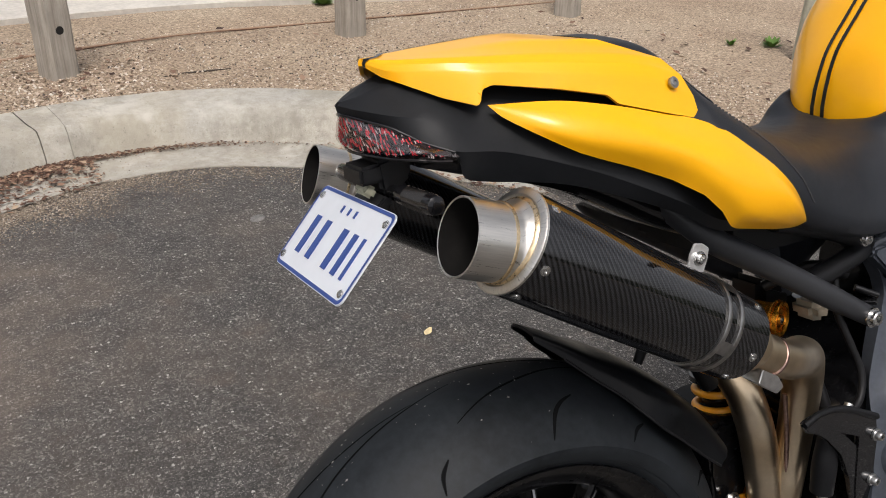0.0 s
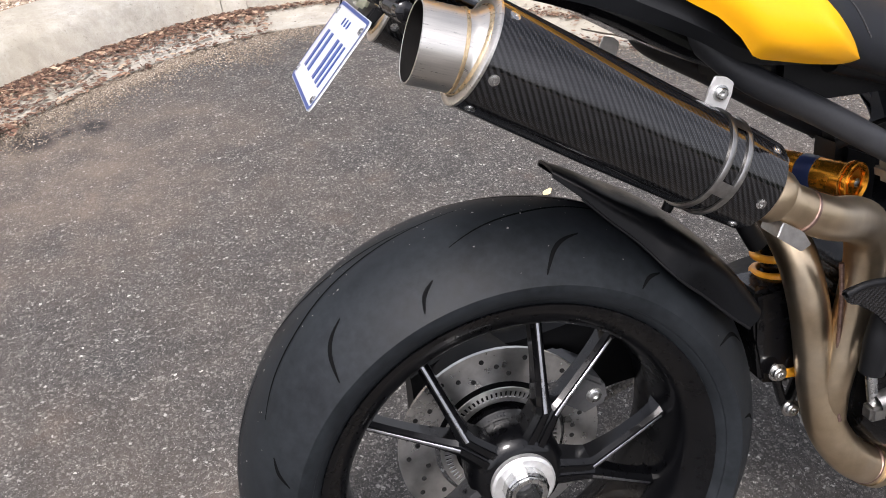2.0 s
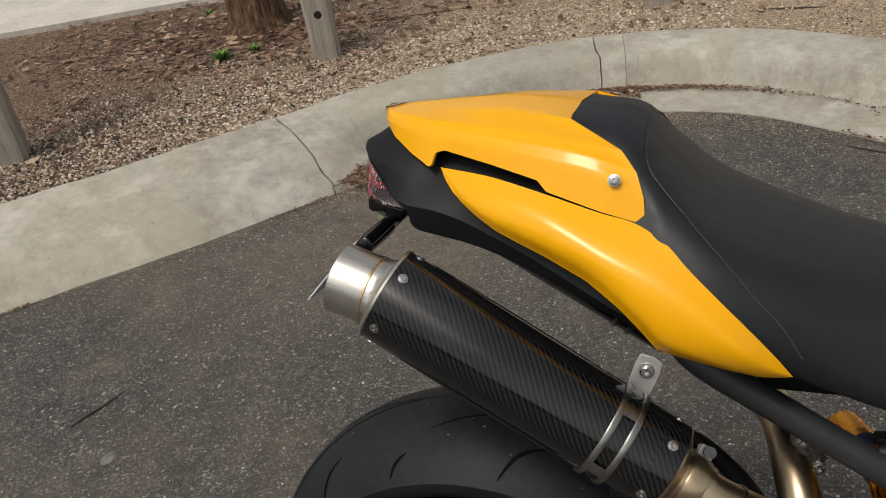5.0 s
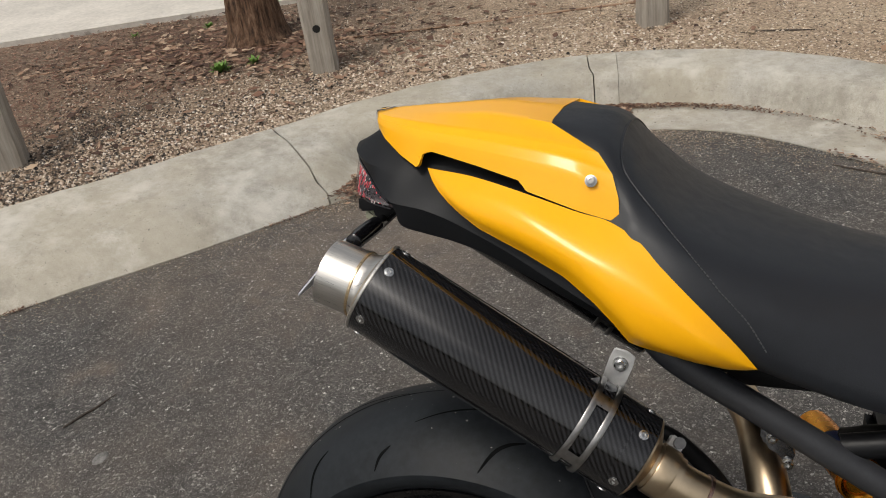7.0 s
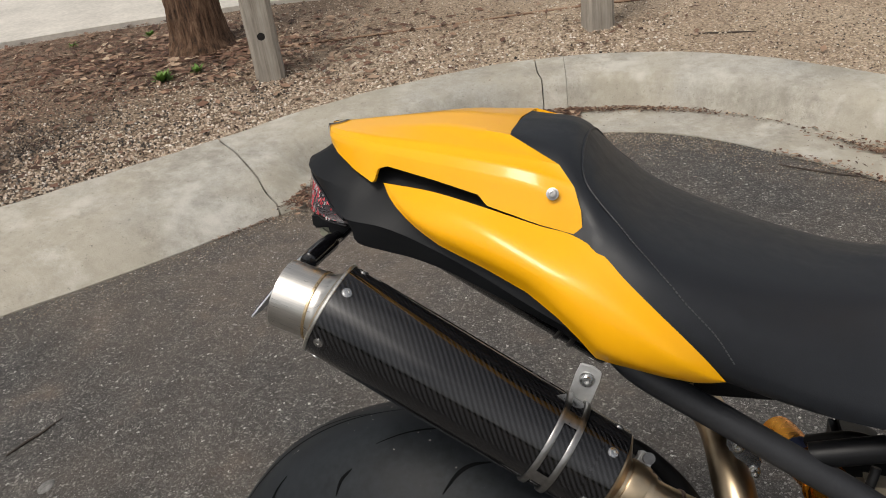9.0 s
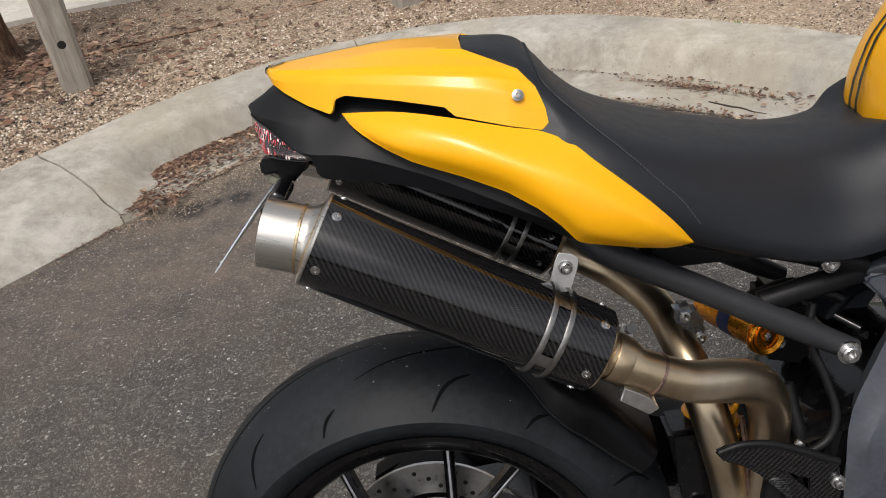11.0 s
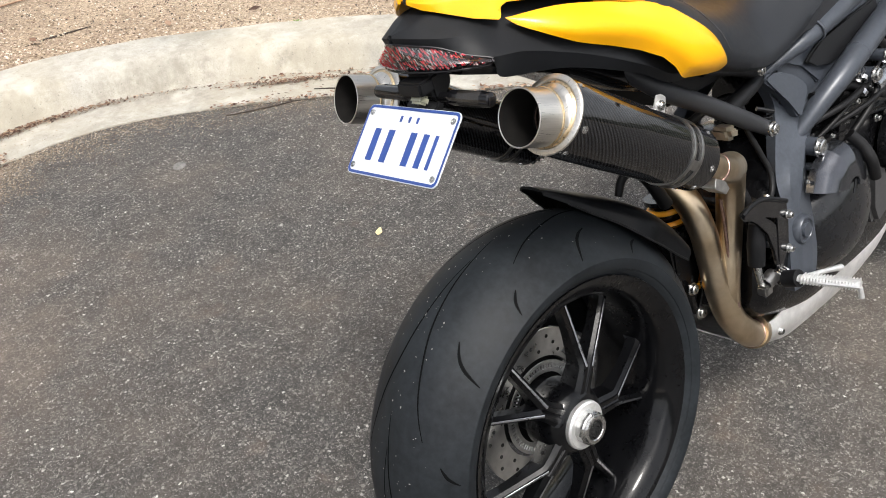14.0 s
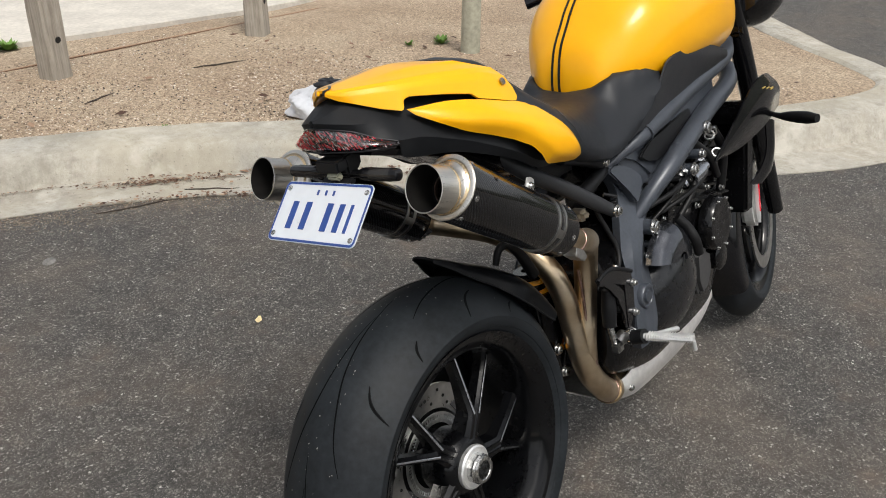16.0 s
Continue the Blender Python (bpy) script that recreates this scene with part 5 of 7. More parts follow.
# ---- tank ----
TANK = [(0.548, 0.048, 0.50, 0.588, 2.2), (0.556, 0.073, 0.495, 0.615, 2.4), (0.58, 0.1, 0.495, 0.65, 2.4), (0.61, 0.126, 0.495, 0.687, 2.5), (0.66, 0.153, 0.49, 0.724, 2.6), (0.75, 0.172, 0.49, 0.757, 2.6), (0.87, 0.180, 0.495, 0.767, 2.6), (0.98, 0.174, 0.50, 0.75, 2.6), (1.06, 0.158, 0.50, 0.715, 2.4), (1.10, 0.11, 0.525, 0.675, 2.1)]


def tank_ring(x, w, z0, z1, e, n=40):
    c, h = (z0 + z1) / 2, (z1 - z0) / 2
    pts = []
    for k in range(n):
        a = 2 * math.pi * k / n + math.pi / 2
        ca, sa = math.cos(a), math.sin(a)
        z = c + h * math.copysign(abs(sa) ** (2 / e), sa)
        # the rear face slopes forwards as it rises
        lean = 0.2 * max(0.0, z - 0.54) * max(0.0, 1 - (x - 0.55) / 0.35)
        pts.append((x + lean, w * math.copysign(abs(ca) ** (2 / e), ca), z))
    return pts


bm = bmesh.new()
TNET = loft(bm, [tank_ring(*r) for r in TANK], nu=70)
tank = part("fuel_tank", bm, YELLOW, bike, "glossy yellow fuel tank with black stripes")
STRIPE = mat("black_stripe", (0.004, 0.004, 0.004), 0.3, coat=0.45, spec=0.2)


def tank_top(y):
    """Points of the tank's skin at one distance from the middle, from its rear foot over the top."""
    out = []
    for ring in TNET:
        top = [p for p in ring if p[2] > (ring[:, 2].max() + ring[:, 2].min()) / 2]
        top.sort(key=lambda p: p[1])
        ys = [p[1] for p in top]
        out.append(Vector((float(np.interp(y, ys, [p[0] for p in top])), y, float(np.interp(y, ys, [p[2] for p in top])))))
    return [Vector((0.5465, y, 0.51)), Vector((0.5465, y, 0.54)), Vector((0.5505, y, 0.562))] + out


for y0 in (0.011, 0.027):
    bm = bmesh.new()
    a, b = tank_top(y0), tank_top(y0 + 0.0058)
    rows = []
    for line in (a, b):
        rows.append([])
        for i, p in enumerate(line):
            d = (line[min(i + 1, len(line) - 1)] - line[max(i - 1, 0)]).normalized()
            n = Vector((-d.z, 0, d.x))
            rows[-1].append(bm.verts.new(p + n * 0.0014))
    grid_faces(bm, rows)
    part("tank_stripe", bm, STRIPE, tank)

# black stripes over the cowl: a pair along its crest and chevrons at its tail

def cowl_at(i, j, lift=0.0012):
    p = COWL[i, j]
    n = np.cross(COWL[min(i + 1, COWL.shape[0] - 1), j] - COWL[max(i - 1, 0), j], COWL[i, min(j + 1, COWL.shape[1] - 1)] - COWL[i, max(j - 1, 0)])
    n /= np.linalg.norm(n) + 1e-12
    if n @ (p - np.array([p[0], 0, 0.6])) < 0:
        n = -n
    return Vector(p) + Vector(n) * lift


def cowl_strip(cells, wide):
    """A ribbon across the cowl through (u, v) grid cells, wide cells across."""
    bm = bmesh.new()
    rows = []
    for i, j in cells:
        rows.append([bm.verts.new(cowl_at(int(i + k * wide[0]), int(j + k * wide[1]))) for k in (0, 1)])
    grid_faces(bm, rows)
    part("cowl_stripe", bm, STRIPE, cowl)


for j in (31, 34):
    cowl_strip([(i, j) for i in range(4, 66)], (0, 1))
for x0 in (-0.086,):
    # chevrons that sweep back down both flanks
    bm = bmesh.new()
    rows = []
    for j in range(1, COWL.shape[1] - 1):
        row = []
        for wide in (0.0, 0.0048):
            target = x0 + wide - 0.8 * abs(COWL[8, j][1])
            i = float(np.interp(target, COWL[:24, j, 0], np.arange(24)))
            a, b = cowl_at(int(i), j), cowl_at(int(i) + 1, j)
            row.append(bm.verts.new(a.lerp(b, i - int(i))))
        rows.append(row)
    grid_faces(bm, rows)
    part("cowl_stripe", bm, STRIPE, cowl)

# ---- frame ----
C_LEFT = [(0.515, -0.083, 0.378), (0.536, -0.09, 0.345), (0.545, -0.094, 0.315), (0.53, -0.103, 0.288), (0.5, -0.117, 0.24), (0.489, -0.123, 0.205), (0.481, -0.137, 0.16), (0.472, -0.15, 0.11), (0.458, -0.16, 0.06), (0.458, -0.165, 0.02)]
C_FACET = [(0.555, -0.089, 0.378), (0.575, -0.094, 0.338), (0.564, -0.102, 0.302), (0.546, -0.114, 0.265), (0.519, -0.131, 0.222), (0.503, -0.14, 0.19), (0.50, -0.145, 0.155), (0.5, -0.155, 0.11), (0.49, -0.164, 0.06), (0.48, -0.168, 0.02)]
C_DENT = [(0.615, -0.098, 0.378), (0.632, -0.102, 0.332), (0.61, -0.108, 0.298), (0.592, -0.124, 0.262), (0.556, -0.137, 0.222), (0.533, -0.144, 0.185), (0.516, -0.149, 0.15), (0.535, -0.155, 0.11), (0.523, -0.164, 0.06), (0.508, -0.168, 0.02)]
C_RIGHT = [(0.69, -0.112, 0.36), (0.685, -0.124, 0.322), (0.645, -0.128, 0.288), (0.62, -0.118, 0.25), (0.599, -0.119, 0.215), (0.584, -0.126, 0.18), (0.568, -0.138, 0.15), (0.552, -0.153, 0.11), (0.541, -0.163, 0.06), (0.525, -0.167, 0.02)]
for s in (-1, 1):
    turn = (lambda c: c) if s < 0 else flip
    bm = bmesh.new()
    skin(bm, [turn(c) for c in (C_LEFT, C_FACET, C_DENT, C_RIGHT)], 60, 25, 0.02, (0, -s, 0), (), True)
    fp = part("pivot_plate", bm, FRAME_BLACK, bike, "graphite cast frame plate", sharp=20)
    # a proud pad at the head of the casting, and a rim above it with a hollow between them
    bm = bmesh.new()
    slab(bm, turn([(x, -0.1 - 0.215 * (0.38 - z) - 0.05 * (x - 0.5), z) for x, z in ((0.509, 0.3695), (0.514, 0.379), (0.533, 0.3775), (0.56, 0.372), (0.594, 0.356), (0.617, 0.337), (0.615, 0.322), (0.584, 0.289), (0.573, 0.288), (0.559, 0.324))]), (0, -s * 0.024, 0), 0.004)
    part("casting_pad", bm, FRAME_BLACK, fp)
    bm = bmesh.new()
    slab(bm, turn([(x, -0.102 - 0.215 * (0.38 - z) - 0.05 * (x - 0.5), z) for x, z in ((0.53, 0.391), (0.575, 0.387), (0.612, 0.371), (0.64, 0.345), (0.646, 0.325), (0.665, 0.335), (0.69, 0.355), (0.66, 0.384), (0.625, 0.405), (0.57, 0.402))]), (0, -s * 0.016, 0), 0.004)
    part("casting_rim", bm, FRAME_BLACK, fp)
    if s < 0:
        turned("pivot_cap", [(0.012, 0.027), (-0.003, 0.027), (-0.007, 0.024), (-0.007, 0.02), (-0.004, 0.018), (-0.004, 0.013), (-0.009, 0.012), (-0.009, 0.0)], (0.511, -0.155, 0.113), (0, 1, 0), FRAME_BLACK, fp, "graphite pivot cap", 32)
    tube("frame_tube", [(0.515, s * 0.088, 0.377), (0.575, s * 0.106, 0.400), (0.636, s * 0.119, 0.419), (0.83, s * 0.121, 0.461), (1.06, s * 0.12, 0.497), (1.16, s * 0.09, 0.52)], [0.007, 0.015, 0.0205, 0.0205, 0.0205, 0.0205, 0.0205, 0.02], FRAME_BLACK, bike, "graphite steel frame tube", 24, 60)
    tube("frame_tube", [(0.552, s * 0.1, 0.228), (0.59, s * 0.117, 0.266), (0.635, s * 0.135, 0.306), (0.68, s * 0.146, 0.335), (0.74, s * 0.147, 0.358), (0.912, s * 0.134, 0.40), (1.09, s * 0.118, 0.432), (1.17, s * 0.085, 0.455)], [0.009, 0.017, 0.0205, 0.0215, 0.0215, 0.0215, 0.0215, 0.0215, 0.021], FRAME_BLACK, bike, "graphite steel frame tube", 24, 70)
    bm = bmesh.new()
    skin(bm, [turn([(0.555, -0.092, 0.385), (0.64, -0.110, 0.408), (0.75, -0.108, 0.432), (0.88, -0.108, 0.458), (1.02, -0.108, 0.48)]),
              turn([(0.60, -0.1, 0.30), (0.665, -0.118, 0.33), (0.75, -0.126, 0.362), (0.88, -0.12, 0.395), (1.02, -0.112, 0.42)])], 30, 10, 0.012, (0, -s, 0))
    part("frame_web", bm, FRAME_BLACK, bike, "graphite web between the frame tubes")
    bm = bmesh.new()
    slab(bm, turn([(0.606, -0.121, 0.374), (0.635, -0.1245, 0.361), (0.67, -0.1295, 0.352), (0.70, -0.1305, 0.355), (0.78, -0.129, 0.379), (0.857, -0.126, 0.403), (0.854, -0.124, 0.423), (0.75, -0.123, 0.41), (0.665, -0.121, 0.398), (0.628, -0.1205, 0.386)]), (0, -s * 0.008, 0), 0.003)
    part("frame_insert", bm, BLACK_PLASTIC, bike, "black ribbed frame insert")
    for c, a, r in (((0.636, s * 0.1195, 0.42), (0.97, 0, 0.21), 0.0205), ((0.732, s * 0.1468, 0.356), (0.94, 0, 0.33), 0.0215)):
        turned("weld_ring", [(-0.003, r - 0.001), (-0.0012, r + 0.0008), (0.0012, r + 0.0008), (0.003, r - 0.001)], c, a, FRAME_BLACK, bike, n=24)
    # trim panel between seat, tank and tube
    bm = bmesh.new()
    skin(bm, [[(0.54, s * 0.134, 0.425), (0.587, s * 0.142, 0.456), (0.632, s * 0.147, 0.486), (0.666, s * 0.153, 0.526), (0.684, s * 0.16, 0.555), (0.755, s * 0.163, 0.567), (0.83, s * 0.162, 0.563), (0.92, s * 0.159, 0.547), (1.01, s * 0.154, 0.522)],
              [(0.585, s * 0.131, 0.432), (0.655, s * 0.142, 0.48), (0.70, s * 0.149, 0.522), (0.80, s * 0.155, 0.53), (0.89, s * 0.157, 0.527), (1.02, s * 0.15, 0.508)],
              [(0.62, s * 0.126, 0.43), (0.72, s * 0.13, 0.455), (0.80, s * 0.135, 0.472), (0.87, s * 0.138, 0.485), (0.95, s * 0.14, 0.492), (1.03, s * 0.138, 0.498)]], 40, 16, 0.004, (0, -s, 0))
    part("frame_trim", bm, TRIM, bike, "black plastic side trim below the tank")
    # seat rail and struts
    tube("subframe_rail", [(0.19, s * 0.072, 0.49), (0.21, s * 0.09, 0.468), (0.24, s * 0.106, 0.441), (0.32, s * 0.11, 0.397), (0.43, s * 0.109, 0.334), (0.497, s * 0.109, 0.296)], [0.0145, 0.0145, 0.0145, 0.0145, 0.0145, 0.0125], TRIM, bike, "satin black seat rail", 18, 40)
    tube("subframe_strut", [(0.52, s * 0.08, 0.375), (0.47, s * 0.098, 0.375), (0.40, s * 0.10, 0.36)], 0.013, BLACK_PLASTIC, bike, "black strut", 14, 16)
    tube("subframe_strut", [(0.513, s * 0.085, 0.384), (0.43, s * 0.1, 0.418), (0.32, s * 0.112, 0.452)], 0.013, BLACK_PLASTIC, bike, "black strut", 14, 16)
    bolt(bike, (0.487, s * 0.123, 0.3), (0, s, 0), 0.0095, 0.008, "frame_bolt")
    bolt(bike, (0.466, s * 0.121, 0.4045), (0, s, 0), 0.0068, 0.005, "frame_bolt")
for p, r in (((0.844, -0.164, 0.38), 0.012), ((0.587, -0.15, 0.234), 0.0135), ((0.586, -0.14, 0.196), 0.006), ((0.466, -0.1545, 0.16), 0.0058), ((0.464, -0.1545, 0.098), 0.0058), ((0.79, -0.172, 0.335), 0.009), ((0.755, -0.168, 0.31), 0.011)):
    bolt(bike, p, (0, -1, 0), r, 0.008, "frame_bolt")
    tube("bolt_boss", [(p[0], p[1] + 0.001, p[2]), (p[0], p[1] + 0.05, p[2])], r * 1.2, FRAME_BLACK, bike, n=14, steps=4)

# ---- shock absorber ----
shock = part("shock_absorber", (lambda b: (sweep(b, [(0.374, 0.005, 0.035), (0.373, 0.012, 0.11), (0.372, 0.019, 0.195)], 0.021, 24, 12), b)[1])(bmesh.new()), GLOSS_BLACK, bike, "black shock absorber body")
bm = bmesh.new()
coil = []
for k in range(160):
    f = k / 159
    a = f * 2 * math.pi * 6
    coil.append((0.3735 + 0.031 * math.cos(a), 0.008 + 0.010 * f + 0.031 * math.sin(a), 0.06 + 0.135 * f))
sweep(bm, coil, 0.0052, 10, 320)
part("coil_spring", bm, SPRING, shock, "orange coil spring")
turned("spring_seat", [(0, 0.02), (0, 0.036), (0.008, 0.036), (0.008, 0.02)], (0.372, 0.019, 0.198), (0, 0.1, 1), GLOSS_BLACK, shock, n=32)
turned("preload_ring", [(0, 0.02), (0, 0.038), (0.012, 0.038), (0.012, 0.02)], (0.374, 0.004, 0.030), (0, 0.1, 1), SPRING, shock, "orange preload ring", 32)
bm = bmesh.new()
axis = Vector((0.34, -0.94, 0.02)).normalized()
c = Vector((0.432, -0.034, 0.283))
rows = lathe(bm, [(-0.125, 0.015), (-0.123, 0.0195), (-0.115, 0.021), (-0.012, 0.021), (-0.011, 0.024), (-0.009, 0.0252), (-0.007, 0.0252), (-0.0065, 0.0235), (-0.005, 0.0235), (-0.0045, 0.0248), (-0.001, 0.0244), (0.0, 0.0225), (-0.0025, 0.017), (-0.001, 0.0165), (-0.0035, 0.0155), (-0.0035, 0.007), (-0.001, 0.006), (-0.001, 0.005), (-0.001, 0.0)], c, axis, 40)
cap(bm, rows[0])
part("shock_reservoir", bm, GOLD, shock, "gold anodised damper reservoir")
bolt(shock, c - axis * 0.001, axis, 0.004, 0.002, "reservoir_screw")
turned("reservoir_band", [(-0.072, 0.0208), (-0.072, 0.0214), (-0.05, 0.0214), (-0.05, 0.0208)], c, axis, mat("blue_label_band", (0.02, 0.035, 0.11), 0.35), shock, "dark blue label band", 36)
for p in ((0.358, -0.012, 0.141), (0.347, -0.014, 0.094)):
    bolt(bike, p, (0, -1, 0), 0.0055, 0.006, "hugger_bolt")
    tube("bolt_boss", [(p[0], p[1] + 0.001, p[2]), (p[0], p[1] + 0.05, p[2])], 0.012, ENGINE, bike, n=14, steps=4)
bm = bmesh.new()
slab(bm, [(0.44, 0.01, 0.325), (0.50, 0.01, 0.30), (0.50, 0.01, 0.21), (0.44, 0.01, 0.225)], (0, 0.06, 0), 0.01)
inner = part("inner_tray", bm, BLACK_PLASTIC, bike, "black inner tray behind the damper")
for p in ((0.46, 0.008, 0.25),):
    bolt(inner, p, (0, -1, 0), 0.005, 0.005, "tray_bolt")
bm = bmesh.new()
slab(bm, [(0.332, 0.0, 0.318), (0.356, 0.0, 0.314), (0.37, 0.0, 0.288), (0.364, 0.0, 0.266), (0.344, 0.0, 0.272), (0.33, 0.0, 0.295)], (0, 0.03, 0), 0.006)
part("reservoir_bracket", bm, ENGINE_GREY, shock, "grey metal reservoir bracket")
for p in ((0.343, -0.002, 0.304), (0.361, -0.002, 0.274)):
    bolt(shock, p, (0, -1, 0.1), 0.005, 0.005, "bracket_bolt")
bm = bmesh.new()
slab(bm, [(0.31, -0.03, 0.16), (0.37, -0.03, 0.165), (0.40, -0.03, 0.09), (0.37, -0.03, 0.02), (0.33, -0.03, 0.03), (0.32, -0.03, 0.09)], (0, 0.06, 0), 0.006)
part("swing_arm_yoke", bm, ENGINE, bike, "black swing arm yoke")
for a, b in (((0.345, -0.03, 0.05), (0.372, -0.02, -0.015)), ((0.385, -0.03, 0.04), (0.378, -0.02, -0.015))):
    tube("linkage_arm", [a, b], 0.009, ENGINE, bike, "black shock linkage arm", 12, 6, squash=0.6)
for p in ((0.345, -0.04, 0.05), (0.382, -0.04, 0.045), (0.376, -0.03, -0.016)):
    bolt(bike, p, (0, -1, 0), 0.009, 0.008, "linkage_bolt")

# ---- engine ----
bm = bmesh.new()
loft(bm, [mirrored([(x, 0, zt), (x, -w * 0.85, zt), (x, -w, zt - 0.03), (x, -w, zb + 0.04), (x, -w * 0.7, zb), (x, 0, zb)]) for x, w, zt, zb in ((0.43, 0.10, 0.16, -0.03), (0.47, 0.115, 0.20, -0.06), (0.6, 0.125, 0.24, -0.085), (0.75, 0.13, 0.22, -0.085), (0.9, 0.125, 0.2, -0.075), (0.98, 0.11, 0.15, -0.05))], nu=30, nv=40)
crankcase = part("crankcase", bm, ENGINE, bike, "black painted crankcase")
bm = bmesh.new()
loft(bm, [mirrored([(x, 0, zt), (x, -w, zt), (x, -w, zb), (x, 0, zb)]) for x, w, zt, zb in ((0.70, 0.115, 0.33, 0.18), (0.82, 0.118, 0.36, 0.18), (0.97, 0.118, 0.36, 0.18), (1.02, 0.112, 0.33, 0.15))], nu=20, nv=32)
part("cylinder_block", bm, ENGINE, bike, "black cylinder block")
for k in range(5):
    bm = bmesh.new()
    block(bm, (0.87, 0, 0.21 + 0.028 * k), (0.28, 0.285, 0.006), Matrix.Rotation(0.18, 4, "Y"), 0.002)
    part("cooling_fin", bm, ENGINE, crankcase)
COVER = worn("polished_engine_cover", (0.006, 0.0065, 0.008), 0.28, 0.0, spec=0.3, coat=0.5, scale=60, spread=0.2)
HOUSING = worn("dark_polished_housing", (0.07, 0.074, 0.084), 0.2, 0.85, coat=0.4, scale=60, spread=0.2)
# clutch cover: a domed oval with a paler face above
bm = bmesh.new()
rows = lathe(bm, [(0.012, 0.121), (0.006, 0.123), (0.0, 0.121), (-0.004, 0.116), (-0.016, 0.114), (-0.028, 0.107), (-0.039, 0.095), (-0.048, 0.079), (-0.055, 0.06), (-0.0595, 0.04), (-0.062, 0.02), (-0.0625, 0.0)], (0.655, -0.115, 0.075), (0.06, 1, 0.02), 64, scale=(1.05, 0.92))
part("clutch_cover", bm, COVER, bike, "black domed clutch cover")
bm = bmesh.new()
fan = []
for k in range(7):
    a = radians(168 - 30 * k)
    fan.append([(0.622 + r * math.cos(a), -0.158 - d, 0.152 + 0.92 * r * math.sin(a)) for r, d in ((0.02, 0.034), (0.045, 0.032), (0.06, 0.027), (0.074, 0.018), (0.083, 0.004), (0.086, -0.012))])
skin(bm, fan, 24, 43, 0.006, (0, 1, 0), (), True)
housing = part("clutch_housing", bm, HOUSING, bike, "dark polished upper clutch housing", sharp=14)
for k in range(5):
    a = radians(155 - 34 * k)
    bolt(housing, (0.622 + 0.093 * math.cos(a), -0.152, 0.152 + 0.088 * math.sin(a)), (0, -1, 0.1), 0.0032, 0.005, "cover_bolt")
tube("breather_hose", [(0.66, -0.165, 0.232), (0.672, -0.182, 0.208), (0.676, -0.196, 0.18), (0.69, -0.196, 0.145)], 0.0105, HOSE, bike, "ribbed black breather hose", 14, 20)
tube("casting_line", [(0.63, -0.186, 0.135), (0.645, -0.184, 0.165), (0.66, -0.179, 0.17)], 0.0022, ENGINE, bike, n=8, steps=14)
bm = bmesh.new()
rows = lathe(bm, [(0.0, 0.064), (-0.022, 0.064), (-0.03, 0.058), (-0.032, 0.04), (-0.03, 0.03), (-0.033, 0.0)], (0.885, -0.14, 0.145), (0, 1, 0), 56)
alt = part("crank_cover", bm, ENGINE, bike, "black round crank end cover")
for k in range(8):
    a = 2 * math.pi * k / 8 + 0.3
    bolt(alt, (0.885 + 0.059 * math.cos(a), -0.17, 0.145 + 0.059 * math.sin(a)), (0, -1, 0), 0.0032, 0.005, "cover_bolt")
bm = bmesh.new()
slab(bm, [(0.775, -0.152, 0.1), (0.81, -0.156, 0.112), (0.85, -0.156, 0.09), (0.862, -0.152, 0.04), (0.845, -0.148, 0.0), (0.81, -0.146, -0.015), (0.785, -0.148, 0.03)], (0, 0.04, 0), 0.01)
part("sprag_cover", bm, CALIPER_GREY, bike, "small gunmetal cover")
bm = bmesh.new()
rows = lathe(bm, [(0.0, 0.035), (-0.02, 0.034), (-0.025, 0.026), (-0.025, 0.0)], (0.93, -0.125, 0.045), (0, 1, 0), 36)
part("water_pump", bm, ENGINE, bike, "black water pump cover")
for k in range(9):
    a = radians(-150 + 34 * k)
    bolt(bike, (0.645 + 0.122 * math.cos(a), -0.132, 0.085 + 0.108 * math.sin(a)), (0, -1, 0), 0.0042, 0.006, "case_bolt")
bm = bmesh.new()
block(bm, (0.83, -0.10, 0.28), (0.10, 0.06, 0.05), None, 0.008)
lathe(bm, [(0, 0.026), (0.05, 0.024)], (0.78, -0.09, 0.33), (-0.6, -0.2, 0.5), 20)
part("throttle_body", bm, ENGINE_GREY, bike, "grey throttle linkage")
for k in range(6):
    bolt(bike, (0.72 + 0.05 * (k % 3), -0.145, 0.27 + 0.035 * (k // 3) + 0.012 * (k % 2)), (0, -1, 0.2), 0.0058, 0.01, "engine_bolt")
tube("hose", [(0.58, -0.10, 0.20), (0.66, -0.14, 0.255), (0.74, -0.15, 0.29), (0.84, -0.15, 0.33), (0.93, -0.14, 0.345)], 0.0045, HOSE, bike, "black hose", 10, 30)
tube("hose", [(0.70, -0.14, 0.20), (0.76, -0.155, 0.25), (0.82, -0.15, 0.29), (0.9, -0.14, 0.26)], 0.007, HOSE, bike, "black hose", 10, 30)
tube("hose", [(0.462, -0.085, 0.345), (0.455, -0.095, 0.31), (0.468, -0.108, 0.265), (0.476, -0.12, 0.228), (0.466, -0.128, 0.2), (0.44, -0.133, 0.187), (0.42, -0.137, 0.19)], 0.0048, HOSE, bike, "black brake hose", 10, 30)
tube("banjo_fitting", [(0.398, -0.14, 0.196), (0.42, -0.14, 0.192), (0.432, -0.138, 0.206)], 0.0055, CHROME, bike, "zinc brake fitting", 12, 14)
bolt(bike, (0.400, -0.142, 0.197), (-0.6, -0.8, 0.2), 0.008, 0.006, "banjo_bolt")
bm = bmesh.new()
slab(bm, [(0.455, -0.06, 0.305), (0.495, -0.06, 0.30), (0.49, -0.06, 0.275), (0.46, -0.06, 0.28)], (0, 0.04, 0), 0.008)
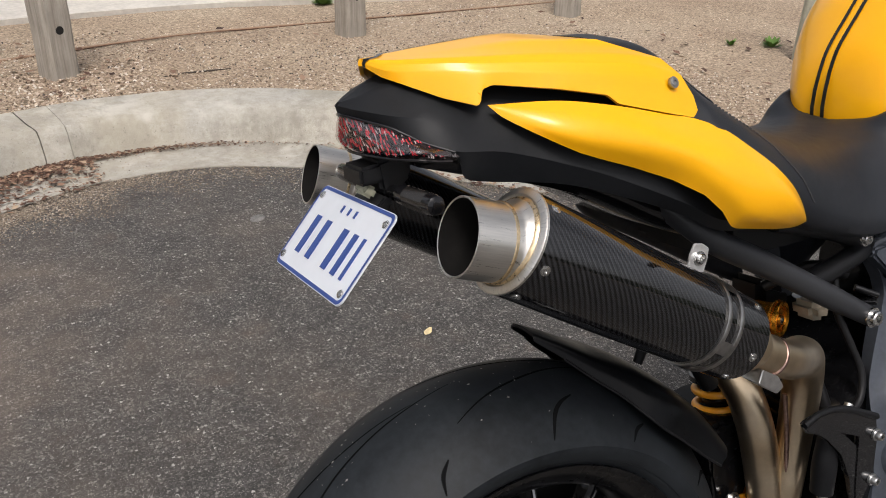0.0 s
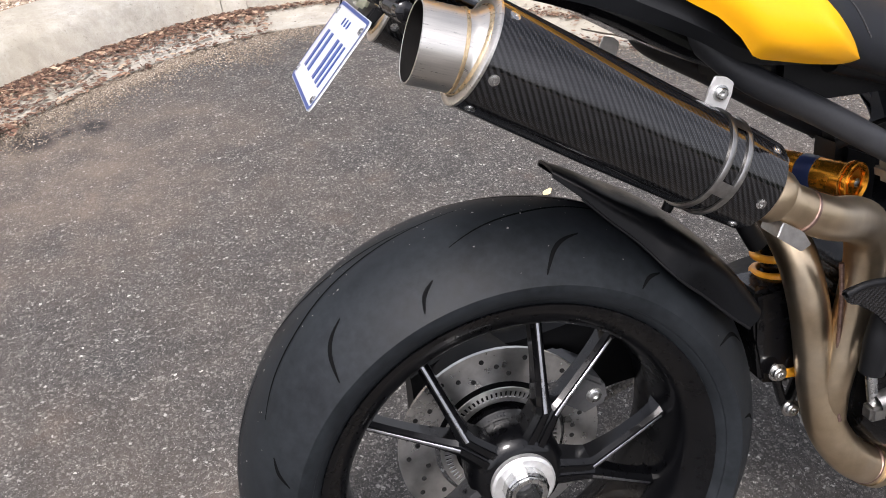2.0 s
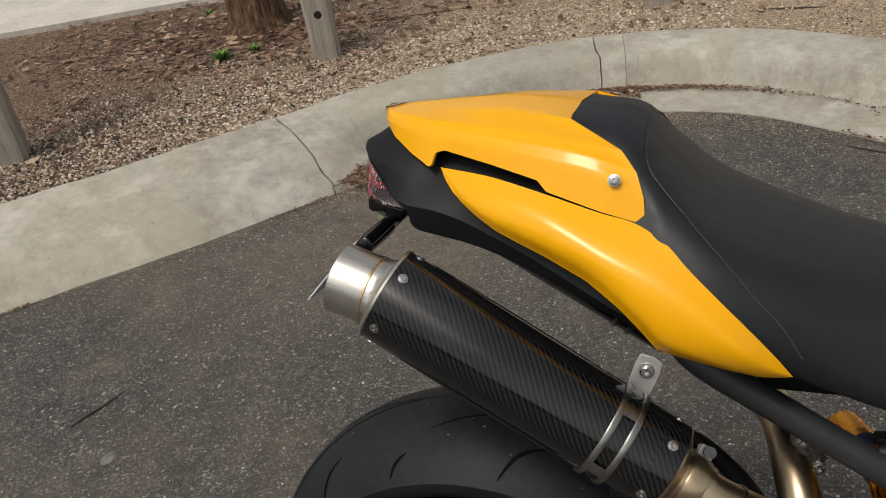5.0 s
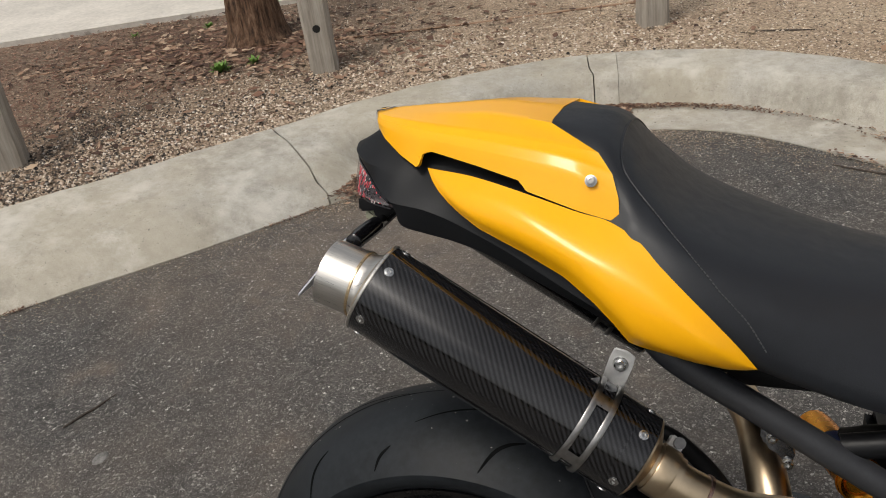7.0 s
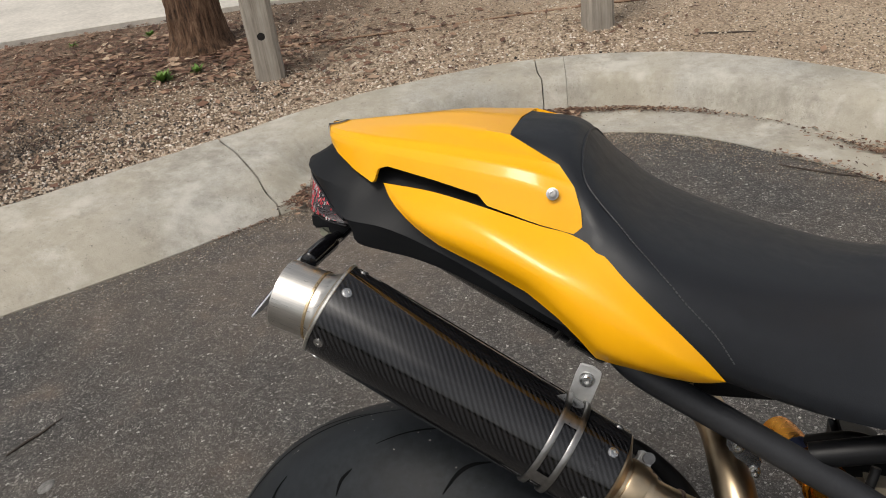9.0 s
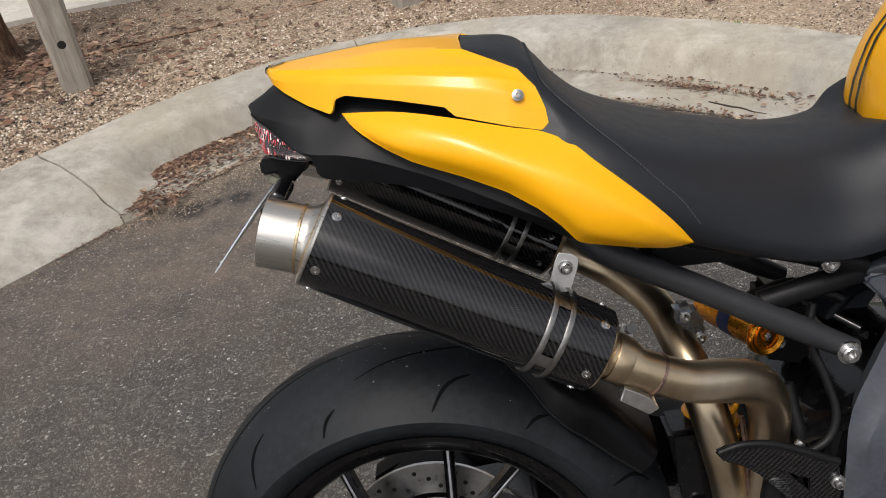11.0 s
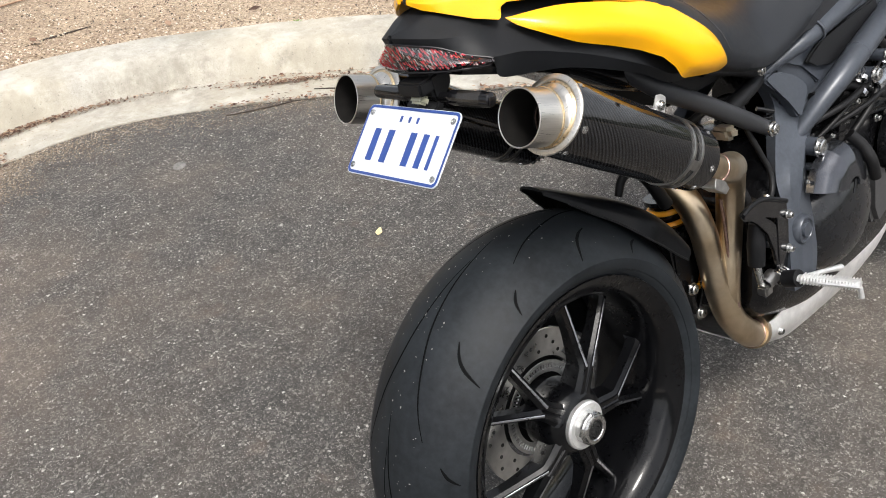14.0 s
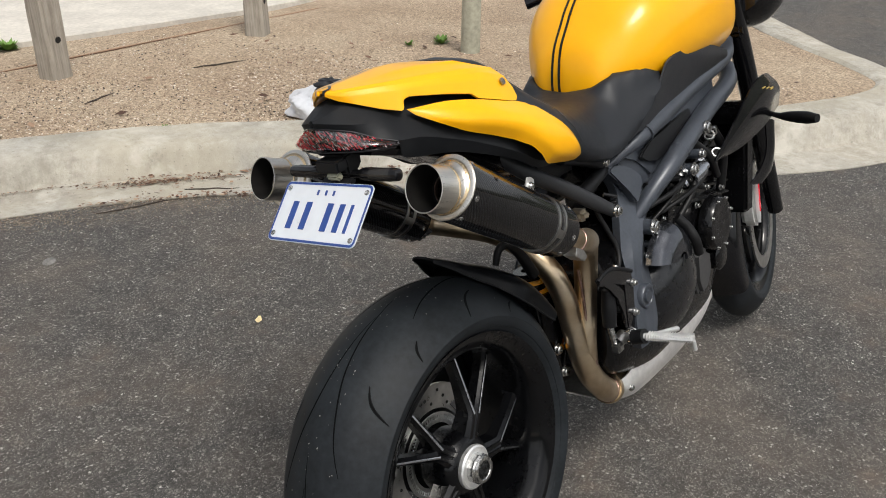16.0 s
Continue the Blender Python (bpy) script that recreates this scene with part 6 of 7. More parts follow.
part("overflow_bottle", bm, worn("dull_cream_plastic", (0.26, 0.225, 0.17), 0.5), bike, "cream plastic bottle end")

# heel guard, brake lever parts and footrest
bm = bmesh.new()
slab(bm, [(x, -0.152, z) for x, z in ((0.334, 0.212), (0.342, 0.2165), (0.3656, 0.2205), (0.405, 0.2145), (0.44, 0.2), (0.468, 0.186), (0.4705, 0.15), (0.466, 0.08), (0.458, 0.038), (0.442, 0.046), (0.437, 0.09), (0.4367, 0.13), (0.439, 0.168), (0.405, 0.183), (0.375, 0.19), (0.345, 0.197))], (0, 0.007, 0), 0.0025)
slab(bm, [(x, -0.1505, z) for x, z in ((0.352, 0.196), (0.383, 0.179), (0.41, 0.15), (0.4245, 0.113), (0.432, 0.085), (0.441, 0.055), (0.445, 0.1), (0.443, 0.142), (0.432, 0.155), (0.418, 0.169), (0.4, 0.185), (0.37, 0.195))], (0, 0.0065, 0), 0.002)
uvl = bm.loops.layers.uv.verify()
for f in bm.faces:
    for lp in f.loops:
        lp[uvl].uv = (lp.vert.co.x, lp.vert.co.z)
heel = part("heel_guard", bm, CARBON, bike, "carbon fibre heel guard")
tube("guard_rib", [(0.338, -0.1515, 0.211), (0.366, -0.1515, 0.2185), (0.405, -0.1515, 0.2125), (0.467, -0.1515, 0.184)], 0.0042, BLACK_PLASTIC, heel, n=10, steps=20)
tube("master_cylinder", [(0.408, -0.13, 0.165), (0.405, -0.13, 0.13), (0.402, -0.13, 0.09)], [0.012, 0.0155, 0.014], BLACK_PLASTIC, bike, "black rear master cylinder", 18, 12)
tube("push_rod", [(0.402, -0.13, 0.09), (0.404, -0.135, 0.06), (0.406, -0.14, 0.04)], 0.0065, CHROME, bike, "zinc push rod", 12, 8)
bm = bmesh.new()
block(bm, (0.403, -0.142, 0.045), (0.022, 0.02, 0.02), None, 0.004)
lathe(bm, [(0, 0.013), (0.03, 0.013)], (0.405, -0.14, 0.052), (0.75, 0, 0.15), 18)
part("lever_joint", bm, CLAMP_STEEL, bike, "bright brake lever joint")
bm = bmesh.new()
for k in range(4):
    lathe(bm, [(0.006 * k, 0.0145), (0.006 * k + 0.002, 0.0155), (0.006 * k + 0.004, 0.0145)], (0.428, -0.15, 0.055), (0.9, -0.2, 0.1), 18)
part("return_spring", bm, CHROME, bike, "small coil spring")
tube("brake_lever", [(0.43, -0.165, 0.05), (0.48, -0.178, 0.042), (0.53, -0.184, 0.03), (0.575, -0.188, 0.016)], [0.006, 0.005, 0.0045, 0.006], SILVER, bike, "alloy rear brake lever", 12, 24)
bm = bmesh.new()
sweep(bm, [(0.43, -0.165, 0.058), (0.428, -0.19, 0.066)], 0.015, 16, 6)
part("peg_mount", bm, BLACK_PLASTIC, bike, "black footrest mount")
bm = bmesh.new()
sweep(bm, [(0.428, -0.188, 0.066), (0.436, -0.23, 0.0665), (0.446, -0.283, 0.067)], [0.0085, 0.0095, 0.009], 12, 14, squash=0.62)
peg = part("footrest", bm, SILVER, bike, "ribbed silver footrest")
for k in range(18):
    y = -0.196 - 0.0048 * k
    bm = bmesh.new()
    block(bm, (0.430 + 0.019 * k / 18, y, 0.0665), (0.021, 0.0026, 0.0135), None, 0.0007)
    part("peg_rib", bm, SILVER, peg)
tube("peg_feeler", [(0.446, -0.281, 0.062), (0.448, -0.283, 0.043)], 0.0045, SILVER, peg, n=10, steps=5)

# aluminium belly guard over the collector
bm = bmesh.new()
rings = []
for x, w, zt, zb in ((0.470, 0.082, -0.085, -0.128), (0.51, 0.095, -0.080, -0.140), (0.56, 0.1, -0.064, -0.150), (0.68, 0.104, -0.058, -0.152), (0.80, 0.106, -0.052, -0.148), (0.90, 0.105, -0.05, -0.135), (0.96, 0.1, -0.045, -0.11)):
    rings.append([(x, -w, zt), (x, -w - 0.004, (zt + zb) / 2), (x, -w * 0.88, zb + 0.008), (x, -w * 0.7, zb), (x, w * 0.7, zb), (x, w * 0.88, zb + 0.008), (x, w + 0.004, (zt + zb) / 2), (x, w, zt)])
skin(bm, rings, 40, 40, 0.003, (0, 0, 1))
guard = part("belly_guard", bm, GUARD, bike, "brushed aluminium belly guard")
for x, z in ((0.518, -0.112), (0.70, -0.072), (0.875, -0.07)):
    bolt(guard, (x, -0.1 if x < 0.6 else -0.1075, z), (0, -1, 0), 0.006, 0.005, "guard_bolt")
bm = bmesh.new()
sweep(bm, [(0.48, -0.066, -0.105), (0.6, -0.02, -0.11), (0.95, 0, -0.09)], [0.03, 0.05, 0.045], 24, 20)
part("collector", bm, PIPE, bike, "tinted steel exhaust collector")
turned("flange_ring", [(-0.008, 0.026), (-0.008, 0.033), (0.006, 0.033), (0.006, 0.026)], (0.478, -0.067, -0.1), (0.8, 0.1, -0.5), PIPE, bike, "rusty pipe flange", 28)

# ---- front end ----
for s in (-1, 1):
    bm = bmesh.new()
    skin(bm, [[(0.866, s * 0.172, 0.302), (0.95, s * 0.19, 0.372), (1.036, s * 0.2, 0.432), (1.11, s * 0.2, 0.445), (1.2, s * 0.18, 0.43)],
              [(0.868, s * 0.172, 0.296), (0.97, s * 0.194, 0.338), (1.07, s * 0.206, 0.372), (1.15, s * 0.206, 0.39), (1.245, s * 0.19, 0.39)],
              [(0.90, s * 0.165, 0.290), (1.0, s * 0.18, 0.295), (1.09, s * 0.185, 0.305), (1.17, s * 0.188, 0.32), (1.27, s * 0.18, 0.338)]], 36, 18, 0.004, (0, -s, 0))
    shroud = part("radiator_shroud", bm, GLOSS_BLACK, bike, "gloss black radiator shroud with small gold script bars")
    for k in range(3):
        bm = bmesh.new()
        block(bm, (1.088 + 0.026 * k, s * 0.2072, 0.417 - 0.006 * k), (0.019, 0.002, 0.0028 if k < 2 else 0.005), None, 0)
        part("script_bar", bm, worn("gold_ink", (0.5, 0.36, 0.08), 0.4), shroud, smooth=False)
    tube("front_indicator", [(1.23, s * 0.175, 0.322), (1.215, s * 0.2, 0.32), (1.205, s * 0.222, 0.3205), (1.195, s * 0.25, 0.321), (1.178, s * 0.287, 0.322), (1.172, s * 0.302, 0.3225)], [0.006, 0.0075, 0.0125, 0.015, 0.0155, 0.0105], BLACK_PLASTIC, bike, "stubby black front indicator", 14, 24)
    bm = bmesh.new()
    skin(bm, [[(1.195, s * 0.17, 0.32), (1.235, s * 0.178, 0.305), (1.275, s * 0.165, 0.28)], [(1.205, s * 0.168, 0.235), (1.24, s * 0.174, 0.225), (1.28, s * 0.16, 0.20)], [(1.175, s * 0.158, 0.185), (1.225, s * 0.164, 0.172), (1.28, s * 0.15, 0.155)], [(1.12, s * 0.15, 0.165), (1.19, s * 0.156, 0.15), (1.255, s * 0.14, 0.14)]], 20, 14, 0.004, (0, -s, 0))
    part("radiator_side", bm, GLOSS_BLACK, bike, "gloss black radiator side panel")
bm = bmesh.new()
block(bm, (1.135, 0, 0.235), (0.05, 0.30, 0.28), Matrix.Rotation(0.12, 4, "Y"), 0.008)
rad = part("radiator", bm, ENGINE, bike, "black radiator")
for k in range(22):
    bm = bmesh.new()
    block(bm, (1.11 + 0.0, 0, 0.11 + 0.0115 * k), (0.01, 0.26, 0.003), None, 0)
    part("radiator_fin", bm, GLOSS_BLACK, rad, smooth=False)
STEER = pose(1.265, 0, 0.35) @ Matrix.Rotation(radians(-22.9), 4, "Y") @ Matrix.Rotation(radians(FRONT_TURN), 4, "Z") @ Matrix.Rotation(radians(22.9), 4, "Y") @ pose(-1.265, 0, -0.35)
front = new("front_end")
front.parent = bike
front.matrix_local = STEER
front.empty_display_size = 0.05
FX, FZ = 1.425, -0.02
bm = bmesh.new()
lathe(bm, [(a * 0.58, r - 0.001) for a, r in RIM], (FX, 0, FZ), (0, 1, 0), 80)
lathe(bm, [(-0.05, 0.018), (-0.05, 0.035), (0.05, 0.035), (0.05, 0.018)], (FX, 0, FZ), (0, 1, 0), 32)
part("front_wheel", bm, WHEEL_BLACK, front, "black alloy front wheel")
for k in range(5):
    for da in (-14, 14):
        a = radians(72 * k + 20)
        bm = bmesh.new()
        sweep(bm, [(FX + 0.03 * math.cos(a), 0, FZ + 0.03 * math.sin(a)), (FX + 0.205 * math.cos(a + radians(da)), 0, FZ + 0.205 * math.sin(a + radians(da)))], 0.0085, 8, 5)
        part("front_spoke", bm, WHEEL_BLACK, front)
bm = bmesh.new()
lathe(bm, tyre_profile(0.300, 0.122, 0.25, 0.229), (FX, 0, FZ), (0, 1, 0), 120)
part("front_tyre", bm, RUBBER, front, "black front tyre")
for s in (-1, 1):
    bm = bmesh.new()
    lathe(bm, [(s * 0.062, 0.125), (s * 0.062, 0.16), (s * 0.067, 0.16), (s * 0.067, 0.125), (s * 0.062, 0.125)], (FX, 0, FZ), (0, 1, 0), 60)
    part("front_disc", bm, DISC, front, "steel front brake disc")
    bm = bmesh.new()
    sweep(bm, [(FX + 0.03, s * 0.1, FZ), (FX - 0.09, s * 0.1, FZ + 0.28), (1.23, s * 0.1, 0.50), (1.17, s * 0.1, 0.62)], [0.022, 0.026, 0.027, 0.026], 20, 30)
    part("fork_leg", bm, GLOSS_BLACK, front, "black fork leg")
    bm = bmesh.new()
    slab(bm, [(FX - 0.2, s * 0.055, FZ + 0.135), (FX - 0.14, s * 0.055, FZ + 0.15), (FX - 0.122, s * 0.055, FZ + 0.06), (FX - 0.15, s * 0.055, FZ + 0.01), (FX - 0.2, s * 0.055, FZ + 0.03), (FX - 0.212, s * 0.055, FZ + 0.08)], (0, s * 0.04, 0), 0.008)
    part("front_caliper", bm, SILVER, front, "silver front brake caliper")
    bm = bmesh.new()
    block(bm, (FX - 0.148, s * 0.097, FZ + 0.092), (0.0045, 0.003, 0.08), Matrix.Rotation(0.2, 4, "Y"), 0.001)
    part("caliper_stripe", bm, RED, front, "red stripe on the caliper")
bm = bmesh.new()
fen = []
for yy, dr in ((-0.068, -0.03), (-0.06, 0.0), (-0.03, 0.012), (0, 0.015), (0.03, 0.012), (0.06, 0.0), (0.068, -0.03)):
    fen.append([(FX + (0.312 + dr) * math.cos(radians(th)), yy, FZ + (0.312 + dr) * math.sin(radians(th))) for th in (205, 185, 160, 135, 110, 85, 60)])
skin(bm, fen, 40, 24, 0.003, (0, 0, -1))
part("front_fender", bm, GLOSS_BLACK, front, "gloss black front fender")
bm = bmesh.new()
rows = lathe(bm, [(-0.09, 0.02), (-0.085, 0.06), (-0.05, 0.085), (0, 0.095), (0.02, 0.095), (0.02, 0.08)], (1.30, -0.115, 0.62), (1, 0, -0.15), 36)
cap(bm, rows[0])
part("headlight", bm, GLOSS_BLACK, front, "round black headlight shell")
bm = bmesh.new()
rows = lathe(bm, [(-0.09, 0.02), (-0.085, 0.06), (-0.05, 0.085), (0, 0.095), (0.02, 0.095), (0.02, 0.08)], (1.30, 0.115, 0.62), (1, 0, -0.15), 36)
cap(bm, rows[0])
part("headlight", bm, GLOSS_BLACK, front, "round black headlight shell")
tube("handlebar", [(1.05, -0.38, 0.70), (1.1, -0.25, 0.725), (1.16, -0.1, 0.72), (1.16, 0.1, 0.72), (1.1, 0.25, 0.725), (1.05, 0.38, 0.70)], 0.014, GLOSS_BLACK, front, "black handlebar", 16, 50)
bm = bmesh.new()
block(bm, (1.18, 0, 0.60), (0.08, 0.24, 0.03), Matrix.Rotation(0.4, 4, "Y"), 0.008)
block(bm, (1.215, 0, 0.52), (0.08, 0.24, 0.03), Matrix.Rotation(0.4, 4, "Y"), 0.008)
part("fork_yoke", bm, ENGINE, front, "black fork yokes")

# hoses, clips and unions crowding the engine's right side
random.seed(13)
for a, b, c, r in (((0.60, -0.13, 0.27), (0.68, -0.155, 0.285), (0.80, -0.15, 0.30), 0.006), ((0.66, -0.13, 0.24), (0.75, -0.16, 0.262), (0.86, -0.15, 0.27), 0.005), ((0.62, -0.12, 0.31), (0.72, -0.14, 0.30), (0.83, -0.15, 0.25), 0.008), ((0.80, -0.15, 0.36), (0.86, -0.16, 0.31), (0.92, -0.15, 0.25), 0.009), ((0.93, -0.14, 0.36), (0.95, -0.155, 0.30), (0.96, -0.14, 0.20), 0.011), ((0.41, -0.02, 0.33), (0.45, -0.06, 0.36), (0.5, -0.07, 0.34), 0.007), ((0.44, -0.07, 0.24), (0.45, -0.1, 0.15), (0.44, -0.1, 0.06), 0.008)):
    tube("hose", [a, b, c], r, HOSE, bike, "black hose", 10, 16)
for k in range(9):
    p = (random.uniform(0.7, 0.95), -0.152, random.uniform(0.2, 0.36))
    turned("hose_clip", [(-0.004, 0.009), (-0.004, 0.012), (0.004, 0.012), (0.004, 0.009)], p, (random.uniform(-1, 1), 0.2, random.uniform(-1, 1)), random.choice((CHROME, ENGINE_GREY, CHROME)), bike, n=16)
for x, z in ((0.70, 0.33), (0.88, 0.30), (0.92, 0.22), (0.78, 0.22), (0.84, 0.245)):
    bolt(bike, (x, -0.157, z), (0, -1, 0.1), 0.005, 0.008, "engine_bolt")
bm = bmesh.new()
lathe(bm, [(-0.02, 0.012), (-0.02, 0.018), (0.025, 0.018), (0.03, 0.012), (0.045, 0.012)], (0.80, -0.15, 0.285), (0.9, -0.1, 0.2), 20)
part("hose_union", bm, ENGINE_GREY, bike, "grey hose union")
for p, q in (((0.48, -0.10, 0.335), (0.50, -0.118, 0.325)), ((0.495, -0.09, 0.31), (0.51, -0.11, 0.312))):
    tube("rearset_lug", [p, q], 0.0045, ENGINE, bike, "dark lug", 12, 5)

# ---- roadside things ----
def post(x, y, h=0.95, w=0.125, tilt=(0, 0)):
    """A square weathered timber bollard with a drilled hole and a chamfered top."""
    bm = bmesh.new()
    z0 = 0.05
    rings = []
    for z, k in ((z0, 1.03), (0.3, 1.0), (h - 0.03, 1.0), (h, 0.8)):
        a = w / 2 * k
        c = a * 0.75
        rings.append([(a, -c, z), (a, c, z), (c, a, z), (-c, a, z), (-a, c, z), (-a, -c, z), (-c, -a, z), (c, -a, z)])
    loft(bm, rings, nu=30)
    for v in bm.verts:
        v.co.x += 0.004 * noise.noise(v.co * 7 + Vector((x, y, 0)))
        v.co.y += 0.004 * noise.noise(v.co * 7 + Vector((y, x, 5)))
    base = tagged(new("bollard"), "weathered grey timber bollard set in the gravel bed", "bollard", "timber bollards round the bay")
    base.matrix_world = pose(x, y, 0, tilt[0], tilt[1], random.uniform(0, 40))
    part("post_body", bm, WOOD, base)
    turned("drilled_hole", [(0, 0.0), (0, 0.017), (0.006, 0.0185)], (0, -w / 2 - 0.0015, 0.32), (0, 1, 0), DARK, base, n=16)
    return base


random.seed(11)
for x, y in ((-2.40, 1.62), (-1.545, 2.70), (-0.14, 3.26), (1.29, 3.53), (2.68, 3.56), (-3.3, 0.4)):
    post(x, y, tilt=(random.uniform(-2, 2), random.uniform(-2, 2)))
bm = bmesh.new()
rows = lathe(bm, [(0.05, 0.058), (0.4, 0.056), (1.05, 0.056), (1.08, 0.05)], (3.16, 2.24, 0), (0, 0, 1), 24)
cap(bm, rows[-1])
tagged(part("round_post", bm, worn("pale_green_timber", (0.33, 0.32, 0.25), 0.85, scale=40, spread=0.2, relief=0.002)), "pale grey-green round post in the gravel bed", "bollard")

# tree at the bed's edge
tree = tagged(new("tree"), "rough brown-barked tree standing in leaf-strewn soil", "tree")
tree.location = (-2.15, 3.17, 0.09)
bm = bmesh.new()
rings = []
for z, r in ((-0.05, 0.22), (0.04, 0.165), (0.15, 0.135), (0.5, 0.118), (1.2, 0.105), (2.0, 0.09), (2.8, 0.065), (3.6, 0.03)):
    rings.append([(r * (1 + 0.16 * noise.noise(Vector((math.cos(a) * 1.3, math.sin(a) * 1.3, z * 0.9)))) * math.cos(a) + 0.05 * z * 0.3, r * (1 + 0.16 * noise.noise(Vector((math.sin(a) * 1.3, math.cos(a) * 1.3, z * 0.9 + 4)))) * math.sin(a), z) for a in np.linspace(0, 2 * math.pi, 120, endpoint=False)])
loft(bm, rings, nu=150)
for v in bm.verts:
    d = Vector((v.co.x, v.co.y, 0)).normalized()
    w = Vector((v.co.x * 26, v.co.y * 26, v.co.z * 3.2 + 0.7 * noise.noise(v.co * 4)))
    v.co += d * (0.022 * (0.5 - abs(noise.noise(w))) + 0.009 * noise.noise(w * 2.7))
part("trunk", bm, BARK, tree)
random.seed(21)
tips = []
for k in range(9):
    a, z0 = 2.4 * k, 2.0 + 0.18 * k
    end = Vector((0.05 + math.cos(a) * random.uniform(0.7, 1.3), math.sin(a) * random.uniform(0.7, 1.3), z0 + random.uniform(0.5, 1.1)))
    start = Vector((0.03, 0, z0))
    midp = start.lerp(end, 0.5) + Vector((0, 0, -0.08))
    tube("limb", [start, midp, end], [0.035, 0.022, 0.008], BARK, tree, n=8, steps=10)
    tips += [end, midp.lerp(end, 0.5), midp]
verts, faces = [], []
for k in range(5200):
    c = random.choice(tips) + Vector((random.gauss(0, 0.27), random.gauss(0, 0.27), random.gauss(0, 0.2)))
    d = Vector((random.uniform(-1, 1), random.uniform(-1, 1), random.uniform(-1.4, 0.3))).normalized()
    s = d.cross(Vector((random.random(), random.random(), 1))).normalized() * random.uniform(0.008, 0.013)
    l = random.uniform(0.05, 0.09)
    i = len(verts)
    verts += [tuple(c - d * l * 0.5), tuple(c + s), tuple(c + d * l * 0.5), tuple(c - s)]
    faces.append((i, i + 1, i + 2, i + 3))
me = bpy.data.meshes.new("crown")
me.from_pydata(verts, [], faces)
me.materials.append(LEAF)
crown_ob = new("crown", me)
crown_ob.parent = tree


# ---- small scatter ----
def scatter(name, material, places, make, label, category):
    """Many small pieces joined into one mesh of kind stuff."""
    verts, faces = [], []
    for p in places:
        v, f = make(p)
        i = len(verts)
        verts += v
        faces += [tuple(k + i for k in q) for q in f]
    me = bpy.data.meshes.new(name)
    me.from_pydata(verts, [], faces)
    me.materials.append(material)
    ob = new(name, me)
    return tagged(ob, label, category, kind="stuff")


OCT = [(0, 2, 4), (2, 1, 4), (1, 3, 4), (3, 0, 4), (2, 0, 5), (1, 2, 5), (3, 1, 5), (0, 3, 5)]


def pebble(p):
    x, y, z, r = p
    a = random.uniform(0, 6.3)
    ca, sa = math.cos(a), math.sin(a)
    out = []
    for u, v, w in ((1.2, 0, 0), (-1, 0.1, 0), (0, 0.8, 0), (0.1, -0.9, 0), (0.15, 0.1, 0.7), (0, 0, -0.5)):
        u, v, w = u * random.uniform(0.7, 1.2), v * random.uniform(0.7, 1.2), w * random.uniform(0.7, 1.3)
        out.append((x + r * (u * ca - v * sa), y + r * (u * sa + v * ca), z + r * w))
    return out, OCT


def shard(p):
    x, y, z, r = p
    a, tip = random.uniform(0, 6.3), random.uniform(-0.3, 0.5)
    d = Vector((math.cos(a), math.sin(a), tip * 0.4)) * r
    s = Vector((-math.sin(a), math.cos(a), random.uniform(-0.4, 0.4))) * r * random.uniform(0.2, 0.6)
    c = Vector((x, y, z + r * 0.12 + 0.001))
    return [tuple(c - d), tuple(c + s), tuple(c + d), tuple(c - s + Vector((0, 0, r * 0.1)))], [(0, 1, 2), (0, 2, 3)]


random.seed(5)


def along(i, off):
    """A place beside the kerb line, at random within one step of it."""
    i = max(1, min(i, len(EDGE_LINE) - 1))
    f = random.random()
    return (EDGE_LINE[i - 1] + OUT[i - 1] * off) * (1 - f) + (EDGE_LINE[i] + OUT[i] * off) * f



def bed_points(n, spread, near, far):
    """Places on the bed behind the kerb, denser near it."""
    out = []
    i0, i1 = int(np.searchsorted(RUN, at_edge(-2.6, 0.02))), int(np.searchsorted(RUN, at_edge(3.4, -0.2)))
    while len(out) < n:
        i = random.randint(i0, i1)
        d = 0.535 + random.random() ** spread * (far - near) + near
        p = along(i, d)
        if p[1] < 4.0 + 0.1 * noise.noise(Vector((p[0], p[1], 0))):
            out.append((float(p[0]) + random.uniform(-0.02, 0.02), float(p[1]) + random.uniform(-0.02, 0.02), d - 0.535))
    return out


def mulch_at(x, y):
    """How far a place lies inside the dark mulch round the tree (above 0: inside)."""
    d = -0.707 * (x + 1.44) + 0.707 * (y - 1.21) - 0.535
    s = -0.707 * (x + 1.44) - 0.707 * (y - 1.21)
    n = noise.noise(Vector((x * 1.5, y * 1.5, 9))) + 0.5 * noise.noise(Vector((x * 4, y * 4, 3)))
    return min(d - 0.62 + 0.16 * s - 0.3 * n if s > -2 else -1, 0.9 + s - 0.25 * n + 0.45)


stones = []
for x, y, d in bed_points(150000, 1.2, 0.0, 2.2):
    cover = noise.noise(Vector((x * 1.1, y * 1.1, 3)))
    # bare sand opens up towards the far right of the bed
    if x > 2.6 and random.random() < 0.93 or x > 0.3 and random.random() < 0.42 + 0.3 * cover:
        continue
    if d > 0.9 and random.random() < 0.35 - cover:
        continue
    if random.random() < min(0.85, 0.3 + 1.2 * mulch_at(x, y)):
        continue
    stones.append((x, y, 0.118 + 0.012 * noise.noise(Vector((x * 1.7, y * 1.7, 0))) + random.uniform(0, 0.006), random.choice((0.003, 0.004, 0.005, 0.006, 0.0075, 0.009)) * (1.0 if d < 0.5 and x < 0.2 else 0.75)))
DARK_PEBBLE = mat("dark_gravel_stone", (0.09, 0.08, 0.07), 0.9)
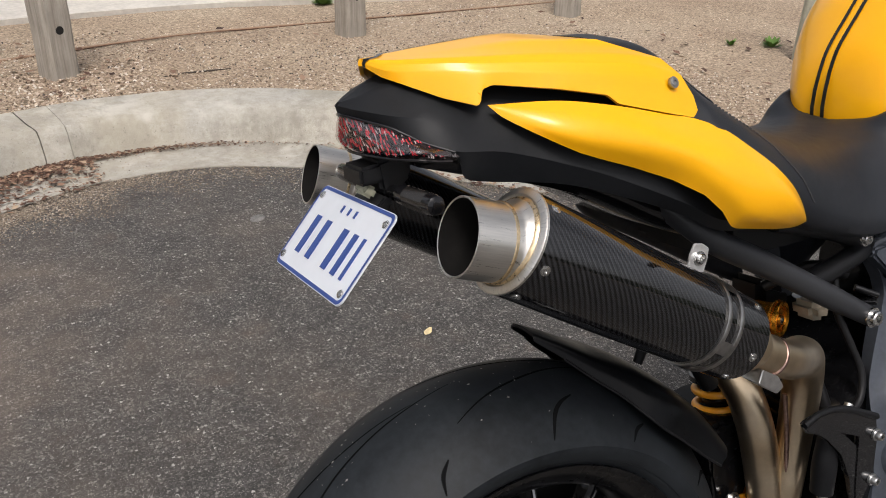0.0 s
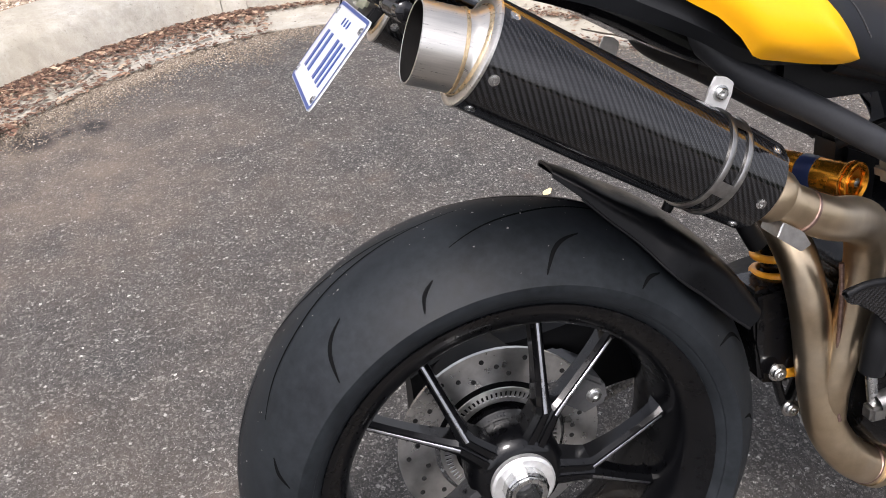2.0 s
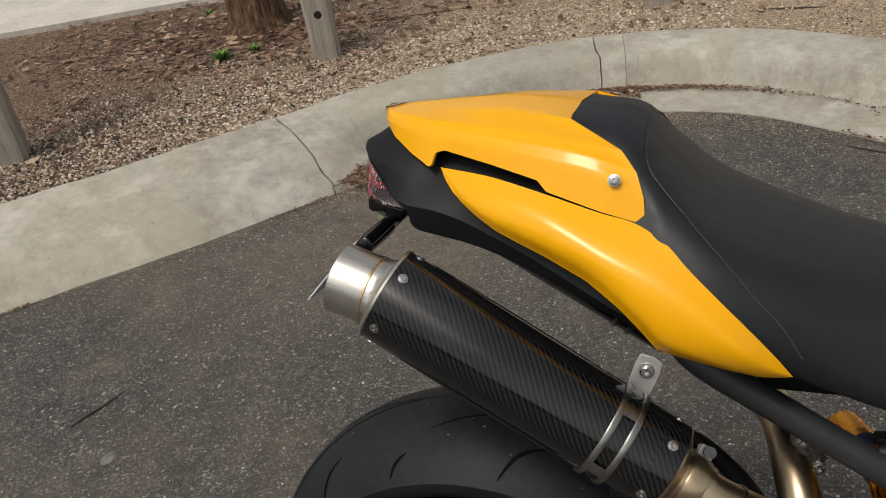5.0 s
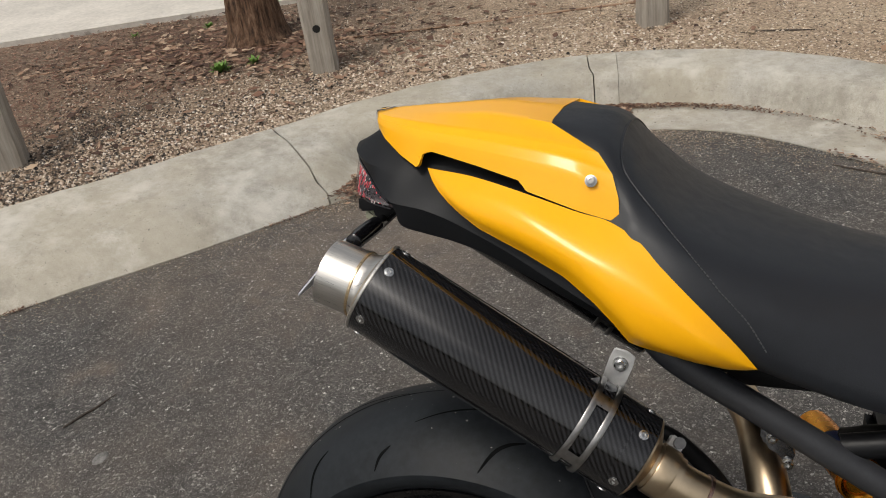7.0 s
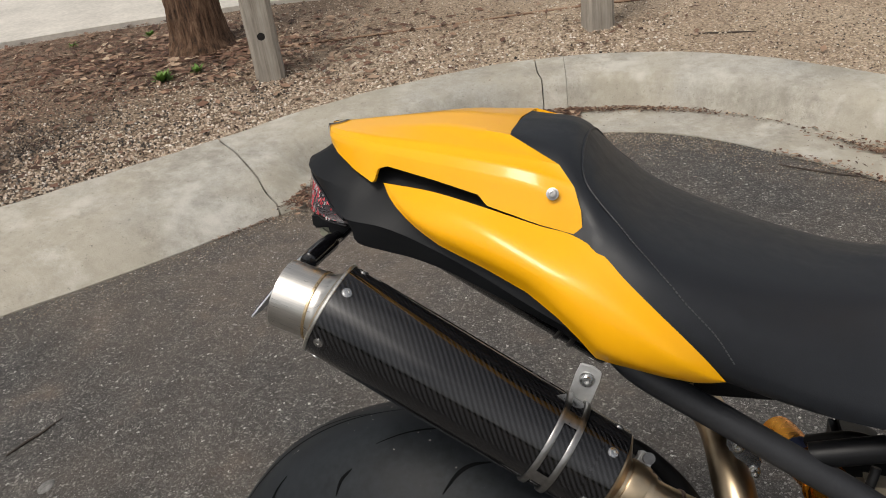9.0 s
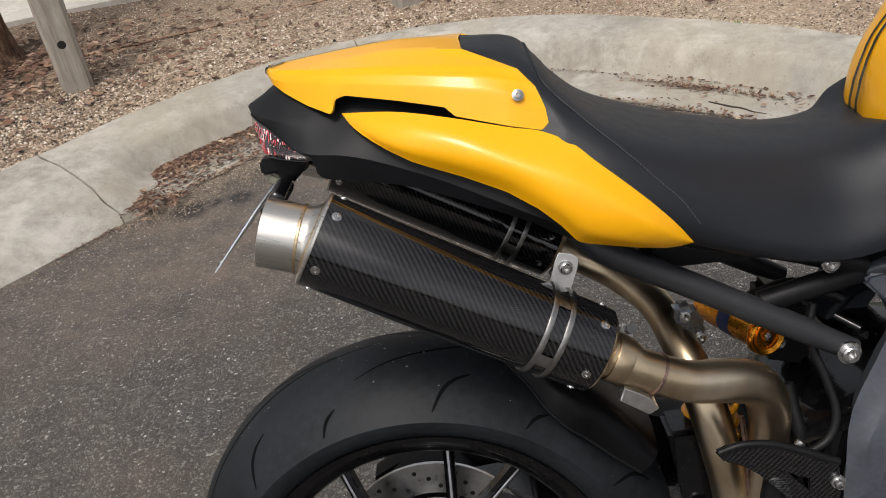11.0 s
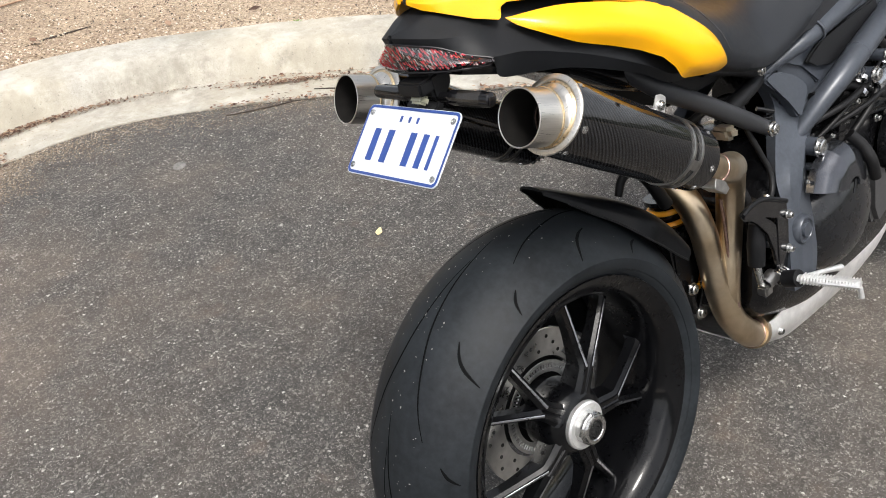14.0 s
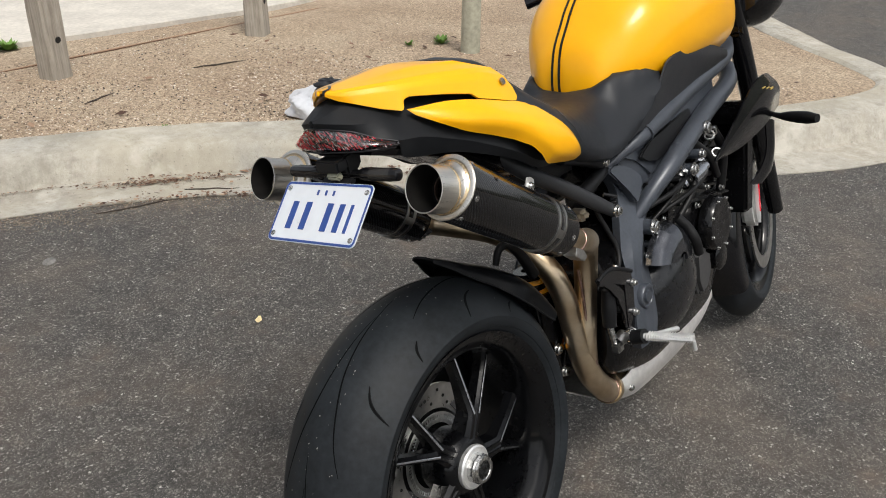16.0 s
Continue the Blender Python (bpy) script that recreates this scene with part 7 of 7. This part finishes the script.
ln(DARK_PEBBLE, ramp(DARK_PEBBLE, nd(DARK_PEBBLE, "ShaderNodeNewGeometry").outputs["Random Per Island"], [(0.0, (0.02, 0.018, 0.016)), (0.6, (0.085, 0.07, 0.058)), (0.9, (0.17, 0.145, 0.12)), (1.0, (0.5, 0.46, 0.41))]), bsdf(DARK_PEBBLE, "Base Color"))
dark = [p for p in stones if random.random() < min(0.75, max(0.04, 0.12 - 0.5 * (p[0] + 1.5)) + 0.3 * noise.noise(Vector((p[0] * 2.4, p[1] * 2.4, 6))))]
_dark = set(dark)
stones = [p for p in stones if p not in _dark]
scatter("dark_gravel", DARK_PEBBLE, dark, pebble, "dark grey gravel stones among the tan ones", "gravel")
scatter("gravel", PEBBLE, stones, pebble, "loose tan and brown gravel stones on the garden bed", "gravel")

mulch = []
for k in range(190000):
    x, y = random.uniform(-6.4, -1.0), random.uniform(0.3, 3.9)
    if random.random() < (-3.6 - x) / 2.4 + 0.4 * noise.noise(Vector((x * 2, y * 2, 4))) and x < -3.4:
        continue
    far = float(np.interp(x, PATH_EDGE[:, 0], PATH_EDGE[:, 1]))
    if y < far - 0.02 and random.random() < 2.2 * mulch_at(x, y) and (x + 2.15) ** 2 + (y - 3.17) ** 2 > 0.03:
        mulch.append((x, y, 0.122 + random.uniform(0, 0.006), random.choice((0.003, 0.004, 0.006, 0.009))))
BARK_CHIP = mat("red_bark_chip", (0.16, 0.07, 0.045), 0.9)
ln(BARK_CHIP, ramp(BARK_CHIP, nd(BARK_CHIP, "ShaderNodeNewGeometry").outputs["Random Per Island"], [(0.0, (0.05, 0.028, 0.02)), (0.45, (0.17, 0.08, 0.053)), (0.85, (0.27, 0.145, 0.1)), (1.0, (0.42, 0.31, 0.22))]), bsdf(BARK_CHIP, "Base Color"))
scatter("bark_mulch", BARK_CHIP, mulch, shard, "reddish brown bark mulch spread round the tree", "mulch")
twigs = []
for x, y, d in bed_points(3600, 0.9, 0.03, 1.9):
    if x < 0.3 or random.random() < 0.12:
        twigs.append((x, y, 0.128, random.choice((0.008, 0.012, 0.018, 0.03))))
for k in range(3200):
    x, y = -2.15 + random.gauss(0, 0.55), 3.0 + random.gauss(0, 0.33)
    if (x + 2.15) ** 2 + (y - 3.17) ** 2 > 0.03 and y < 3.75 and y > 2.45 + 0.3 * noise.noise(Vector((x * 2, 0, 0))):
        twigs.append((x, y, 0.128, random.choice((0.008, 0.012, 0.018, 0.03))))
# crumbs along the toe of the low kerb
for k in range(2600):
    s = random.uniform(at_edge(-3.2, -0.58), JOG)
    if noise.noise(Vector((s * 3.1, 1.7, 0))) > -0.05:
        p = along(min(int(np.searchsorted(RUN, s)), len(RUN) - 1), random.gauss(-0.006, 0.009))
        twigs.append((float(p[0]), float(p[1]), 0.003 + random.random() * 0.004, random.choice((0.002, 0.003, 0.004, 0.006))))
# gutter litter gathers along the foot of the kerb face
for k in range(500):
    p = (-1.0 + random.gauss(0, 0.055), 1.74 + random.gauss(0, 0.05))
    twigs.append((*p, 0.02 + random.random() * 0.012, random.choice((0.004, 0.006, 0.009, 0.014))))
for k in range(9500):
    s = random.choice((at_edge(-0.95, 1.76) + abs(random.gauss(0, 0.2)), at_edge(-0.6, 2.08) + random.gauss(0, 0.2), at_edge(-0.25, 2.28) + random.gauss(0, 0.14), random.uniform(at_edge(-1, 1.7), at_edge(1.9, 0.95))))
    if s > at_edge(-0.1, 2.31) and noise.noise(Vector((s * 2.1, 7.3, 0))) < 0.22:
        continue
    i = min(int(np.searchsorted(RUN, s)), len(RUN) - 1)
    off = min(0.27, max(0.05, 0.262 - abs(random.gauss(0, 0.05 if random.random() < 0.3 else 0.1))))
    if random.random() < (0.07 if s < at_edge(-0.1, 2.31) else 0.6):
        off = random.gauss(0.0, 0.014)
    p = along(i, off)
    twigs.append((float(p[0]), float(p[1]), 0.006 + random.random() * 0.006, random.choice((0.003, 0.004, 0.006, 0.009, 0.014))))
for k in range(2600):
    s = at_edge(-0.27, 2.28) + abs(random.gauss(0, 0.3)) if k % 4 else at_edge(0.82, 1.98) + random.gauss(0, 0.12)
    i = min(int(np.searchsorted(RUN, s)), len(RUN) - 1)
    p = along(i, (0.238 if k % 4 else 0.2) - abs(random.gauss(0, 0.022)))
    twigs.append((float(p[0]), float(p[1]), 0.004 + random.random() * 0.008, random.choice((0.003, 0.004, 0.006, 0.009))))
scatter("leaf_litter", LITTER, twigs, shard, "dry brown leaf and bark litter along the kerb", "leaf litter")
grit = []
for k in range(26000):
    s = random.uniform(at_edge(-2.2, 0.4), at_edge(2.5, 0.35)) if random.random() < 0.45 else at_edge(-0.55, 2.12) + random.gauss(0, 0.4)
    i = min(int(np.searchsorted(RUN, s)), len(RUN) - 1)
    p = along(i, -abs(random.gauss(0, 0.11)) * (0.4 + 1.2 * abs(noise.noise(Vector((s * 2.3, 0, 1))))) if random.random() < 0.7 else random.uniform(0, 0.25) if random.random() < 0.15 else -abs(random.gauss(0, 0.1)))
    if RUN[i] < JOG and (k % 3 or np.dot(p[:2] - EDGE_LINE[i][:2], OUT[i][:2]) > 0):
        continue
    grit.append((float(p[0]), float(p[1]), 0.001, random.choice((0.0012, 0.0018, 0.0025, 0.0035))))
GRIT = mat("washed_grit", (0.3, 0.24, 0.17), 0.9)
ln(GRIT, ramp(GRIT, nd(GRIT, "ShaderNodeNewGeometry").outputs["Random Per Island"], [(0.0, (0.08, 0.06, 0.045)), (0.5, (0.22, 0.175, 0.13)), (0.9, (0.36, 0.3, 0.23)), (1.0, (0.55, 0.5, 0.42))]), bsdf(GRIT, "Base Color"))
scatter("grit", GRIT, grit, pebble, "fine sandy grit washed along the gutter edge", "grit")


TWIG = worn("dark_twig_bark", (0.045, 0.034, 0.026), 0.85, scale=120, spread=0.4)


def stick(x, y, z, length, a, r=0.004):
    pts = []
    for k in range(6):
        f = k / 5 - 0.5
        pts.append((x + math.cos(a) * f * length + random.uniform(-1, 1) * length * 0.03, y + math.sin(a) * f * length + random.uniform(-1, 1) * length * 0.03, z + r))
    bm = bmesh.new()
    sweep(bm, pts, [r * 0.5, r, r * 0.8, r * 0.3], 7, 16)
    return tagged(part("twig", bm, TWIG), "thin dark dry twig lying on the ground", "twig", "scattered twigs")


for x, y, l, a in ((-1.2, 0.524, 0.15, 1.17), (0.715, 2.0, 0.32, -0.4), (1.2, 3.0, 0.2, 0.3), (0.4, 3.1, 0.3, 0.1), (2.0, 3.1, 0.3, -0.3), (1.0, 1.93, 0.2, -0.8)):
    stick(x, y, 0.0 if y < 2.1 else 0.12, l, a, 0.0035 if y < 2.2 else 0.005)
bm = bmesh.new()
pts = [(x, y, 0.121) for x, y in ((-3.2, 2.62), (-2.55, 2.93), (-1.84, 3.1), (-1.1, 3.32), (-0.34, 3.6), (0.43, 3.8), (1.21, 3.83), (2.25, 3.86), (3.53, 3.88))]
sweep(bm, pts, [random.uniform(0.006, 0.011) for k in range(60)], 8, 160, squash=0.7)
tagged(part("edging_strip", bm, LITTER), "dark half-buried timber edging strip in the bed", "edging")

bm = bmesh.new()
skin(bm, [[(-0.016, -0.004, 0.004), (0, -0.009, 0.002), (0.018, -0.002, 0.006)], [(-0.017, 0, 0.003), (0, 0, 0.003), (0.02, 0, 0.003)], [(-0.016, 0.004, 0.005), (0, 0.01, 0.002), (0.018, 0.003, 0.005)]], 12, 8, 0.0006)
leaf = tagged(part("fallen_leaf", bm, YELLOW_LEAF), "single dry yellow leaf on the asphalt", "leaf")
leaf.location = (0.44, 1.013, 0.001)
leaf.rotation_euler.z = 0.7
bm = bmesh.new()
lathe(bm, [(0.0, 0.03), (0.0012, 0.028), (0.0018, 0.012), (0.0018, 0.0)], (0, 0, 0), (0, 0, 1), 18, scale=(1.0, 0.7))
spot = tagged(part("dried_spot", bm, worn("pale_dried_gum", (0.135, 0.13, 0.122), 0.85, scale=200, spread=0.4)), "pale dried spot stuck on the asphalt", "stain")
spot.location = (0.256, 1.833, 0.0005)
for x, y in ((-1.066, 0.39), (-0.62, 0.19)):
    o = copy_thing(spot, pose(x, y, 0.0005, 0, 0, 40))
    o.scale = (0.75, 0.75, 1)


def weed(x, y, z, n, r):
    verts, faces = [(0.0, 0.0, 0.0)], []
    for k in range(n):
        a, l = random.uniform(0, 6.3), random.uniform(0.4, 1.2) * r
        d = Vector((math.cos(a), math.sin(a), random.uniform(0.15, 1.4))).normalized() * l
        s = Vector((-math.sin(a), math.cos(a), 0)) * l * 0.16
        i = len(verts)
        verts += [tuple(d * 0.6 + s), tuple(d), tuple(d * 0.6 - s)]
        faces.append((0, i, i + 1, i + 2))
    me = bpy.data.meshes.new("weed")
    me.from_pydata(verts, [], faces)
    me.materials.append(WEED)
    ob = tagged(new("weed", me), "small green weed tuft growing through the gravel", "weed", "weeds in the bed")
    ob.location = (x, y, z)


for x, y, n, r in ((-2.08, 2.66, 90, 0.06), (-1.96, 2.78, 60, 0.045), (1.42, 4.26, 110, 0.075), (3.22, 2.5, 90, 0.06), (1.13, 2.38, 36, 0.028), (3.05, 2.62, 50, 0.04), (-2.6, 3.4, 50, 0.04), (-3.0, 3.25, 40, 0.035)):
    weed(x, y, 0.12, n, r)

# crumpled white carrier bag with black gloves on top, resting on the kerb
bag = tagged(new("carrier_bag"), "crumpled white plastic carrier bag on the kerb with black gloves", "bag")
bag.matrix_world = pose(1.715, 1.965, 0.13, 0, 0, -68)
bm = bmesh.new()
bmesh.ops.create_icosphere(bm, subdivisions=5, radius=1.0)
for v in bm.verts:
    d = v.co.normalized()
    k = 1 + 0.22 * noise.noise(d * 2.3) + 0.07 * abs(noise.noise(d * 5 + Vector((3, 1, 0)))) + 0.03 * noise.noise(d * 12)
    v.co = Vector((d.x * 0.2 * k, d.y * 0.125 * k, max(-0.03, d.z * 0.105 * k) + 0.03))
part("film", bm, PLASTIC_BAG, bag)
bm = bmesh.new()
bmesh.ops.create_icosphere(bm, subdivisions=4, radius=1.0)
for v in bm.verts:
    d = v.co.normalized()
    k = 1 + 0.35 * noise.noise(d * 2.6 + Vector((7, 0, 0))) + 0.12 * noise.noise(d * 9)
    v.co = Vector((d.x * 0.075 * k + 0.012, d.y * 0.055 * k - 0.02, d.z * 0.045 * k + 0.13))
part("glove", bm, SEAT_BLACK, bag, "black leather glove")

# added, unseen foliage ring far beyond the bay: cuts low sky light and reflections
BELT = worn("added_far_foliage", (0.05, 0.06, 0.035), 0.9, scale=1.5, spread=0.4)
bm = bmesh.new()
cols = []
for k in range(240):
    a = 2 * math.pi * k / 240
    r = 42 + 6 * noise.noise(Vector((math.cos(a) * 3, math.sin(a) * 3, 0)))
    h = 3.6 + 1.6 * noise.noise(Vector((math.cos(a) * 9, math.sin(a) * 9, 2))) + 1.6 * noise.noise(Vector((math.cos(a) * 40, math.sin(a) * 40, 5)))
    cols.append([bm.verts.new(((r + f * f * 2.5 + 1.2 * noise.noise(Vector((k * 0.7, f * 5, 1)))) * math.cos(a), (r + f * f * 2.5) * math.sin(a), -0.03 + h * f)) for f in np.linspace(0, 1, 9)])
grid_faces(bm, cols + cols[:1])
tagged(part("backdrop", bm, BELT), "unseen dark ring of foliage, added far out to cut low sky light", "trees", kind="structure")
